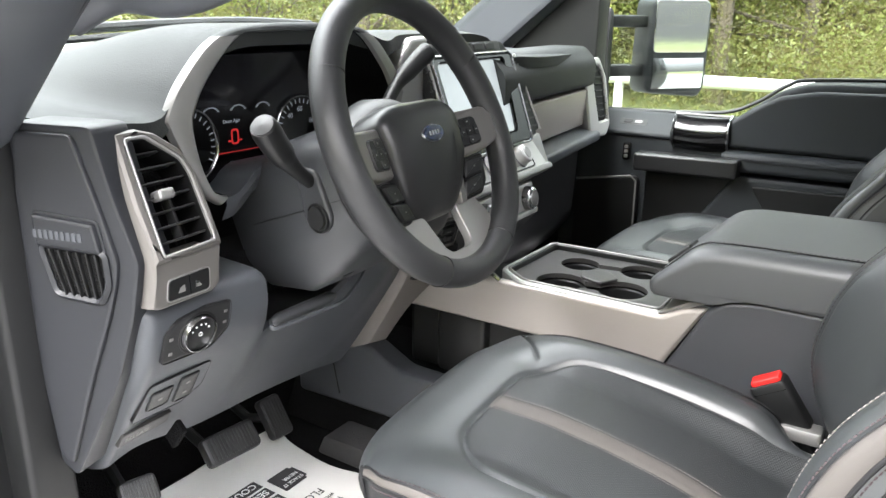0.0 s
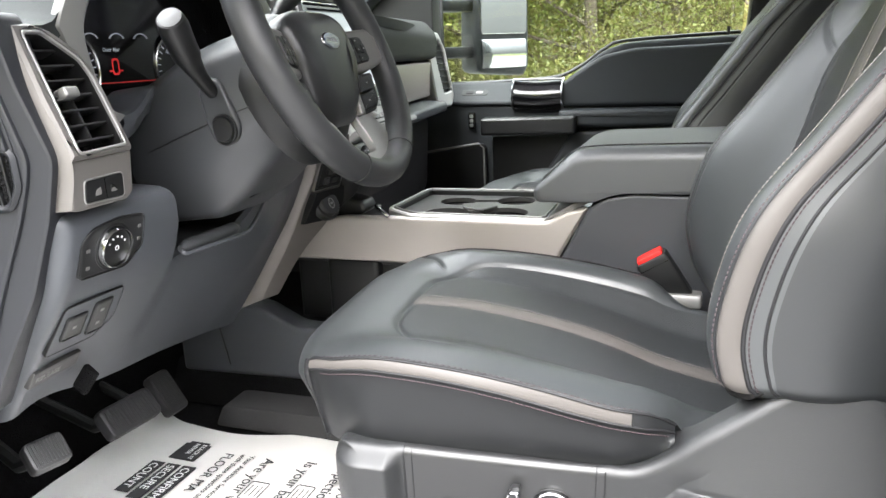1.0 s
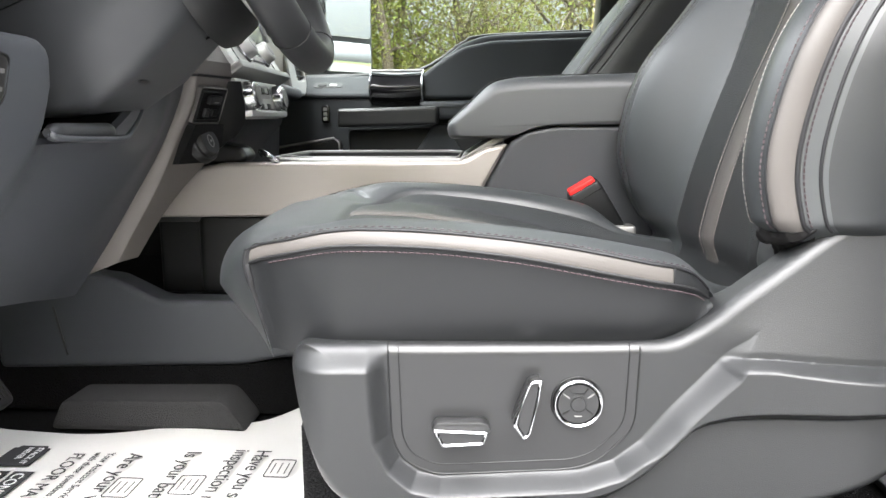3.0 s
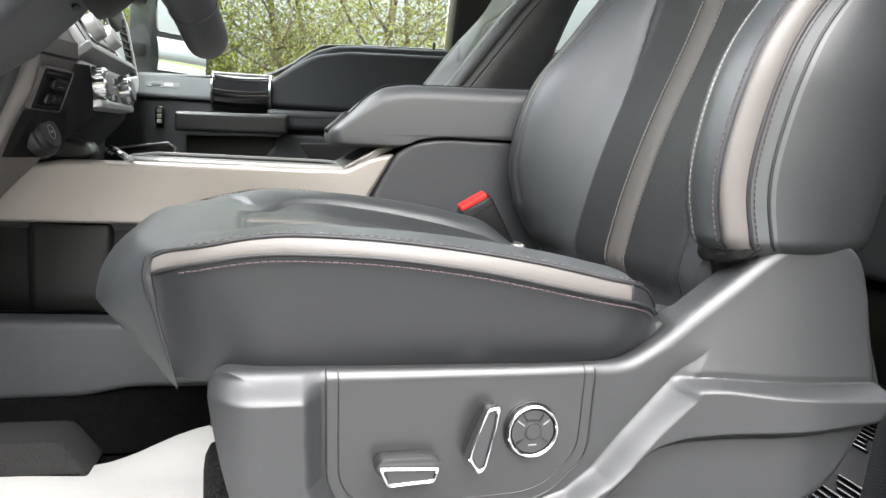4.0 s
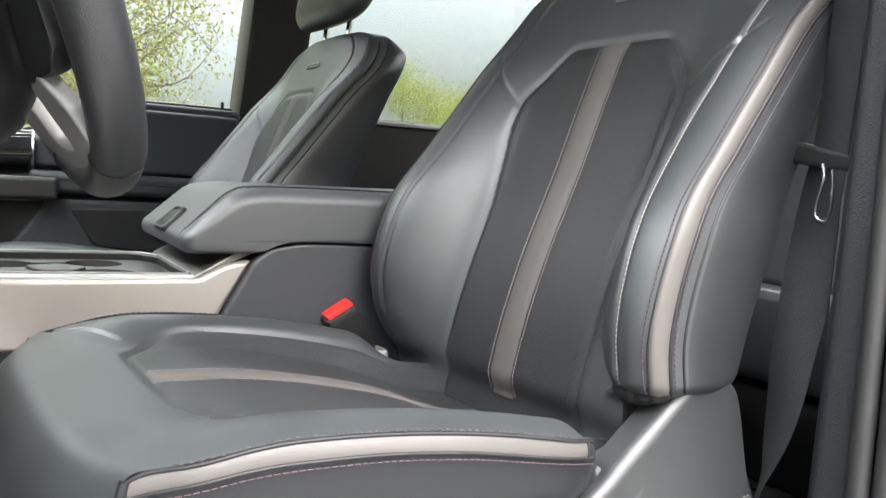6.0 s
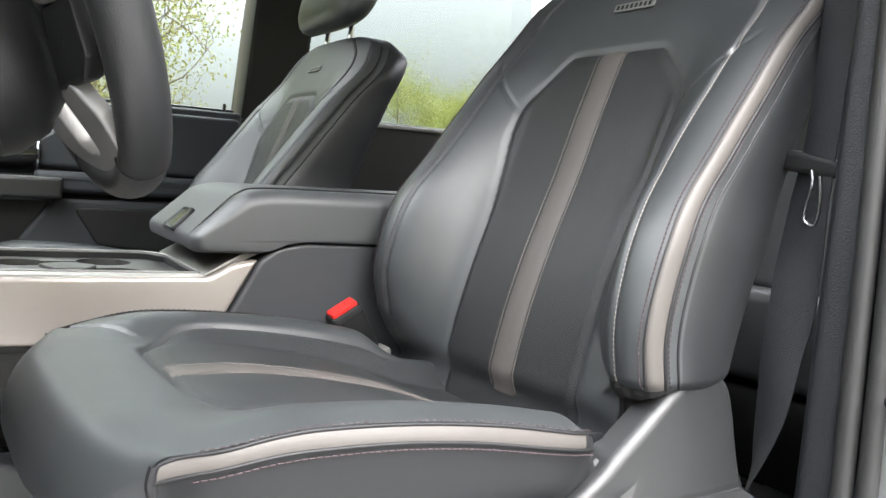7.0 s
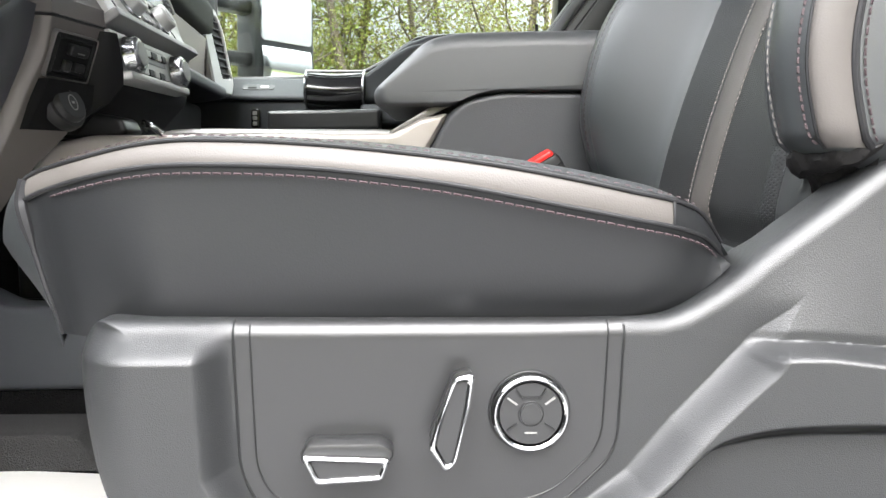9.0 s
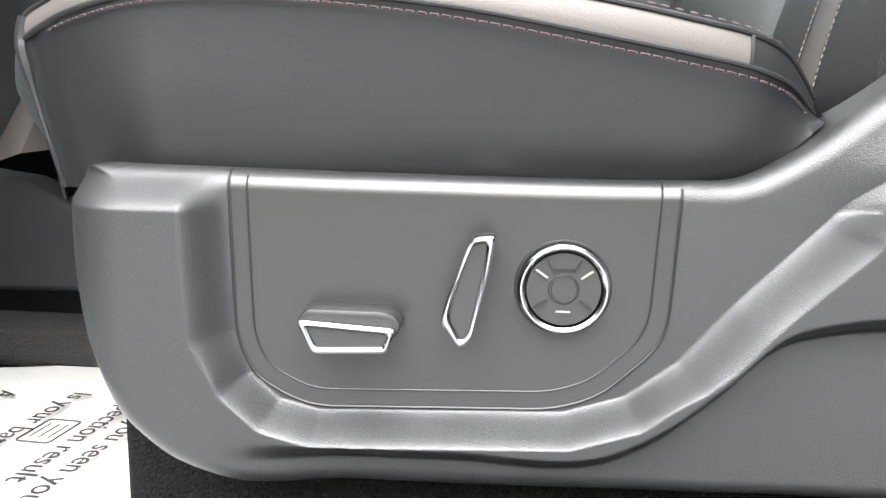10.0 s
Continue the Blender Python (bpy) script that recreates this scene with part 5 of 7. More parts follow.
# top pad
x = np.linspace(-0.300, 1.20, 150)
f = np.linspace(0, 1, 36)
edge = herm(x, [(-0.34, 0.500), (-0.235, 0.500), (-0.20, 0.492), (0.165, 0.492), (0.215, 0.510), (0.30, 0.527), (0.52, 0.530), (0.56, 0.515), (0.62, 0.502), (1.10, 0.585), (1.2, 0.60)])
rise = herm(x, [(-0.34, 0.657), (-0.25, 0.657), (-0.208, 0.660), (-0.183, 0.692), (-0.136, 0.734), (-0.07, 0.7475), (0.07, 0.7475), (0.136, 0.736), (0.17, 0.728), (0.24, 0.735), (0.40, 0.7335), (0.505, 0.727), (0.528, 0.718), (0.55, 0.694), (0.6, 0.690), (1.1, 0.672), (1.2, 0.66)])
back = herm(x, [(-0.34, 0.675), (0.0, 0.700), (0.5, 0.710), (1.2, 0.68)])
yy = edge[:, None] + (0.99 - edge)[:, None] * f[None, :]
zz = rise[:, None] + (back - rise)[:, None] * sstep(0.15, 0.95, f)[None, :]
zz = zz - 0.004 * (1 - sstep(0.0, 0.05, f))[None, :]
P = np.stack([np.repeat(x[:, None], 36, 1), yy, zz], 2)
low = P - np.array([0, 0, 0.02])
Shape().grid(np.concatenate([P, low[:, ::-1]], 1), wrap=True, cap=True).make("top_pad", DASHTOP, dash, "soft dark grey dash top")
# end cap towards the open door
fr = axes((-0.312, 0.470, 0), (-0.27, 0.963, 0), (0, 0, 1), (-0.963, -0.27, 0))
cap_out = [(-0.008, 0.660), (-0.023, 0.596), (-0.045, 0.532), (-0.031, 0.473), (-0.005, 0.404), (0.049, 0.308), (0.068, 0.276), (0.088, 0.290), (0.098, 0.390), (0.095, 0.60), (0.090, 0.660)]
cap_in = [(0.0125, 0.652), (-0.010, 0.583), (-0.024, 0.532), (-0.0195, 0.511), (-0.007, 0.475), (0.022, 0.409), (0.068, 0.292), (0.084, 0.305), (0.092, 0.400), (0.088, 0.60), (0.080, 0.652)]
cap_out, cap_in = rpoly(cap_out, 0.008, 3), rpoly(cap_in, 0.008, 3)
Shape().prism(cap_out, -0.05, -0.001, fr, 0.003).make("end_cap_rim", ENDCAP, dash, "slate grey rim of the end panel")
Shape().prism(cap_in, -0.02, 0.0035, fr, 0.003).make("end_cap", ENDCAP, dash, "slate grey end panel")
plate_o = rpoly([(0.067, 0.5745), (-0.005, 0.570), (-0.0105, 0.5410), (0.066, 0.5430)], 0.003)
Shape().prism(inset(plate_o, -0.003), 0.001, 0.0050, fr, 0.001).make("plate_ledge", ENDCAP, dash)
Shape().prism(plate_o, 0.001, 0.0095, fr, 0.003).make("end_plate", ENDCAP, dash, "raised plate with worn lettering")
for k in range(9):
    Shape().prism(rpoly(rect(0.0042, 0.0085, 0.0635 - 0.0066 * k, 0.5555), 0.001), 0.0095, 0.0101, fr).make("bar", DASH, dash)
grille = rpoly([(0.061, 0.541), (-0.008, 0.5385), (-0.009, 0.510), (0.000, 0.4935), (0.049, 0.4965)], 0.004)
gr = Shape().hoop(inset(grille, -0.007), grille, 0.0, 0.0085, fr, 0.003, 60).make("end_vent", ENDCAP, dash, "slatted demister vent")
# black plate on the solid cap: the vent cavity's shade as a colour
Shape().prism(grille, 0.0005, 0.0040, fr).make("vent_shade_plate", CARPET, gr)
for k in range(6):
    a, b = 0.0515 - 0.0108 * k, 0.0380 - 0.0088 * k
    Shape().prism([(a + 0.0013, 0.540), (a - 0.0006, 0.540), (b - 0.0006, 0.4945), (b + 0.0013, 0.4945)], 0.0035, 0.0080, fr, 0.0005).make("slat", DARK, gr)
# driver's side vent and its taupe surround: a raked upper face, an upright lower one and a bevelled flank
V = axes((-0.250, 0.4385, 0.560), (1, 0.10, 0), (0, 0.395, 0.919), (0.0914, -0.915, 0.393))
VL = axes((-0.250, 0.4255, 0.528), (1, 0.06, 0), (0, 0.02, 1), (0.06, -1, 0.02))
bez_o = [(-0.0350, 0.0965), (-0.0385, 0.025), (-0.0375, -0.0345), (0.0495, -0.0345), (0.0490, 0.0196), (0.0460, 0.0505), (0.0375, 0.0708), (0.0135, 0.0904), (-0.008, 0.0975)][::-1]
bez_i = rpoly([(-0.0250, 0.0885), (-0.0006, 0.0890), (0.0190, 0.0730), (0.0335, 0.0610), (0.0390, 0.0440), (0.0415, -0.0290), (-0.0270, -0.0305)], 0.004)
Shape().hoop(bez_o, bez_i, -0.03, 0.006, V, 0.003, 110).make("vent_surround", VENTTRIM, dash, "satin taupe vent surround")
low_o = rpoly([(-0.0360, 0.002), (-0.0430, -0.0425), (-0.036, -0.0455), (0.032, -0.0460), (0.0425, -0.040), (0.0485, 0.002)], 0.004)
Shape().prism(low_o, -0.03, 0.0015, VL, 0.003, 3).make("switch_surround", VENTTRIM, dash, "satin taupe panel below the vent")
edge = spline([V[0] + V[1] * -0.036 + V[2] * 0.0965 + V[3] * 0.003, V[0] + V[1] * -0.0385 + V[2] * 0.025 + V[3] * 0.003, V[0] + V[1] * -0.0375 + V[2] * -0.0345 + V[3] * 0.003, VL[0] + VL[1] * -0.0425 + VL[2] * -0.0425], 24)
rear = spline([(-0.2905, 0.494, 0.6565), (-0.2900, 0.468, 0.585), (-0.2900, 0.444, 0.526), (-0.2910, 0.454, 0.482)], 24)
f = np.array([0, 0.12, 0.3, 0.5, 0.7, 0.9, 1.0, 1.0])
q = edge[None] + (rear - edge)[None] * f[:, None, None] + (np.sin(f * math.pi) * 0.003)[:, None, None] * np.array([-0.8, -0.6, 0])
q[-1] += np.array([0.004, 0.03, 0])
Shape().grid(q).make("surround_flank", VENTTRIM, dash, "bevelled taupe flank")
Shape().tube(q[-2] + np.array([-0.0006, 0, 0]), 0.0009, 6).make("flank_gap", DARK, dash)
Shape().hoop(inset(bez_i, 0.0002), inset(bez_i, 0.0022), -0.03, 0.0035, V, 0.0006, 90).make("vent_liner", BLACK, dash, "black lining of the vent")
Shape().hoop(inset(bez_i, -0.0012), inset(bez_i, 0.0018), -0.02, 0.0068, V, 0.0008, 90).make("vent_bead", SATIN, dash, "thin bright vent rim")
vent = Shape().prism(bez_i, -0.045, -0.036, V).make("side_vent", CARPET, dash, "black slatted air vent")
for k in range(7):
    z = -0.0165 + 0.0150 * k
    xr = float(np.interp(z, [-0.03, 0.044, 0.061, 0.073, 0.089], [0.0405, 0.0375, 0.0325, 0.018, 0.0]))
    Shape().prism(rpoly(rect(xr + 0.0255, 0.0021, (xr - 0.0255) / 2, z), 0.0006), -0.020, -0.0015, V, 0.0006).make("slat", PANEL, vent)
for k in range(4):
    Shape().prism(rect(0.0016, 0.100 - 0.016 * k, -0.012 + 0.013 * k, 0.030 - 0.009 * k), -0.034, -0.022, V, 0.0004).make("fin", DARK, vent)
Shape().prism(rpoly(rect(0.0200, 0.0105, 0.0015, 0.0295), 0.003), -0.008, 0.0075, V, 0.003, 3).make("vent_tab", SATIN, vent, "bright vent tab")
Shape().prism(rect(0.0025, 0.044, 0.010, 0.006), -0.016, -0.004, V, 0.0006).make("vent_tab", PANEL, vent)
psw_o = rpoly([(-0.0225, -0.0195), (0.0290, -0.0190), (0.0270, -0.0410), (-0.0260, -0.0395)], 0.004)
Shape().hoop(inset(psw_o, -0.0018), psw_o, -0.004, 0.0022, VL, 0.0006, 60).make("switch_rim", SATIN, dash)
sw = Shape().prism(psw_o, -0.004, 0.0028, VL, 0.001).make("pedal_switch", DARK, dash, "black rocker switch")
for xx, fl in ((-0.009, 1), (0.013, -1)):
    Shape().prism(rpoly([(xx - 0.0045, -0.0345), (xx + 0.0045, -0.0345), (xx + 0.0045 * fl, -0.0275), (xx - 0.001 * fl, -0.0290)], 0.001), 0.0028, 0.0031, VL).make("switch_icon", SATIN, sw)
Shape().prism(rect(0.0008, 0.019, 0.002, -0.030), 0.0028, 0.0031, VL).make("switch_gap", GLOSS, sw)
# lower panel below the column, with the open tray cut into its top
xs = np.concatenate([[-0.300, -0.2965, -0.291, -0.286], np.linspace(-0.281, 0.2040, 120)])
flank = np.array([0.050, 0.018, 0.006, 0.0015] + [0.0] * 120)
open_x = sstep(-0.136, -0.120, xs) * sstep(0.092, 0.070, xs)
ztop = 0.480 - open_x * (0.082 - 0.050 * np.clip((xs - 0.010) / 0.065, 0, 1))
yfront = herm(xs, [(-0.31, 0.4375), (-0.13, 0.4355), (-0.09, 0.447), (0.06, 0.447), (0.215, 0.449)]) + flank
zlow = herm(xs, [(-0.31, 0.252), (-0.255, 0.260), (-0.145, 0.236), (0.003, 0.2115), (0.21, 0.176)])
ylow = herm(xs, [(-0.31, 0.549), (-0.145, 0.577), (0.003, 0.607), (0.215, 0.638)]) + flank
ytop = yfront + (ylow - yfront) * herm((0.480 - ztop) / (0.465 - zlow), [(0, 0), (0.06, 0.005), (0.28, 0.10), (0.5, 0.36)])
rows = [np.stack([xs, ytop + 0.115, ztop + 0.004], 1), np.stack([xs, ytop + 0.030, ztop + 0.001], 1), np.stack([xs, ytop + 0.016, ztop], 1), np.stack([xs, ytop + 0.007, ztop - 0.003], 1), np.stack([xs, ytop + 0.002, ztop - 0.008], 1)]
SWEEP = [(0.0, 0.0), (0.06, 0.005), (0.12, 0.03), (0.20, 0.075), (0.28, 0.13), (0.38, 0.235), (0.50, 0.38), (0.62, 0.53), (0.75, 0.69), (0.88, 0.855), (0.96, 0.955), (1.0, 1.0)]
for sdown, _ in SWEEP:
    zz = (ztop - 0.015) + (zlow - ztop + 0.015) * sdown
    rows.append(np.stack([xs, yfront + (ylow - yfront) * herm((0.465 - zz) / (0.465 - zlow), SWEEP), zz], 1))
for q in rows[4:]:
    b = sstep(0.120, 0.200, q[:, 0])
    q[:, 1] = q[:, 1] * (1 - b) + (0.001 + herm(q[:, 2], [(0.17, 0.634), (0.20, 0.611), (0.262, 0.567), (0.307, 0.538), (0.356, 0.506), (0.40, 0.482), (0.44, 0.4645), (0.47, 0.4565), (0.49, 0.456)])) * b
rows.append(rows[-1] + np.array([0, 0.012, -0.002]))
rows.append(rows[-1] + np.array([0, 0.03, 0.03]))
P = np.array(rows)
cut = (xs[:-1] > -0.114) & (xs[:-1] < 0.078)
keep = np.ones((len(P) - 1, len(xs) - 1), bool)
keep[:3, cut] = False
Shape().grid(P[:, ::-1], keep=keep[:, ::-1]).make("knee_panel", DASH, dash, "slate grey lower panel")
# tray floor and the block behind are coloured dark to give the recess shade
Shape().grid(P[:4, ::-1] + np.array([0, 0, -0.0005]), keep=~keep[:3, ::-1]).make("open_tray", DARK, dash, "open tray below the column, shaded in colour")
Shape().prism(rpoly([(-0.118, 0.470), (0.085, 0.472), (0.075, 0.380), (-0.115, 0.380)], 0.008), 0.535, 0.60, XZ, 0.002).make("column_recess", CARPET, dash)
lip = spline([(-0.118, 0.4500, 0.4010), (-0.112, 0.4458, 0.3965), (-0.060, 0.4450, 0.3940), (0.000, 0.4450, 0.3930), (0.022, 0.4458, 0.3985), (0.050, 0.4470, 0.417), (0.074, 0.4500, 0.4395)], 60)
Shape().tube(lip, np.interp(np.linspace(0, 1, 60), [0, 0.06, 0.6, 0.72, 1], [0.0015, 0.0030, 0.0030, 0.0026, 0.0012]), 12).make("tray_lip", DASH, dash, "rounded grey lip of the open tray")
roll = np.array([(x, 0.4565, 0.4005) for x in np.linspace(-0.112, 0.004, 20)])
Shape().tube(roll, np.interp(np.linspace(0, 1, 20), [0, 0.08, 0.92, 1], [0.004, 0.0085, 0.0085, 0.004]), 14).make("tray_roll", SHROUD, dash, "padded front edge of the tray")
# light switch
fr = axes((-0.2300, 0.4470, 0.4365), (1, 0.0, 0), (0, -0.24, 0.97), (0, -0.97, -0.24))
plate = rpoly([(-0.044, -0.024), (0.020, -0.026), (0.043, -0.008), (0.043, 0.026), (0.010, 0.029), (-0.028, 0.024), (-0.042, 0.012)], 0.006)
ls = Shape().prism(plate, -0.012, 0.0065, fr, 0.002).make("light_switch", PANEL, dash, "round headlamp switch with a bright ring")
Shape().hoop(inset(plate, -0.0013), plate, -0.01, 0.0068, fr, 0.0004, 60).make("switch_gap", DARK, ls)
Shape().hoop(circle(0.0250, 48), circle(0.0226, 48), 0.004, 0.0070, fr, 0.0004, 48).make("dial_well", DARK, ls)
LS = (fr[0] + fr[3] * 0.0035, fr[1], fr[2], fr[3])
Shape().lathe([(0.002, 0.0072), (0.0182, 0.0070), (0.0195, 0.0062)], LS, 40).make("dial", DARK, ls)
Shape().lathe([(0.0194, 0.006), (0.0200, 0.0096), (0.0206, 0.0094), (0.0213, 0.0068), (0.0224, 0.0)], LS, 48).make("dial_ring", CHROME, ls, "bright knurled ring")
for a in (150, 120, 90, 60, 30):
    d = 0.0120
    Shape().prism(circle(0.0011, 10, d * math.cos(radians(a)), d * math.sin(radians(a))), 0.0070, 0.0076, LS).make("dial_mark", WHITE, ls)
Shape().hoop(circle(0.0026, 20), circle(0.0018, 20), 0.0070, 0.0076, LS, 0.0001, 20).make("dial_mark", WHITE, ls)
for cx, cy in ((-0.034, 0.004), (-0.034, -0.014), (0.036, 0.014), (0.036, 0.000)):
    Shape().prism(rpoly(rect(0.0048, 0.0036, cx, cy), 0.001), 0.0065, 0.0070, fr).make("switch_icon", SATIN, ls)
# two small switches, the bonnet release and its notch
fr = axes((-0.2400, 0.4830, 0.3560), (1, 0.0, 0), (0, -0.53, 0.85), (0, -0.85, -0.53))
outline = rpoly([(-0.043, -0.030), (0.020, -0.031), (0.044, -0.012), (0.044, 0.030), (-0.036, 0.030)], 0.004)
Shape().prism(outline, -0.02, 0.0008, fr, 0.0006).make("switch_plate", DASH, dash, "flat plate round two switches")
Shape().hoop(inset(outline, -0.0009), outline, -0.02, 0.0011, fr, 0.0002, 60).make("plate_edge", DARK, dash)
for cx, w, h in ((-0.0165, 0.024, 0.027), (0.0180, 0.021, 0.040)):
    b1 = Shape().hoop(rpoly(rect(w + 0.005, h + 0.005, cx), 0.004), rpoly(rect(w, h, cx), 0.003), -0.02, 0.0030, fr, 0.001, 40).make("panel_switch", DARK, dash, "small square switch")
    Shape().prism(rpoly(rect(w, h, cx), 0.003), -0.02, 0.0024, fr, 0.001).make("button", PANEL, b1)
    for dz in ((0.0,) if cx < 0 else (0.009, -0.009)):
        Shape().prism(rpoly(rect(0.005, 0.0035, cx, dz), 0.001), 0.0024, 0.0028, fr).make("switch_icon", SATIN, b1)
fr = axes((-0.2540, 0.5220, 0.3040), (1, 0.05, 0), (0, -0.50, 0.87), (0.04, -0.87, -0.5))
rel = Shape().prism(rpoly([(-0.034, -0.012), (0.034, -0.010), (0.036, 0.009), (-0.032, 0.010)], 0.003), -0.02, 0.0030, fr, 0.002).make("bonnet_release", CUPGREY, dash, "grey bonnet release handle")
M = Matrix([[*[float(c) for c in (fr[1][i], fr[2][i], fr[3][i])], 0.0] for i in range(3)] + [[0, 0, 0, 1]])
M.translation = Vector(fr[0] + fr[1] * -0.027 + fr[2] * -0.004 + fr[3] * 0.0032)
lettering("print", "RELEASE", 0.009, M, SATIN, rel)
Shape().box((-0.205, 0.5330, 0.2680), (0.008, 0.02, 0.030), 0.002, (30, 18, 0)).make("panel_notch", CARPET, dash)
# driver display under its hood
arch_i = [(-0.136, 0.559), (-0.155, 0.568), (-0.168, 0.600), (-0.1745, 0.639), (-0.170, 0.660), (-0.149, 0.692), (-0.103, 0.7345), (-0.06, 0.739), (0.06, 0.739), (0.103, 0.7345), (0.149, 0.692), (0.170, 0.660), (0.1745, 0.639), (0.168, 0.600), (0.155, 0.568), (0.136, 0.559)]
arch_o = [(-0.146, 0.549), (-0.168, 0.568), (-0.191, 0.614), (-0.205, 0.643), (-0.2065, 0.656), (-0.183, 0.692), (-0.136, 0.733), (-0.07, 0.7475), (0.07, 0.7475), (0.136, 0.733), (0.183, 0.692), (0.2065, 0.656), (0.205, 0.643), (0.191, 0.614), (0.168, 0.568), (0.146, 0.549)]
ai, ao = spline(arch_i, 90), spline(arch_o, 90)


def at_y(q, y):
    return np.stack([q[:, 0], np.full(len(q), y), q[:, 1]], 1)


for name, mat, lo, hi, lab in (("hood_trim", SATIN, 0, 37, "satin silver display surround"), ("hood_trim", SATIN, 53, 90, "satin silver display surround"), ("hood_brow", DASHTOP, 36, 54, "")):
    a, b = ai[lo:hi], ao[lo:hi]
    rows = [at_y(b, 0.500), at_y(b, 0.495), at_y(b * 0.9 + a * 0.1, 0.490), at_y(b * 0.6 + a * 0.4, 0.487), at_y(a * 0.85 + b * 0.15, 0.486), at_y(a, 0.490), at_y(a, 0.510)]
    Shape().grid(np.array(rows)).make(name, mat, dash, lab)
deep = ai * np.array([0.86, 1]) + np.array([0, 0])
deep[:, 1] = 0.563 + (ai[:, 1] - 0.566) * 0.93
Shape().grid(np.array([at_y(ai, 0.490), at_y(deep, 0.572)])).make("display_hood", CARPET, dash, "black display hood")
Shape().prism(rpoly([(-0.150, 0.545), (0.150, 0.545), (0.150, 0.712), (-0.150, 0.712)], 0.01), 0.570, 0.60, XZ, 0.002).make("display", SCREEN, dash, "dark glossy driver display")
D = axes((0, 0.5685, 0), (1, 0, 0), (0, 0, 1), (0, -1, 0))
disp = bpy.data.objects["display"]
lip = spline([(-0.140, 0.487, 0.559), (-0.122, 0.487, 0.562), (-0.106, 0.487, 0.572), (-0.091, 0.488, 0.583), (-0.069, 0.490, 0.588), (0.0, 0.490, 0.589), (0.069, 0.490, 0.588), (0.091, 0.488, 0.583), (0.122, 0.487, 0.562), (0.140, 0.487, 0.559)], 60)
Shape().grid(np.array([lip + np.array([0, 0.06, -0.006]), lip + np.array([0, 0.004, 0]), lip + np.array([0, 0, -0.002]), lip + np.array([0, -0.001, -0.010]), lip + np.array([0, 0.01, -0.030])])).make("display_lip", DASH, dash)
Shape().prism(rpoly(rect(0.125, 0.082, -0.040, 0.608), 0.004), 0, 0.0006, D).make("display_screen", GLOSS, disp, "unlit screen")
for cx in (-0.085, -0.042, 0.0):
    for a0 in range(20, 161, 14):
        Shape().prism(rect(0.003, 0.0012, cx + 0.012 * math.cos(radians(a0)), 0.640 + 0.008 * math.sin(radians(a0))), 0.0006, 0.001, D).make("gauge_mark", GLOW_W, disp)
Shape().prism(rect(0.125, 0.001, -0.040, 0.590), 0.0006, 0.001, D).make("warning_line", GLOW_R, disp)
Shape().hoop(rpoly(rect(0.012, 0.020, -0.050, 0.609), 0.004), rpoly(rect(0.008, 0.015, -0.050, 0.609), 0.003), 0.0006, 0.001, D, 0.0001, 30).make("warning_icon", GLOW_R, disp, "red door-open symbol")
for dx, dz in ((-0.058, 0.604), (-0.042, 0.604)):
    Shape().prism(rect(0.007, 0.002, dx, dz), 0.0006, 0.001, D).make("warning_icon", GLOW_R, disp)
lettering("print", "PRNDM", 0.009, Matrix.Translation((-0.062, 0.5675, 0.572)) @ pose(0, 0, 0, 90, 0, 0), GLOW_W, disp)
lettering("print", "Door Ajar", 0.0065, Matrix.Translation((-0.068, 0.5675, 0.627)) @ pose(0, 0, 0, 90, 0, 0), GLOW_W, disp)
for cx, sgn in ((-0.125, 1), (0.068, 1)):
    Shape().hoop(circle(0.048, 56, cx, 0.605), circle(0.0445, 56, cx, 0.605), 0, 0.004, D, 0.001, 56).make("gauge_ring", CHROME, disp, "bright gauge ring")
    Shape().prism(circle(0.0445, 40, cx, 0.605), 0, 0.0012, D).make("gauge_face", GLOSS, disp)
    for a0 in range(-30, 211, 12):
        d = np.array([math.cos(radians(a0)), math.sin(radians(a0))])
        e = np.array([-d[1], d[0]]) * 0.0006
        c = np.array([cx, 0.605])
        Shape().prism([c + d * 0.036 - e, c + d * 0.042 - e, c + d * 0.042 + e, c + d * 0.036 + e], 0.0012, 0.0016, D).make("gauge_mark", GLOW_W, disp)
    Shape().prism(circle(0.012, 24, cx, 0.575, 0.004), 0.0012, 0.0016, D).make("gauge_glow", GLOW_B, disp)
for tx, px_, pz in (("40", 0.043, 0.622), ("60", 0.062, 0.630), ("80", 0.085, 0.612)):
    lettering("print", tx, 0.010, Matrix.Translation((px_, 0.5665, pz)) @ pose(0, 0, 0, 90, 0, 0), GLOW_W, disp)

# steering column
col = thing("steering_column", "grey plastic steering column shroud with stalks", "steering column")
A = np.array([0.010, 0.352, 0.602])
d = np.array([0, 0.94, -0.342])
upv = np.array([0, 0.342, 0.94])
rows = []
for t, hw, hu, hd in ((0.0, 0.070, 0.044, 0.066), (0.010, 0.086, 0.050, 0.080), (0.05, 0.098, 0.052, 0.102), (0.10, 0.100, 0.052, 0.124), (0.15, 0.094, 0.045, 0.136), (0.22, 0.088, 0.04, 0.12)):
    o = A + d * t
    q = rpoly([(-hw, hu * 0.6), (-hw * 0.7, hu), (hw * 0.7, hu), (hw, hu * 0.6), (hw * 0.97, -hd * 0.60), (hw * 0.66, -hd), (-hw * 0.66, -hd), (-hw * 0.97, -hd * 0.60)], 0.013, 4)
    rows.append(o + q[:, :1] * np.array([1, 0, 0]) + q[:, 1:2] * upv)
Shape().grid(np.array(rows), wrap=True, cap=True).make("shroud", SHROUD, col)
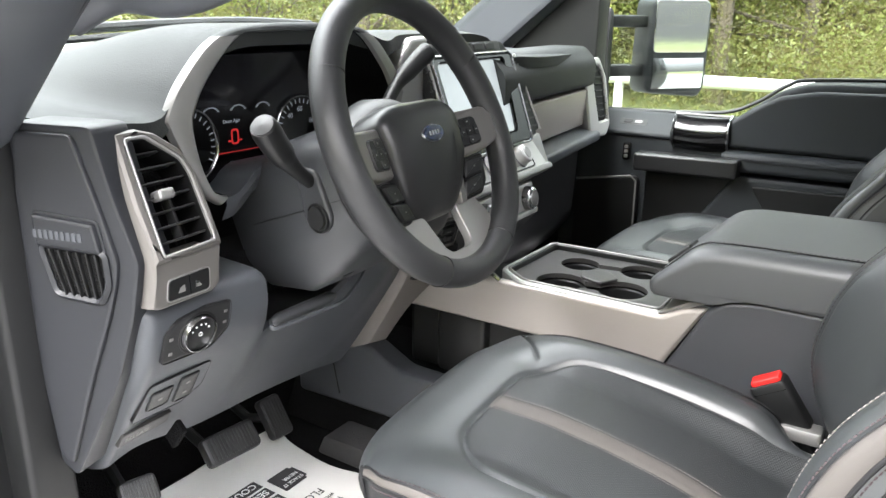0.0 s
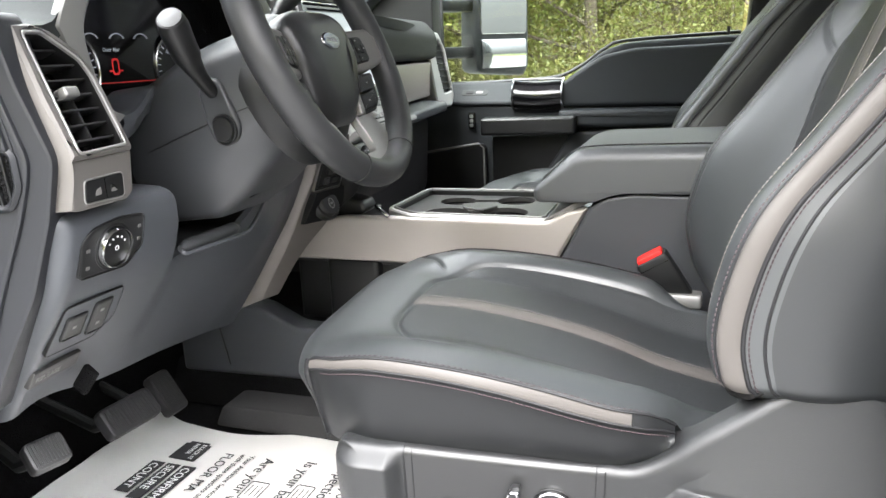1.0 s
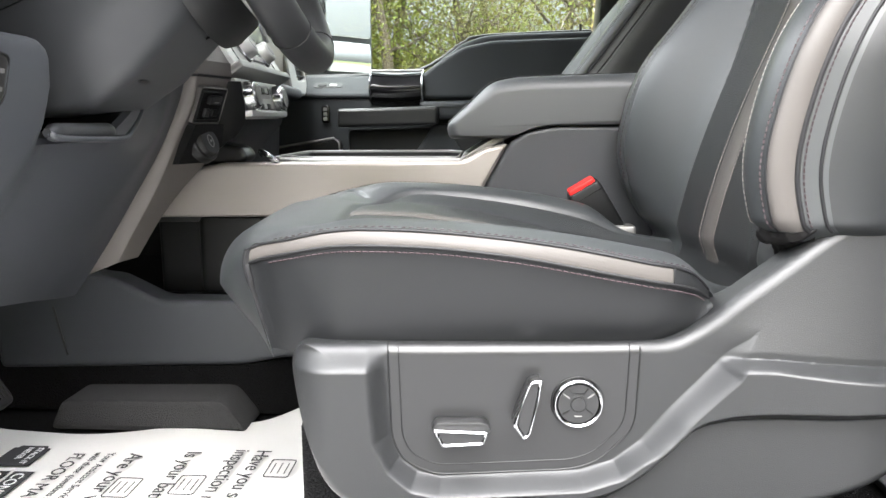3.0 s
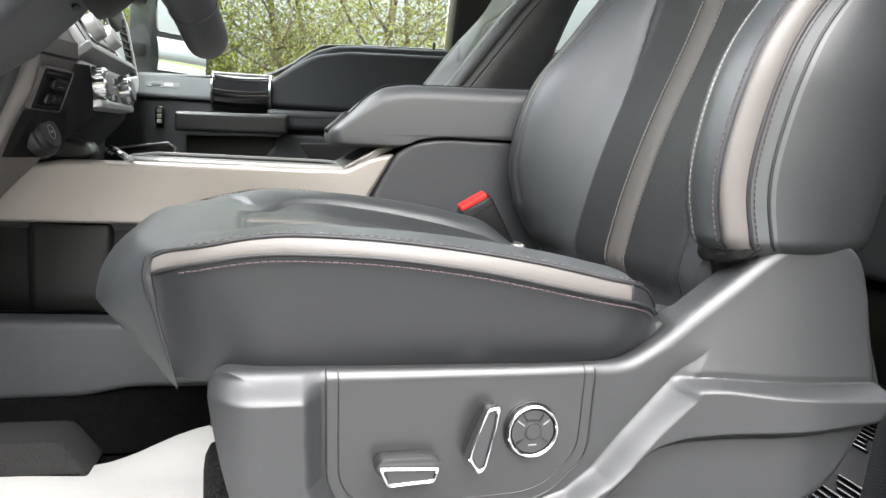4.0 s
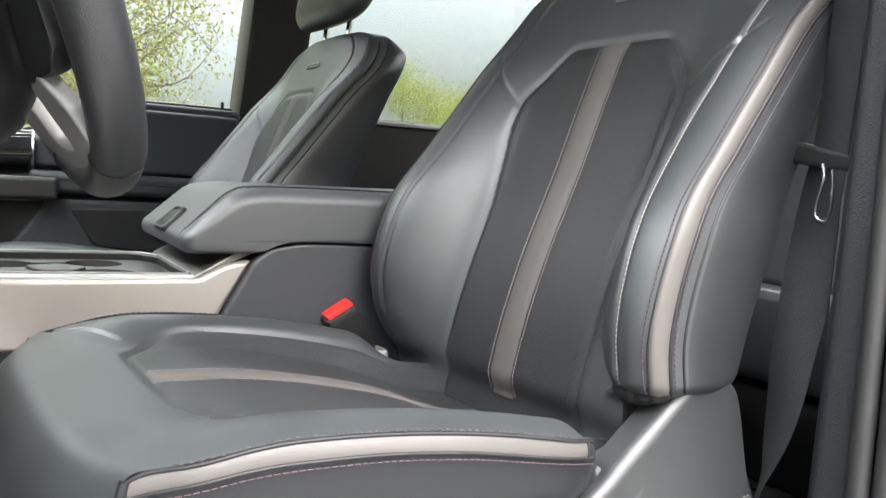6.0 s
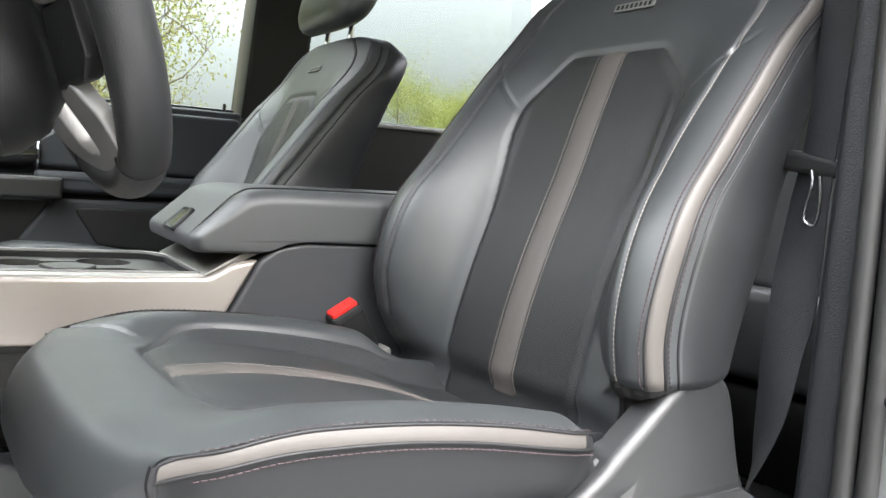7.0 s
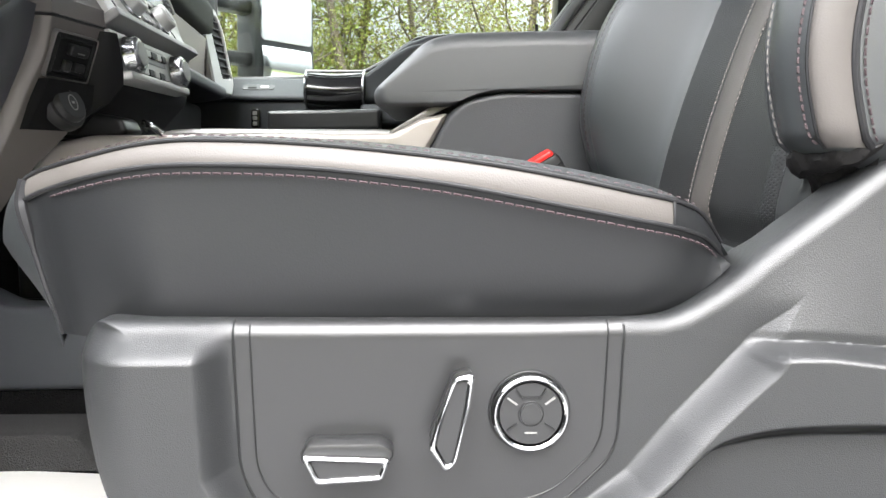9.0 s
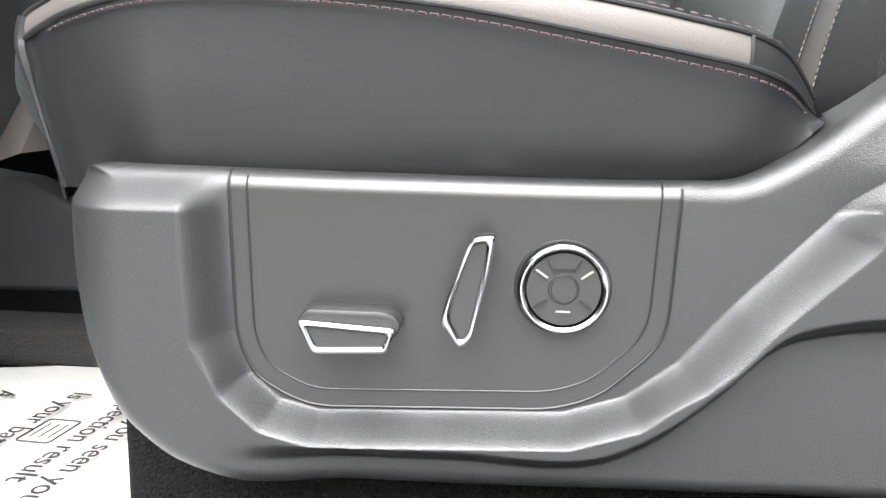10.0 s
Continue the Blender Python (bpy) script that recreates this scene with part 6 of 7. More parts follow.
for t, xx in ((0.045, 0.028), (0.105, -0.030)):
    o = A + d * t + upv * -np.interp(t, [0.01, 0.05, 0.10, 0.15], [0.080, 0.102, 0.124, 0.136]) + np.array([xx, 0, 0])
    Shape().prism(circle(0.016, 24, 0, 0, 0.0032), -0.002, 0.0008, axes(o, (1, 0.1, 0), (0, 0.8, -0.6), (0, -0.5, -0.86)), 0.0004).make("screw_slot", DARK, col)
boss = rpoly([(0.425, 0.580), (0.412, 0.595), (0.395, 0.592), (0.374, 0.542), (0.378, 0.524), (0.396, 0.516), (0.413, 0.527)], 0.010, 5)
Shape().prism(boss, 0.080, 0.0900, axes((0, 0, 0), (0, 1, 0), (0, 0, 1), (-1, 0, 0)), 0.004, 3).make("stalk_boss", SHROUD, col, "raised housing round the stalk and button")
Shape().tube(np.array([A + d * t - np.array([np.interp(t, [0.01, 0.05, 0.10, 0.15, 0.22], [0.0858, 0.0978, 0.0998, 0.0938, 0.0878]), 0, 0]) + upv * -0.034 for t in (0.012, 0.03, 0.05, 0.075, 0.10, 0.125, 0.15, 0.18)]), 0.0007, 6).make("shroud_seam", DARK, col)
S0, S1 = np.array([-0.088, 0.405, 0.578]), np.array([-0.176, 0.381, 0.653])
stalk = Shape().tube(np.array([S0 + (S1 - S0) * t + np.array([0, 0.003, -0.005]) * math.sin(math.pi * t) for t in np.linspace(0, 1, 16)]), np.interp(np.linspace(0, 1, 16), [0, 0.3, 0.55, 0.6, 0.97, 1], [0.0075, 0.0085, 0.0125, 0.0145, 0.0155, 0.0135]), 18).make("turn_stalk", DARK, col, "black turn signal stalk")
ax = (S1 - S0) / np.linalg.norm(S1 - S0)
e1 = np.cross(ax, (0, 0, 1.0))
Shape().lathe([(0.001, 0.003), (0.012, 0.002), (0.0135, -0.002)], axes(S1, e1, np.cross(ax, e1), ax), 24).make("stalk_end", PANEL, stalk)
Shape().lathe([(0.009, 0.004), (0.016, 0.003), (0.018, -0.004)], axes(S0 + np.array([0.006, 0, -0.004]), (0, 1, 0), (0, 0, 1), (-1, 0, 0)), 28).make("stalk_boot", DARK, col)
Shape().lathe([(0.001, 0.004), (0.0135, 0.003), (0.0150, -0.004)], axes((-0.0905, 0.394, 0.537), (0.12, 0.94, -0.3), (0, 0.3, 0.94), (-0.99, 0, 0.12)), 30).make("column_button", PANEL, col, "round grey column button")
Shape().hoop(circle(0.0175, 36), circle(0.0152, 36), -0.004, 0.001, axes((-0.0905, 0.394, 0.537), (0.12, 0.94, -0.3), (0, 0.3, 0.94), (-0.99, 0, 0.12)), 0.0004, 36).make("button_gap", DARK, col)
Shape().tube(spline([(0.085, 0.440, 0.625), (0.1416, 0.4547, 0.666), (0.180, 0.450, 0.694), (0.2076, 0.4452, 0.7118)], 24), np.interp(np.linspace(0, 1, 24), [0, 0.35, 0.5, 0.94, 1], [0.008, 0.009, 0.0125, 0.0145, 0.010]), 14).make("gear_lever", DARK, col, "black gear selector lever")

# steering wheel
W0 = np.array([0.0205, 0.317, 0.626])
wt, wy = radians(23.9), radians(4.0)
wn = np.array([math.sin(wy) * math.cos(wt), -math.cos(wy) * math.cos(wt), math.sin(wt)])
wx = np.array([math.cos(wy), math.sin(wy), 0])
wu = np.cross(wn, wx)
WF = (W0 - 0.028 * wu - 0.004 * wx, wx, wu, wn)
wheel = thing("steering_wheel", "dark grey leather steering wheel with satin spokes", "steering wheel")
q = np.linspace(0, 2 * np.pi, 96, endpoint=False)
R = 0.166
rows = []
for a in q:
    c = W0 + R * (math.cos(a) * WF[1] + math.sin(a) * wu)
    rad = math.cos(a) * WF[1] + math.sin(a) * wu
    t = np.linspace(0, 2 * np.pi, 18, endpoint=False)
    flat = 1.0 + 0.10 * abs(math.cos(a))**2
    rows.append(c + 0.0166 * np.cos(t)[:, None] * rad * flat + 0.0185 * np.sin(t)[:, None] * wn)
rows.append(rows[0])
Shape().grid(np.array(rows), wrap=True).make("rim", material("wheel_leather", (0.019, 0.0195, 0.0205), 0.43, bump=0.2, scale=1000), wheel, "smooth dark leather rim")
for a in (150, 30, 243, 297):
    c = W0 + R * (math.cos(radians(a)) * WF[1] + math.sin(radians(a)) * wu)
    rad = math.cos(radians(a)) * WF[1] + math.sin(radians(a)) * wu
    t = np.linspace(0, 2 * np.pi, 20, endpoint=False)
    Shape().tube(c + 0.0172 * np.cos(t)[:, None] * rad + 0.0190 * np.sin(t)[:, None] * wn, 0.0007, 5, closed=True).make("rim_seam", DARK, wheel)
pad_o = rpoly([(-0.082, 0.058), (-0.05, 0.072), (0.05, 0.072), (0.082, 0.058), (0.080, 0.006), (0.064, -0.042), (0.038, -0.068), (-0.038, -0.068), (-0.064, -0.042), (-0.080, 0.006)], 0.018, 5)
s = Shape()
rows = []
for h, k in ((-0.03, 0.0), (0.0, 0.0), (0.010, 0.002), (0.0165, 0.008), (0.020, 0.018), (0.022, 0.035)):
    p = pad_o.mean(0) + (pad_o - pad_o.mean(0)) * (1 - k / 0.075)
    lean = 0.020 * sstep(0.02, -0.075, p[:, 1:2])
    rows.append(WF[0] + p[:, :1] * WF[1] + p[:, 1:2] * wu + (h - 0.012 - lean) * wn)
s.grid(np.array(rows), wrap=True, cap=True)
s.make("centre_pad", PANEL, wheel, "smooth dark grey centre pad")
Shape().prism(circle(0.0235, 40, -0.002, 0.028, 0.0112), 0.006, 0.0118, WF, 0.002).make("badge_ring", CHROME, wheel, "plain bright oval")
Shape().prism(circle(0.0214, 40, -0.002, 0.028, 0.0094), 0.0112, 0.0124, WF, 0.0005).make("badge", BADGE, wheel, "plain dark blue oval badge")
for k in range(4):
    Shape().prism(rect(0.0036, 0.0052, -0.0112 + 0.0063 * k, 0.028), 0.0124, 0.0127, WF).make("bar", SATIN, wheel)
for sg in (-1, 1):
    # the spokes are dished: their outer ends rise towards the rim
    su = math.cos(radians(13)) * wx + sg * math.sin(radians(13)) * wn
    SF = (WF[0] + sg * 0.101 * wx - 0.003 * wn, su, wu, np.cross(su, wu))
    spoke = rpoly([(sg * -0.031, 0.050), (sg * 0.046, 0.048), (sg * 0.058, 0.034), (sg * 0.058, 0.002), (sg * 0.040, -0.004), (sg * 0.010, -0.0085), (sg * -0.026, -0.008)], 0.006)
    sp = Shape().prism(spoke, -0.024, 0.0, SF, 0.005, 3).make("spoke", TRIM, wheel, "satin taupe spoke")
    Shape().hoop(rpoly([(sg * -0.0200, 0.039), (sg * 0.0195, 0.038), (sg * 0.0210, 0.003), (sg * -0.0190, 0.002)], 0.006), rpoly([(sg * -0.0188, 0.0378), (sg * 0.0183, 0.0368), (sg * 0.0198, 0.0042), (sg * -0.0178, 0.0032)], 0.005), -0.004, 0.0006, SF, 0.0003, 48).make("button_gap", DARK, sp)
    bp = Shape().prism(rpoly([(sg * -0.0188, 0.0378), (sg * 0.0183, 0.0368), (sg * 0.0198, 0.0042), (sg * -0.0178, 0.0032)], 0.005), -0.004, 0.0030, SF, 0.002).make("button_pad", DARK, sp, "black spoke buttons")
    for dx, dz in ((0, 0.012), (0, -0.012), (-0.0125, 0), (0.0125, 0), (0, 0)):
        w_, h_ = (0.011, 0.0095) if dx == 0 else (0.0085, 0.012)
        Shape().prism(rpoly(rect(w_, h_, sg * 0.0005 + dx, 0.0205 + dz), 0.0022), 0.0026, 0.0042, SF, 0.0008).make("button", DARK, sp)
        Shape().prism(rect(0.0028, 0.0018, sg * 0.0005 + dx, 0.0205 + dz), 0.0042, 0.0045, SF).make("switch_icon", SATIN, sp)
    lower = rpoly([(sg * -0.023, -0.0095), (sg * 0.020, -0.0095), (sg * 0.012, -0.046), (sg * -0.004, -0.060), (sg * -0.046, -0.062)], 0.004)
    Shape().prism(lower, -0.022, -0.006, SF, 0.003).make("button_pad", DARK, wheel, "black lower buttons")
    for k in range(2):
        f0, f1 = 0.04 + 0.49 * k, 0.49 + 0.49 * k
        ix = [(-0.020 - 0.023 * f, -0.011 - 0.048 * f) for f in (f0, f1)]
        ox = [(0.014 - 0.022 * f, -0.011 - 0.045 * f) for f in (f0, f1)]
        Shape().prism(rpoly([(sg * p, r) for p, r in (ix[0], ox[0], ox[1], ix[1])], 0.004), -0.008, -0.0005, SF, 0.0025, 3).make("button", DARK, wheel)
        m_ = np.mean(ix + ox, 0)
        Shape().prism(rect(0.0032, 0.0016, sg * m_[0], m_[1]), -0.0006, -0.0002, SF).make("switch_icon", SATIN, wheel)
Shape().prism(rpoly([(0.062, -0.004), (0.074, -0.004), (0.056, -0.062), (0.042, -0.062)], 0.003), -0.026, -0.010, WF, 0.002).make("spoke_edge", TRIM, wheel, "satin taupe strip beside the buttons")
lv = 0.970 * wu - 0.243 * wn
LF = (WF[0] - 0.065 * wu - 0.017 * wn, wx, lv, np.cross(wx, lv))
half_u = [(0.084, 0.010), (0.100, -0.018), (0.094, -0.038), (0.066, -0.060), (0.030, -0.070)]
inner_u = [(0.020, -0.046), (0.030, -0.038), (0.037, 0.006)]
ring = half_u + [(-p, r) for p, r in reversed(half_u)] + [(-p, r) for p, r in reversed(inner_u)] + inner_u
Shape().prism(rpoly(ring, 0.006), -0.012, 0.0, LF, 0.002, 3).make("lower_spoke", SATIN, wheel, "satin silver forked lower spoke")
Shape().lathe([(0.03, -0.020), (0.072, -0.026), (0.088, -0.042), (0.096, -0.066), (0.094, -0.078)], WF, 48).make("hub_shell", DARK, wheel, "dark moulded shell behind the hub")

# centre stack
stack = thing("centre_stack", "centre stack with a silver framed touch screen and dials", "centre stack")
CF = axes((0.432, 0.488, 0.615), (1, 0.04, 0), (0, 0.30, 0.954), (0.035, -0.954, 0.30))
Shape().prism(rpoly([(-0.150, 0.105), (0.125, 0.105), (0.150, 0.080), (0.190, -0.088), (-0.132, -0.088)], 0.010), -0.12, 0.0, CF, 0.004).make("housing", DARK, stack)
fo = rpoly([(-0.145, 0.081), (0.128, 0.081), (0.140, -0.084), (-0.130, -0.084)], 0.008)
fi = rpoly([(-0.130, 0.071), (0.098, 0.072), (0.090, -0.060), (-0.118, -0.060)], 0.006)
Shape().hoop(fo, fi, -0.01, 0.010, CF, 0.003, 80).make("screen_frame", GLOSS, stack, "gloss black screen frame")
Shape().hoop(inset(fo, -0.0035), inset(fo, 0.0012), -0.01, 0.0125, CF, 0.002, 80).make("frame_bead", CHROME, stack, "bright silver bead")
Shape().prism(fi, -0.005, 0.004, CF, 0.001).make("touch_screen", LCD, stack, "pale glossy touch screen")
for x0, x1, sg in ((0.143, 0.151, 1), (-0.158, -0.150, -1)):
    vent = rpoly([(x0, 0.074), (x1, 0.074), (x1 + 0.036 * (sg > 0) + 0.006, -0.068), (x0 + 0.005, -0.078)], 0.003)
    v1 = Shape().prism(vent, -0.03, 0.003, CF, 0.001).make("stack_vent", DARK, stack, "narrow black air vent")
    for k in range(9):
        f = (k + 0.5) / 9
        Shape().prism(rect(0.010 + 0.030 * f * (sg > 0), 0.0028, (x0 + x1) / 2 + f * (0.022 if sg > 0 else 0.004), 0.070 - 0.138 * f), 0.001, 0.006, CF, 0.0006).make("slat", PANEL, v1)
    Shape().tube([CF[0] + CF[1] * (x1 + 0.003 + f * (0.042 if sg > 0 else 0.006)) + CF[2] * (0.078 - 0.148 * f) + CF[3] * 0.004 for f in np.linspace(0, 1, 8)], 0.0026, 8).make("vent_bead", STACKSILVER, v1, "silver edge of the vent")
Shape().prism(rpoly(rect(0.250, 0.019, -0.018, 0.0955), 0.004), -0.04, 0.003, CF, 0.002).make("switch_bar", PANEL, stack, "row of switches above the screen")
for k in range(5):
    Shape().prism(rpoly(rect(0.034, 0.013, -0.105 + 0.043 * k, 0.0955), 0.003), 0.0, 0.0055, CF, 0.0015).make("switch_key", DARK, stack)
Shape().prism(rpoly([(0.150, -0.080), (0.190, -0.076), (0.203, -0.145), (0.158, -0.150)], 0.006), -0.06, 0.004, CF, 0.003).make("corner_trim", STACKSILVER, stack, "silver lower corner of the stack")
Shape().prism(rpoly([(0.204, 0.640), (0.209, 0.668), (0.222, 0.700), (0.245, 0.7255), (0.288, 0.7285), (0.284, 0.580), (0.206, 0.580)], 0.008, 5), 0.503, 0.56, XZ, 0.006, 3).make("side_pillar", STACKSILVER, stack, "bright silver pillar beside the screen")
# audio row: a silver panel that leans back, with two dials
Shape().prism(rpoly([(0.312, 0.49), (0.575, 0.50), (0.575, 0.62), (0.312, 0.62)], 0.01), 0.352, 0.585, XY, 0.004).make("core", DARK, stack)
CL = axes((0.437, 0.4415, 0.508), (1, 0.05, 0), (0, 0.55, 0.835), (0.04, -0.835, 0.55))
Shape().prism(rpoly([(-0.142, 0.034), (0.150, 0.034), (0.165, -0.032), (-0.146, -0.032)], 0.006), -0.05, 0.0, CL, 0.003).make("audio_panel", STACKSILVER, stack, "silver panel with the audio dials")
Shape().hoop(rpoly([(-0.105, 0.028), (0.108, 0.028), (0.114, -0.018), (-0.112, -0.018)], 0.008), rpoly([(-0.102, 0.025), (0.105, 0.025), (0.111, -0.015), (-0.109, -0.015)], 0.007), -0.004, 0.0012, CL, 0.0006, 72).make("panel_groove", DARK, stack)
Shape().prism(rpoly([(-0.146, -0.021), (0.163, -0.021), (0.165, -0.033), (-0.146, -0.033)], 0.004), -0.03, 0.008, CL, 0.003).make("panel_lip", SATIN, stack, "narrow silver ledge")
for xx in (-0.046, 0.066):
    fr = (CL[0] + CL[1] * xx + CL[2] * 0.008, CL[1], CL[2], CL[3])
    dl = Shape().lathe([(0.001, 0.020), (0.0150, 0.0195), (0.0175, 0.017), (0.0185, 0.002)], fr, 36).make("dial", STACKSILVER, stack, "satin silver dial")
    Shape().hoop(circle(0.0215, 40), circle(0.0188, 40), -0.001, 0.004, fr, 0.001, 40).make("dial_ring", CHROME, dl)
    Shape().lathe([(0.001, 0.0208), (0.010, 0.0206), (0.0115, 0.019)], fr, 30).make("dial_face", SATIN, dl)
for k in range(4):
    Shape().prism(rpoly(rect(0.014, 0.010, -0.012 + 0.0165 * k, 0.020), 0.002), -0.002, 0.004, CL, 0.001).make("button", SATIN, stack)
    Shape().prism(rpoly(rect(0.014, 0.010, -0.012 + 0.0165 * k, -0.004), 0.002), -0.002, 0.004, CL, 0.001).make("button", SATIN, stack)
# climate row below it, and the lip under the row
CC = axes((0.405, 0.4215, 0.4440), (1, 0.03, 0), (0, 0.16, 0.987), (0.03, -0.987, 0.16))
Shape().prism(rpoly([(-0.116, 0.026), (0.118, 0.026), (0.110, -0.024), (-0.099, -0.024)], 0.006), -0.05, 0.0, CC, 0.003).make("climate_panel", STACKSILVER, stack, "silver climate control panel")
Shape().prism(rpoly([(-0.100, -0.020), (0.110, -0.020), (0.108, -0.030), (-0.097, -0.030)], 0.003), -0.04, 0.010, CC, 0.003).make("panel_lip", STACKSILVER, stack, "bright silver lip")
for xx in (-0.076, 0.084):
    fr = (CC[0] + CC[1] * xx, CC[1], CC[2], CC[3])
    dl = Shape().lathe([(0.001, 0.018), (0.0165, 0.0175), (0.0195, 0.015), (0.0205, 0.009), (0.0220, 0.002)], fr, 40).make("dial", CHROME, stack, "chrome ringed climate dial")
    Shape().lathe([(0.001, 0.0190), (0.0135, 0.0186), (0.0150, 0.017)], fr, 30).make("dial_face", SATIN, dl)
    for k in range(24):
        q = math.radians(15 * k)
        Shape().tube([fr[0] + (fr[1] * math.cos(q) + fr[2] * math.sin(q)) * 0.0205 + fr[3] * h for h in (0.004, 0.0135)], 0.0008, 5).make("grip_rib", CHROME, dl)
Shape().prism(rpoly(rect(0.092, 0.020, 0.004, 0.010), 0.003), -0.002, 0.0012, CC, 0.0006).make("button_field", SATIN, stack)
for k in range(5):
    for j in range(2):
        Shape().prism(rpoly(rect(0.0155, 0.0085, -0.033 + 0.0185 * k, 0.011 - 0.024 * j), 0.002), -0.001, 0.0045, CC, 0.001).make("button", STACKSILVER if (k + j) % 2 else DARK, stack)
# dark face that falls back below the lip to the console
Shape().prism(rpoly([(0.4280, 0.418), (0.4320, 0.404), (0.480, 0.352), (0.60, 0.352), (0.60, 0.418)], 0.004), 0.300, 0.555, YZ, 0.004).make("lower_face", BLACK, stack, "black face below the dials")
Shape().prism(rpoly([(0.432, 0.347), (0.420, 0.356), (0.428, 0.372), (0.50, 0.386), (0.50, 0.347)], 0.006), 0.322, 0.372, YZ, 0.006, 3).make("cubby_cheek", PANEL, stack, "grey cheek of the storage opening")
# taupe facing on the driver's side: a narrow flank, a broad face, running down to the tunnel
LV = np.linspace(0, 1, 44)
zl = 0.4665 + (0.207 - 0.4665) * LV
zi = 0.4665 + (0.2215 - 0.4665) * LV
lft = np.stack([np.full(44, 0.2035), herm(zl, [(0.20, 0.611), (0.262, 0.567), (0.307, 0.538), (0.356, 0.506), (0.40, 0.482), (0.44, 0.4645), (0.47, 0.4565)]), zl], 1)
inn = np.stack([0.2085 + 0.004 * LV, herm(zi, [(0.22, 0.571), (0.2556, 0.5495), (0.31, 0.5155), (0.36, 0.488), (0.397, 0.470), (0.429, 0.453), (0.467, 0.443)]), zi], 1)
zr = 0.4665 + (0.225 - 0.4665) * LV
rgt = np.stack([herm(zr, [(0.22, 0.236), (0.287, 0.250), (0.32, 0.256), (0.353, 0.268), (0.40, 0.284), (0.47, 0.295)]), herm(zr, [(0.22, 0.556), (0.2855, 0.517), (0.32, 0.490), (0.353, 0.463), (0.41, 0.446), (0.467, 0.427)]), zr], 1)
ease = inn + (lft - inn) * 0.10, inn + (rgt - inn) * 0.03
rows = [lft + (0.004, 0.030, 0), lft + (0.0005, 0.0015, 0), lft + (inn - lft) * 0.06, ease[0], (ease[0] + 2 * inn + ease[1]) / 4, ease[1], rgt, rgt + (0.01, 0.06, 0)]
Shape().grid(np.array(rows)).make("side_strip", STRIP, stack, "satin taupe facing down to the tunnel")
# the block above it, with its joint and ignition knob
gap = np.array([(0.2045, 0.490, 0.4685), (0.2045, 0.4595, 0.4685), (0.2095, 0.4455, 0.4685), (0.294, 0.4295, 0.4685)])
Shape().tube(gap, 0.0019, 6).make("facing_joint", DARK, stack)
b0 = np.array([(0.2040, 0.520, 0.470), (0.2040, 0.4560, 0.470), (0.2085, 0.4425, 0.470), (0.294, 0.4265, 0.470), (0.296, 0.47, 0.470)])
rows = [b0, b0 + (0, 0.001, 0.018), b0 + (0.001, 0.004, 0.021), b0 + (0.002, 0.035, 0.070), b0 + (0.002, 0.06, 0.09)]
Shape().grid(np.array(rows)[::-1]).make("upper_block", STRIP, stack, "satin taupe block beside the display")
KB = axes((0.2515, 0.4560, 0.5120), (0.98, -0.18, 0), (0.10, 0.53, 0.845), (-0.155, -0.83, 0.535))
Shape().prism(rpoly([(-0.030, 0.026), (0.036, 0.026), (0.038, -0.021), (-0.028, -0.021)], 0.004), -0.01, 0.0020, KB, 0.0008).make("knob_plate", PANEL, stack, "grey plate round the ignition knob")
# dark strip along the plate's lower edge stands in for a shadow line
Shape().prism(rpoly([(-0.028, -0.0165), (0.038, -0.0165), (0.038, -0.0215), (-0.028, -0.0215)], 0.001), -0.01, 0.0026, KB, 0.0004).make("plate_shadow_gap", DARK, stack)
Shape().lathe([(0.001, 0.021), (0.014, 0.0205), (0.0165, 0.018), (0.0175, 0.0)], (KB[0] + KB[2] * 0.004, *KB[1:]), 36).make("ignition_knob", DARK, stack, "black ignition knob")
# switch block in the facing
Q = np.array([(0.2144, 0.4585, 0.4079), (0.2836, 0.4480, 0.4077), (0.2105, 0.4415, 0.4534)])
SQ = axes(Q[0], Q[1] - Q[0], Q[2] - Q[0], np.cross(Q[2] - Q[0], Q[1] - Q[0]) * -1)
SQ = (SQ[0], SQ[1], SQ[2] - SQ[1] * (SQ[2] @ SQ[1]), SQ[3] if SQ[3][1] < 0 else -SQ[3])
so = rpoly([(0.0, 0.0), (0.070, 0.0), (0.069, 0.049), (0.0, 0.049)], 0.004)
Shape().prism(so, -0.02, 0.0012, SQ, 0.0006).make("switch_block", BLACK, stack, "square black switch block")
Shape().hoop(inset(so, -0.0008), inset(so, 0.0010), -0.01, 0.0022, SQ, 0.0006, 60).make("switch_frame", TRIM, stack, "thin bright frame")
Shape().hoop(inset(so, 0.004), inset(so, 0.010), -0.005, 0.0030, SQ, 0.002, 60).make("switch_bezel", BLACK, stack)
Shape().prism(rpoly(rect(0.030, 0.012, 0.037, 0.033), 0.003), 0.0, 0.0075, SQ, 0.002).make("switch_key", DARK, stack)
Shape().prism(rpoly(rect(0.012, 0.012, 0.026, 0.015), 0.002), 0.0, 0.006, SQ, 0.002).make("switch_key", PANEL, stack)
Shape().prism(rpoly(rect(0.016, 0.010, 0.046, 0.015), 0.002), 0.0, 0.006, SQ, 0.002).make("switch_key", DARK, stack)
Shape().prism(rect(0.012, 0.0012, 0.038, 0.031), 0.007, 0.0078, SQ).make("switch_mark", SATIN, stack)
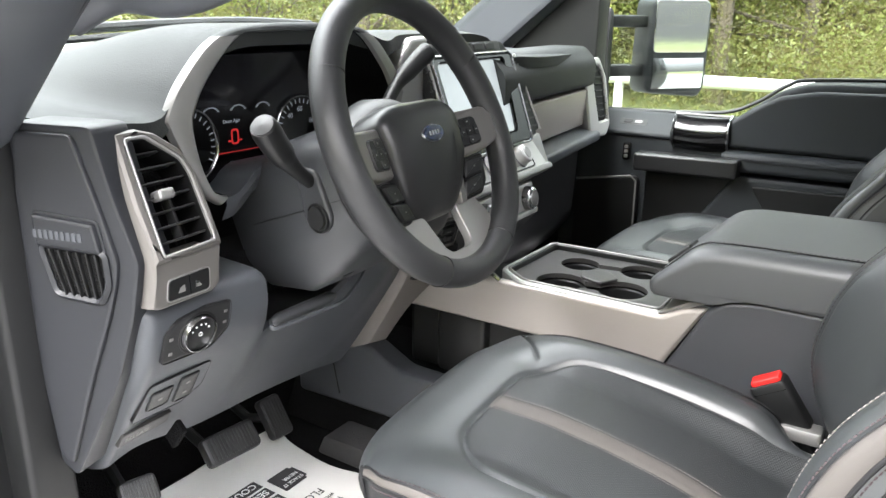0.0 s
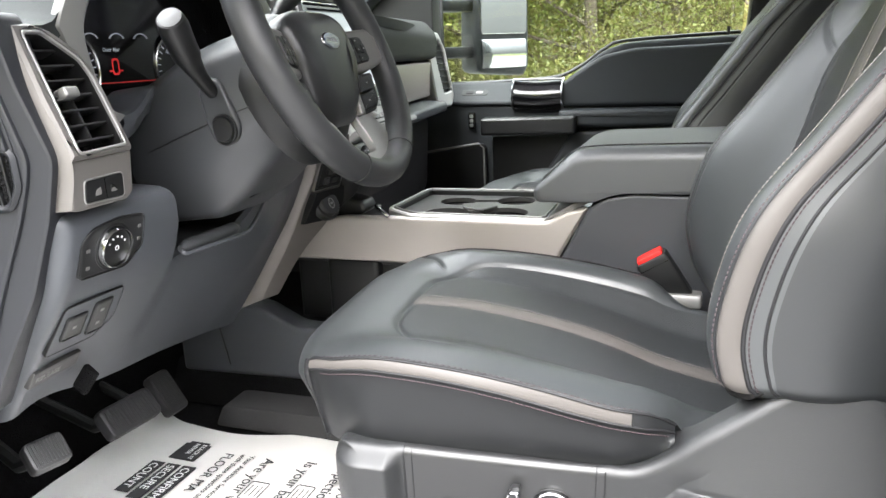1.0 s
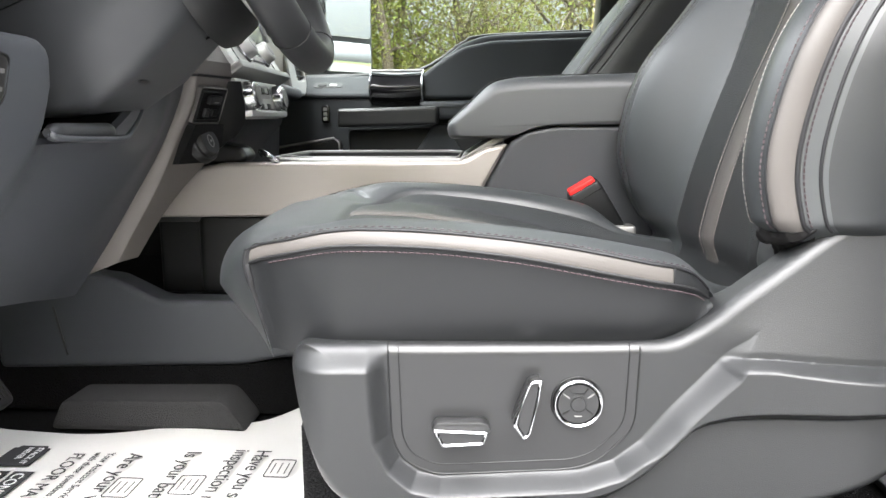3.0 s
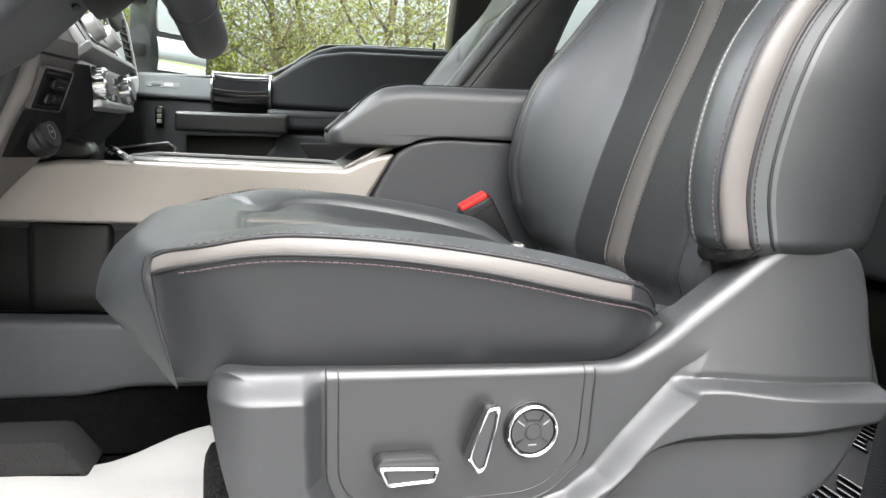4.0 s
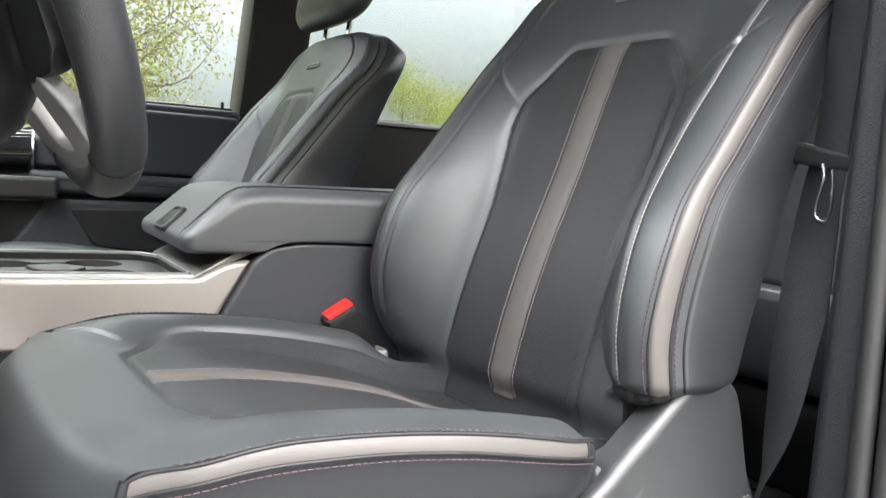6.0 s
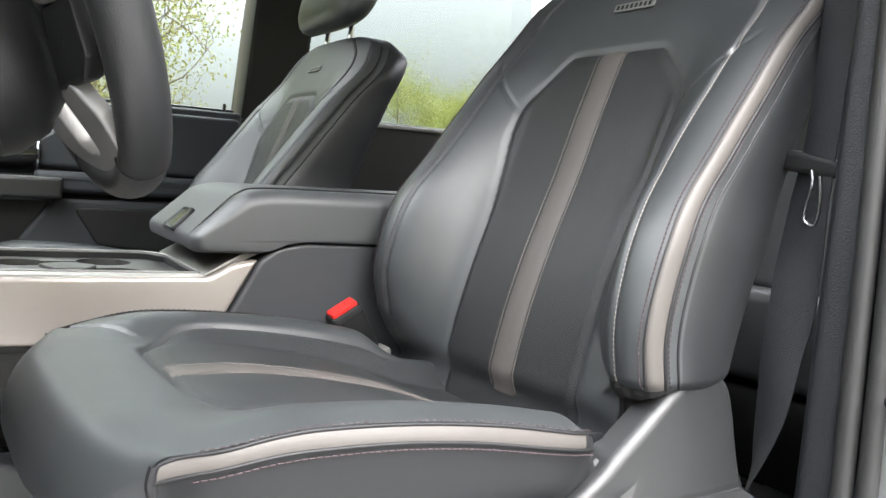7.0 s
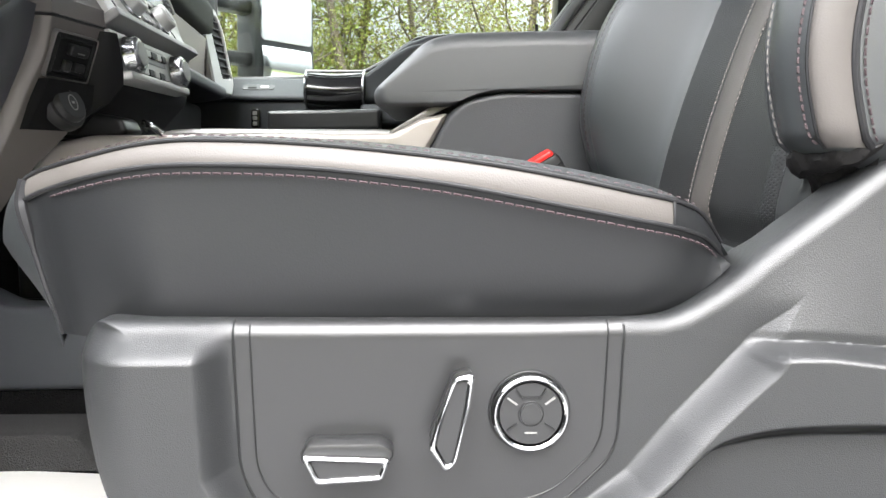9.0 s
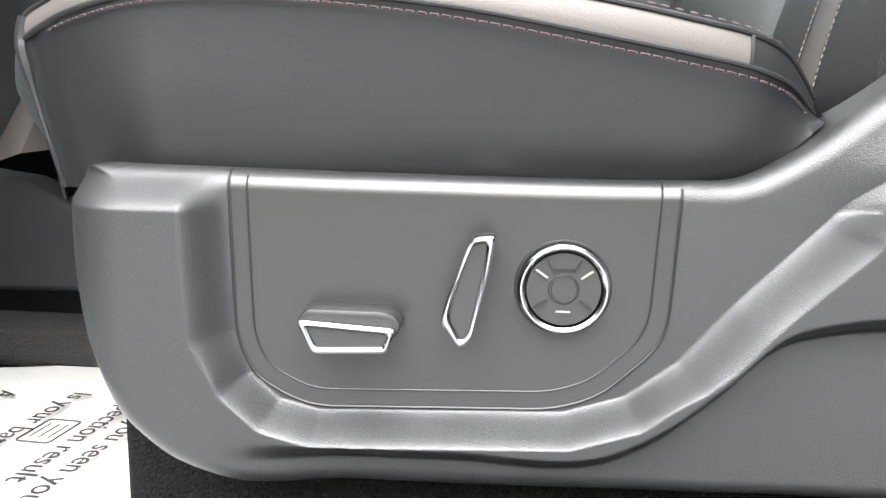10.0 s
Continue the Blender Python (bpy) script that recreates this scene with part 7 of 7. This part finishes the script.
# black pod with the drive dial below the switches
pl = np.array([(0.2155, 0.4525, 0.4055), (0.2150, 0.4645, 0.380), (0.2175, 0.4800, 0.3535)])
pm = np.array([(0.250, 0.4465, 0.4055), (0.250, 0.4520, 0.380), (0.250, 0.4650, 0.3535)])
pr = np.array([(0.2860, 0.4400, 0.4055), (0.283, 0.4420, 0.380), (0.272, 0.4580, 0.3535)])
rows = np.array([pl + (0, 0.03, 0), pl, pm, pr, pr + (0.02, 0.06, 0)])
Shape().grid(rows).make("dial_pod", BLACK, stack, "black pod round the drive dial")
cl = np.array([(0.2835, 0.4230, 0.4640), (0.2855, 0.4360, 0.4300), (0.2870, 0.4395, 0.4055), (0.281, 0.4440, 0.380), (0.268, 0.4600, 0.357)])
cr = np.array([(0.2960, 0.4160, 0.4640), (0.3050, 0.4145, 0.4300), (0.3060, 0.4155, 0.4080), (0.2980, 0.4300, 0.386), (0.274, 0.4620, 0.359)])
Shape().grid(np.array([cl + (-0.002, 0.006, 0), cl, (cl + cr) / 2 + (-0.001, -0.002, 0), cr, cr + (0.012, 0.05, 0.004)])).make("pod_shoulder", BLACK, stack, "black shoulder between switches and dials")
DD = axes((0.2490, 0.4530, 0.3815), (0.95, -0.30, -0.08), (0.02, 0.30, 0.954), (-0.28, -0.92, 0.29))
Shape().lathe([(0.001, 0.0080), (0.0170, 0.0078), (0.0195, 0.0055), (0.0205, 0.0010), (0.0240, 0.0000), (0.0258, -0.0040), (0.0265, -0.0120)], DD, 44).make("drive_dial", DARK, stack, "black round drive mode dial")
Shape().hoop(circle(0.0058, 30, 0.001, 0, 0.0088), circle(0.0048, 30, 0.001, 0, 0.0078), 0.007, 0.0085, DD, 0.0003, 30).make("dial_mark", SATIN, stack)
Shape().prism(rect(0.0040, 0.0026, 0.001, 0.0), 0.0075, 0.0084, DD).make("dial_mark", SATIN, stack)
Shape().prism(rect(0.0030, 0.0022, 0.001, 0.0140), 0.0072, 0.0084, DD).make("dial_mark", SATIN, stack)

# passenger side of the dash
pd = thing("passenger_dash", "grey passenger dash with a taupe trim strip and glove box", "dashboard")
xs = np.linspace(0.50, 1.085, 24)
off = 0.012 + (xs - 0.50) / 0.62 * 0.075


def run(prof, name, mat, label=""):
    p = np.array([[(x, y + o, z) for y, z in prof] for x, o in zip(xs, off)])
    Shape().grid(p, wrap=True, cap=True).make(name, mat, pd, label)


run(rpoly([(0.50, 0.690), (0.468, 0.655), (0.470, 0.600), (0.490, 0.592), (0.60, 0.592), (0.60, 0.690)], 0.015), "upper_pad", DASHTOP, "soft grey dash pad")
run(rpoly([(0.482, 0.588), (0.486, 0.500), (0.56, 0.500), (0.56, 0.588)], 0.006), "trim_strip", TAUPE, "brushed taupe trim strip")
run(rpoly([(0.492, 0.494), (0.445, 0.484), (0.445, 0.462), (0.50, 0.452), (0.58, 0.452), (0.58, 0.494)], 0.008), "ledge", DASH, "slate ledge")
run(rpoly([(0.500, 0.448), (0.510, 0.26), (0.57, 0.18), (0.70, 0.18), (0.70, 0.448)], 0.02), "glove_box", DARK, "black glove box")
PV = axes((1.120, 0.556, 0.565), (0.98, -0.18, 0), (0, 0.20, 0.98), (-0.18, -0.97, 0.2))
po = rpoly([(-0.052, 0.098), (0.02, 0.098), (0.040, 0.05), (0.034, -0.07), (0.012, -0.098), (-0.064, -0.098)], 0.008)
pi_ = rpoly([(-0.020, 0.078), (0.014, 0.078), (0.028, 0.045), (0.024, -0.058), (-0.016, -0.062)], 0.005)
Shape().hoop(po, pi_, -0.05, 0.008, PV, 0.004, 80).make("vent_surround", STACKSILVER, pd, "satin silver vent surround")
pv = Shape().prism(pi_, -0.04, 0.000, PV).make("side_vent", DARK, pd, "black slatted vent")
for k in range(8):
    Shape().prism(rect(0.042, 0.0026, 0.004, -0.050 + 0.0165 * k), -0.002, 0.0075, PV, 0.001).make("slat", PANEL, pv)

# ---------------------------------------------------------------- passenger door
door = thing("passenger_door", "closed slate grey passenger door with armrest and gloss black trim", "car door")
outline = rpoly([(0.68, 0.05), (0.68, 0.470), (0.40, 0.470), (0.262, 0.472), (0.245, 0.520), (0.195, 0.560), (0.140, 0.600), (0.085, 0.618), (0.03, 0.622), (-0.195, 0.628), (-0.195, 0.05)], 0.014, 4)
Shape().prism(outline, 1.195, 1.30, YZ, 0.012, 4).make("door_panel", DOORTRIM, door, "slate grey door trim")
Shape().prism(rpoly([(0.245, 0.520), (0.185, 0.562), (0.135, 0.590), (0.06, 0.604), (-0.185, 0.610), (-0.185, 0.462), (0.245, 0.462)], 0.012), 1.175, 1.20, YZ, 0.010, 4).make("upper_insert", DOORTRIM, door, "dark padded insert")
Shape().prism(rpoly([(0.245, 0.455), (-0.19, 0.462), (-0.19, 0.415), (0.20, 0.410), (0.245, 0.43)], 0.010), 1.140, 1.20, YZ, 0.012, 4).make("door_armrest", DOORTRIM, door, "padded door armrest")
Shape().tube(np.array([(1.1385, y, 0.440) for y in np.linspace(0.22, -0.18, 12)]), 0.0010, 6).make("armrest_seam", DARK, door)
Shape().prism(rpoly([(0.447, 0.437), (0.196, 0.443), (0.196, 0.398), (0.447, 0.392)], 0.008), 1.108, 1.16, YZ, 0.008, 4).make("pull_handle", PANEL, door, "satin grey pull handle")
Shape().prism(rpoly([(0.43, 0.386), (0.20, 0.392), (0.20, 0.25), (0.43, 0.25)], 0.01), 1.165, 1.2, YZ, 0.006).make("pull_recess", DARK, door)
Shape().prism(rpoly([(0.21, 0.400), (-0.19, 0.405), (-0.19, 0.30), (0.0, 0.27), (0.30, 0.22), (0.31, 0.25)], 0.012), 1.155, 1.2, YZ, 0.010).make("lower_panel", DOORTRIM, door)
Shape().prism(rpoly([(0.17, 0.380), (-0.17, 0.388), (-0.17, 0.31), (0.02, 0.29), (0.12, 0.30)], 0.012), 1.150, 1.158, YZ, 0.003).make("door_pocket", DARK, door)
rows = []
for y in np.linspace(0.372, 0.240, 14):
    t = np.linspace(0, 1, 12)
    rows.append(np.stack([1.195 - 0.030 * np.sin(t * math.pi)**0.7, np.full(12, y), 0.447 + 0.085 * t - 0.004 * np.sin((y - 0.24) / 0.132 * math.pi)], 1))
Shape().grid(np.array(rows)).make("gloss_trim", GLOSS, door, "gloss black curved trim")
for y in (0.372, 0.240):
    t = np.linspace(0, 1, 12)
    Shape().tube(np.stack([1.194 - 0.031 * np.sin(t * math.pi)**0.7, np.full(12, y), 0.445 + 0.089 * t], 1), 0.0035, 8).make("chrome_strip", CHROME, door, "thin chrome strip")
Shape().tube(np.array([(1.188, y, 0.5325 + 0.0 * y) for y in (0.372, 0.30, 0.240)]), 0.0035, 8).make("inner_handle", SATIN, door, "silver inner door handle")
Shape().prism(rpoly([(0.625, 0.335), (0.462, 0.362), (0.452, 0.352), (0.452, 0.16), (0.625, 0.16)], 0.01), 1.172, 1.2, YZ, 0.005).make("speaker_pocket", DARK, door, "black lower pocket")
Shape().tube(np.array([(1.171, 0.62, 0.340), (1.171, 0.47, 0.3645), (1.171, 0.455, 0.352), (1.171, 0.453, 0.18)]), 0.0028, 8).make("pocket_edge", SATIN, door, "silver pocket edge")
sw = Shape().prism(rpoly(rect(0.020, 0.045, 0.492, 0.425), 0.006), 1.184, 1.198, YZ, 0.003).make("seat_switch", GLOSS, door, "small black switch")
for k in range(3):
    Shape().prism(rpoly(rect(0.010, 0.009, 0.492, 0.413 + 0.012 * k), 0.002), 1.181, 1.19, YZ, 0.001).make("button", SATIN, sw)
Shape().prism(rpoly([(1.30, 0.523), (1.258, 0.525), (1.246, 0.521), (1.186, 0.476), (1.186, 0.466), (1.30, 0.466)], 0.005, 4), 0.236, 0.68, XZ, 0.006).make("door_belt", DOORTRIM, door, "sloping slate top of the door trim")
BT = axes((1.216, 0.490, 0.4985), (0, 1, 0), (0.80, 0, 0.60), (-0.60, 0, 0.80))
lk = Shape().prism(rpoly(rect(0.075, 0.022), 0.009), -0.004, 0.0012, BT, 0.0006).make("lock_switch", PANEL, door, "oval lock switch plate")
Shape().prism(rpoly(rect(0.022, 0.012, 0.014, 0), 0.004), 0.0, 0.0030, BT, 0.001).make("rocker", DARK, lk)
Shape().prism(rpoly(rect(0.020, 0.010, -0.014, 0), 0.004), 0.0, 0.0026, BT, 0.001).make("rocker", SATIN, lk)
Shape().tube([(1.236, -0.160, 0.62), (1.236, -0.160, 0.648)], 0.004, 10).make("lock_pin", DARK, door, "small black lock pin")
Shape().tube(spline([(1.262, 0.60, 0.522), (1.262, 0.40, 0.527), (1.262, 0.27, 0.536), (1.262, 0.20, 0.566), (1.262, 0.14, 0.607), (1.262, 0.08, 0.624), (1.262, -0.19, 0.634)], 60), 0.0045, 8).make("belt_seal", PANEL, door, "thin grey window ledge seal")
ob = Shape().prism([(0.60, 0.50), (0.60, 0.88), (0.30, 1.12), (-0.22, 1.15), (-0.19, 0.60), (0.2, 0.50)], 1.278, 1.282, YZ).make("window_pane", TINTED, door, "clear side window")
ob.visible_shadow = False
s = Shape()
s.tube(spline([(1.28, 0.60, 0.52), (1.28, 0.60, 0.87), (1.28, 0.33, 1.10), (1.28, -0.20, 1.14)], 40), 0.014, 8)
s.make("window_channel", SEAL, door, "black window channel")
rdoor = thing("rear_door", "dark rear passenger door with a window", "car door")
Shape().prism(rpoly([(-0.36, 0.05), (-0.36, 0.650), (-1.18, 0.670), (-1.18, 0.05)], 0.014), 1.21, 1.30, YZ, 0.012, 3).make("door_panel", DARK, rdoor)
Shape().prism(rpoly([(-0.40, 0.645), (-1.15, 0.665), (-1.15, 0.655), (-0.40, 0.632)], 0.003), 1.20, 1.214, YZ, 0.003).make("window_ledge", SATIN, rdoor)
ob = Shape().prism([(-0.38, 0.64), (-0.40, 1.15), (-1.10, 1.12), (-1.16, 0.66)], 1.278, 1.282, YZ).make("window_pane", PRIVACY, rdoor, "tinted rear side window")
ob.visible_shadow = False
ob = Shape().prism([(-0.40, 0), (1.26, 0), (1.16, 0.62), (-0.32, 0.62)], 0, 0.005, axes((0, 1.03, 0.69), (1, 0, 0), (0, -0.79, 0.61)))
ob = tagged(ob.make("window_front", GLASS, None, "clear windscreen"), category="window", kind="structure")
ob.visible_shadow = False
# wiper and cowl beyond the windscreen
wp = thing("windscreen_wiper", "black wiper arm resting below the windscreen", "wiper")
Shape().tube(spline([(-0.20, 1.03, 0.712), (0.10, 1.05, 0.733), (0.40, 1.06, 0.742), (0.62, 1.06, 0.735)], 20), 0.009, 8).make("arm", DARK, wp)
Shape().tube(spline([(-0.22, 1.02, 0.700), (0.12, 1.04, 0.718), (0.40, 1.05, 0.728)], 20), 0.006, 8).make("blade", RUBBER, wp)
slab("cowl", DARK, "black slatted cowl below the windscreen", [((0.43, 1.12, 0.66), (1.6, 0.22, 0.03))] + [((0.43, 1.04 + 0.03 * k, 0.678), (1.5, 0.008, 0.012)) for k in range(6)], category="cowl", r=0.003)
slab("bonnet", SILVER, "silver painted bonnet", [((0.43, 1.85, 0.60), (1.62, 1.30, 0.10))], category="bonnet", r=0.03)

# towing mirror outside
mir = thing("door_mirror", "large black towing mirror with two panes", "mirror", pose(1.60, 0.505, 0.678, -1, 0, -38))
Shape().prism(rpoly([(-0.105, -0.135), (0.085, -0.150), (0.105, -0.120), (0.108, 0.115), (0.080, 0.145), (-0.095, 0.140)], 0.03, 6), 0.0, 0.10, XZ, 0.014, 4).make("housing", SHROUD, mir)
gx_, gz_ = np.meshgrid(np.linspace(-0.088, 0.088, 14), np.linspace(-0.122, -0.034, 10))
sag = 0.016 * (1 - (gx_ / 0.088)**2 * 0.5 - ((gz_ + 0.078) / 0.044)**2 * 0.5)
Shape().grid(np.stack([gx_, -0.001 - sag * 0.6, gz_], 2)).make("wide_pane", MIRROR, mir, "bulged wide-angle mirror glass")
for lo, hi in ((-0.018, 0.130),):
    pane = rpoly([(-0.090, lo), (0.090, lo), (0.094, hi - 0.01), (0.080, hi), (-0.088, hi)], 0.012)
    Shape().prism(pane, -0.004, 0.003, XZ, 0.001).make("pane", MIRROR, mir, "mirror glass")
for z in (0.07, -0.07):
    Shape().box((-0.165, 0.05, z), (0.16, 0.05, 0.035), 0.008).make("arm", DARK, mir)
Shape().box((-0.26, 0.03, 0.0), (0.06, 0.10, 0.22), 0.02).make("mount", DARK, mir)

# ---------------------------------------------------------------- outdoors
GRASS = material("rough_grass", (0.10, 0.115, 0.035), 0.9, bump=1.0, scale=9, vary=0.55, stain=1.2, dist=0.05)
BARK = material("grey_bark", (0.13, 0.105, 0.08), 0.9, bump=1.0, scale=30, vary=0.3, stain=4, dist=0.02)


def leafy(name, base):
    m = material(name, base, 0.6, vary=0.35, stain=0.9)
    nt = m.node_tree
    b = nt.nodes["Principled BSDF"]
    geo = nt.nodes.new("ShaderNodeNewGeometry")
    hs = nt.nodes.new("ShaderNodeHueSaturation")
    mr = nt.nodes.new("ShaderNodeMapRange")
    mr.inputs[3].default_value, mr.inputs[4].default_value = 0.66, 1.22
    nt.links.new(geo.outputs["Random Per Island"], mr.inputs[0])
    nt.links.new(mr.outputs[0], hs.inputs["Value"])
    mh = nt.nodes.new("ShaderNodeMapRange")
    mh.inputs[3].default_value, mh.inputs[4].default_value = 0.445, 0.525
    nt.links.new(geo.outputs["Random Per Island"], mh.inputs[0])
    nt.links.new(mh.outputs[0], hs.inputs["Hue"])
    old = b.inputs["Base Color"].links[0].from_socket
    nt.links.new(old, hs.inputs["Color"])
    nt.links.new(hs.outputs[0], b.inputs["Base Color"])
    tl = nt.nodes.new("ShaderNodeBsdfTranslucent")
    nt.links.new(hs.outputs[0], tl.inputs[0])
    mx = nt.nodes.new("ShaderNodeMixShader")
    mx.inputs[0].default_value = 0.5
    nt.links.new(b.outputs[0], mx.inputs[1])
    nt.links.new(tl.outputs[0], mx.inputs[2])
    nt.links.new(mx.outputs[0], nt.nodes["Material Output"].inputs[0])
    return m


LEAF = leafy("spring_leaves", (0.24, 0.275, 0.066))
LEAF2 = leafy("olive_leaves", (0.205, 0.21, 0.066))
rng = np.random.default_rng(7)
g = np.linspace(-1, 1, 90)
gx, gy = np.meshgrid(np.sign(g) * np.abs(g)**3 * 900, np.sign(g) * np.abs(g)**3 * 900)
gz = -0.82 + 0.10 * np.sin(gx * 0.35) * np.cos(gy * 0.3) * (np.hypot(gx, gy) > 5)
Shape().grid(np.stack([gx, gy, gz], 2)).make("ground", GRASS, None, "rough green and brown grass verge")
tagged(bpy.data.objects["ground"], category="ground", kind="structure")

slab("pavement", material("worn_concrete", (0.19, 0.19, 0.187), 0.85, bump=0.6, scale=60, vary=0.2, stain=1.5, dist=0.004), "worn grey concrete yard under the truck", [((-3.0, 0.0, -0.85), (18.0, 40.0, 0.30))], category="pavement", r=0.02)


def leaves(centres, n, spread, size, seed):
    """Many small leaf blades in clumps round the given centres."""
    r = np.random.default_rng(seed)
    c = np.array(centres)
    i = r.integers(0, len(c), n)
    p = c[i] + r.normal(0, spread, (n, 3)) * np.array([1, 1, 0.8])
    a = r.normal(0, 1, (n, 3))
    a /= np.linalg.norm(a, axis=1, keepdims=True)
    b = np.cross(a, r.normal(0, 1, (n, 3)))
    b /= np.linalg.norm(b, axis=1, keepdims=True)
    s = size * r.uniform(0.6, 1.4, (n, 1))
    v = np.stack([p - a * s, p + b * s * 0.45, p + a * s, p - b * s * 0.45], 1).reshape(-1, 3)
    f = np.arange(n * 4).reshape(-1, 4)
    return v, f.tolist()


def tree(seed, height, leaf_n, mat, label, lean=0.0, spread=0.34):
    r = np.random.default_rng(seed)
    ob = thing("tree", label, "tree")
    s = Shape()
    trunk = spline([(0, 0, -0.9), (lean * 0.3, 0.1 * r.normal(), height * 0.25), (lean * 0.7, 0.25 * r.normal(), height * 0.55), (lean, 0.3 * r.normal(), height * 0.92)], 22)
    rad = np.linspace(0.16, 0.02, 22) * height / 8
    s.tube(trunk, rad, 9)
    tips = []
    for k in range(20):
        t = r.uniform(0.22, 0.95)
        o = trunk[int(t * 21)]
        a = r.uniform(0, 2 * math.pi)
        ln = height * r.uniform(0.16, 0.36) * (1.15 - t * 0.6)
        e = o + np.array([math.cos(a) * ln, math.sin(a) * ln, ln * r.uniform(0.35, 0.9)])
        m = (o + e) / 2 + np.array([0, 0, -0.08 * ln]) + r.normal(0, 0.06 * ln, 3)
        lim = spline([o, m, e], 8)
        s.tube(lim, np.linspace(0.05, 0.012, 8) * height / 8 * (1.2 - t), 6)
        tips += [lim[4], lim[6], lim[7]]
        for _ in range(4):
            o2 = lim[r.integers(3, 8)]
            e2 = o2 + r.normal(0, 0.09 * height, 3) + np.array([0, 0, 0.04 * height])
            s.tube(spline([o2, (o2 + e2) / 2 + r.normal(0, 0.02 * height, 3), e2], 5), np.linspace(0.014, 0.005, 5) * height / 8, 5)
            tips += [e2, (o2 + e2) / 2]
    s.make("trunk", BARK, ob, "branching grey trunk")
    v, f = leaves(tips, int(leaf_n * 2.4), spread * 1.1, 0.043, seed + 50)
    Shape().add(v, f).make("crown", mat, ob, "loose spring foliage", smooth=False)
    return ob


base = [tree(11, 8.5, 7000, LEAF, "tall spring tree with thin yellow-green foliage", 0.6), tree(23, 7.0, 9000, LEAF, "broad leafy tree with fresh green foliage", -0.5, 0.4), tree(37, 7.5, 3200, LEAF2, "bare-branched tree with sparse brown-green leaves", 1.2, 0.3)]
spots = [(12.5, 6.0), (13.5, 8.5), (12.8, 11.0), (14.5, 3.6), (12.0, 13.5), (15.5, 5.2), (16.5, 7.5), (14.0, 15.5), (16.0, 10.5), (13.0, 18.0), (17.0, 13.5), (10.5, 17.5), (15.5, 2.2), (17.5, 0.6), (14.8, -1.0), (18.5, -2.4), (16.0, 20.0), (8.0, 22.0), (5.0, 25.0), (1.5, 26.0), (-2.0, 27.0), (20.0, 5.0), (20.5, 9.0), (20.0, 16.0), (19.0, 2.5), (21.0, -0.5)]
kind_of = [1, 0, 1, 0, 1, 1, 1, 0, 1, 1, 1, 1, 0, 2, 2, 2, 1, 1, 0, 1, 1, 1, 1, 1, 0, 2]
done = set()
for (x, y), k in zip(spots, kind_of):
    m = pose(x, y, -0.80, 0, 0, float(rng.uniform(0, 360)))
    sc = float(rng.uniform(0.85, 1.25))
    if k not in done:
        base[k].matrix_world = m
        done.add(k)
    else:
        t = copy_thing(base[k], m)
        t.scale = (sc, sc, sc)
# far trees seen past the rear window
for x, y, sc in ((24, -13.2, 0.80), (26.5, -15.2, 0.78), (30, -19, 0.86), (33, -22, 0.86), (29, -17.6, 0.76)):
    t = copy_thing(base[1], pose(x, y, -0.8, 0, 0, 40 * x))
    t.scale = (sc, sc, sc)
# unseen trees added behind the yard, on the driver's side, to block low sky
for k in range(11):
    t = copy_thing(base[1], pose(-11.5 - 1.5 * (k % 3), -16 + 3.1 * k, -0.8, 0, 0, 67 * k))
    t.scale = (0.95, 0.95, 0.95)
# undergrowth along the wood
c = []
for k in range(420):
    x = rng.uniform(10.5, 18) if k % 4 else rng.uniform(-4, 10)
    y = rng.uniform(-3, 22) if k % 4 else rng.uniform(19, 27)
    c.append((x, y, -0.7 + rng.uniform(0, 1.0) + 0.10 * max(0, x - 11)))
v, f = leaves(c, 130000, 0.55, 0.036, 3)
ob = Shape().add(v, f).make("undergrowth", LEAF2, None, "tangled green and olive undergrowth", smooth=False)
tagged(ob, category="bushes", kind="stuff")
# the wood's dense far edge
c = []
for k in range(700):
    x, y = rng.uniform(20, 30), rng.uniform(-1, 32)
    c.append((x, y, rng.uniform(-0.5, 1.6 + 2.6 * float(sstep(-1, 9, y)))))
v, f = leaves(c, 52000, 0.8, 0.11, 5)
ob = Shape().add(v, f).make("far_wood", LEAF2, None, "dense far edge of the green wood", smooth=False)
tagged(ob, category="bushes", kind="stuff")
# unseen bank of leaves, added to darken the low sky behind the camera
c = []
for k in range(420):
    c.append((rng.uniform(-17, -13), rng.uniform(-20, 22), rng.uniform(-0.6, 6.0)))
v, f = leaves(c, 40000, 0.8, 0.16, 9)
ob = Shape().add(v, f).make("sky_screen", LEAF2, None, "unseen bank of green leaves that blocks low sky", smooth=False)
tagged(ob, category="bushes", kind="stuff")
# white rail fence
fence = thing("rail_fence", "low white painted rail fence beyond the truck", "fence")
Shape().tube([(8.6, 14, 0.02), (8.6, 6, 0.03), (8.6, -2, 0.02)], 0.075, 12).make("rail", WHITE, fence)
for k in range(6):
    Shape().box((8.6, 1.2 + 2.1 * k, -0.42), (0.10, 0.10, 0.95), 0.02).make("post", WHITE, fence)
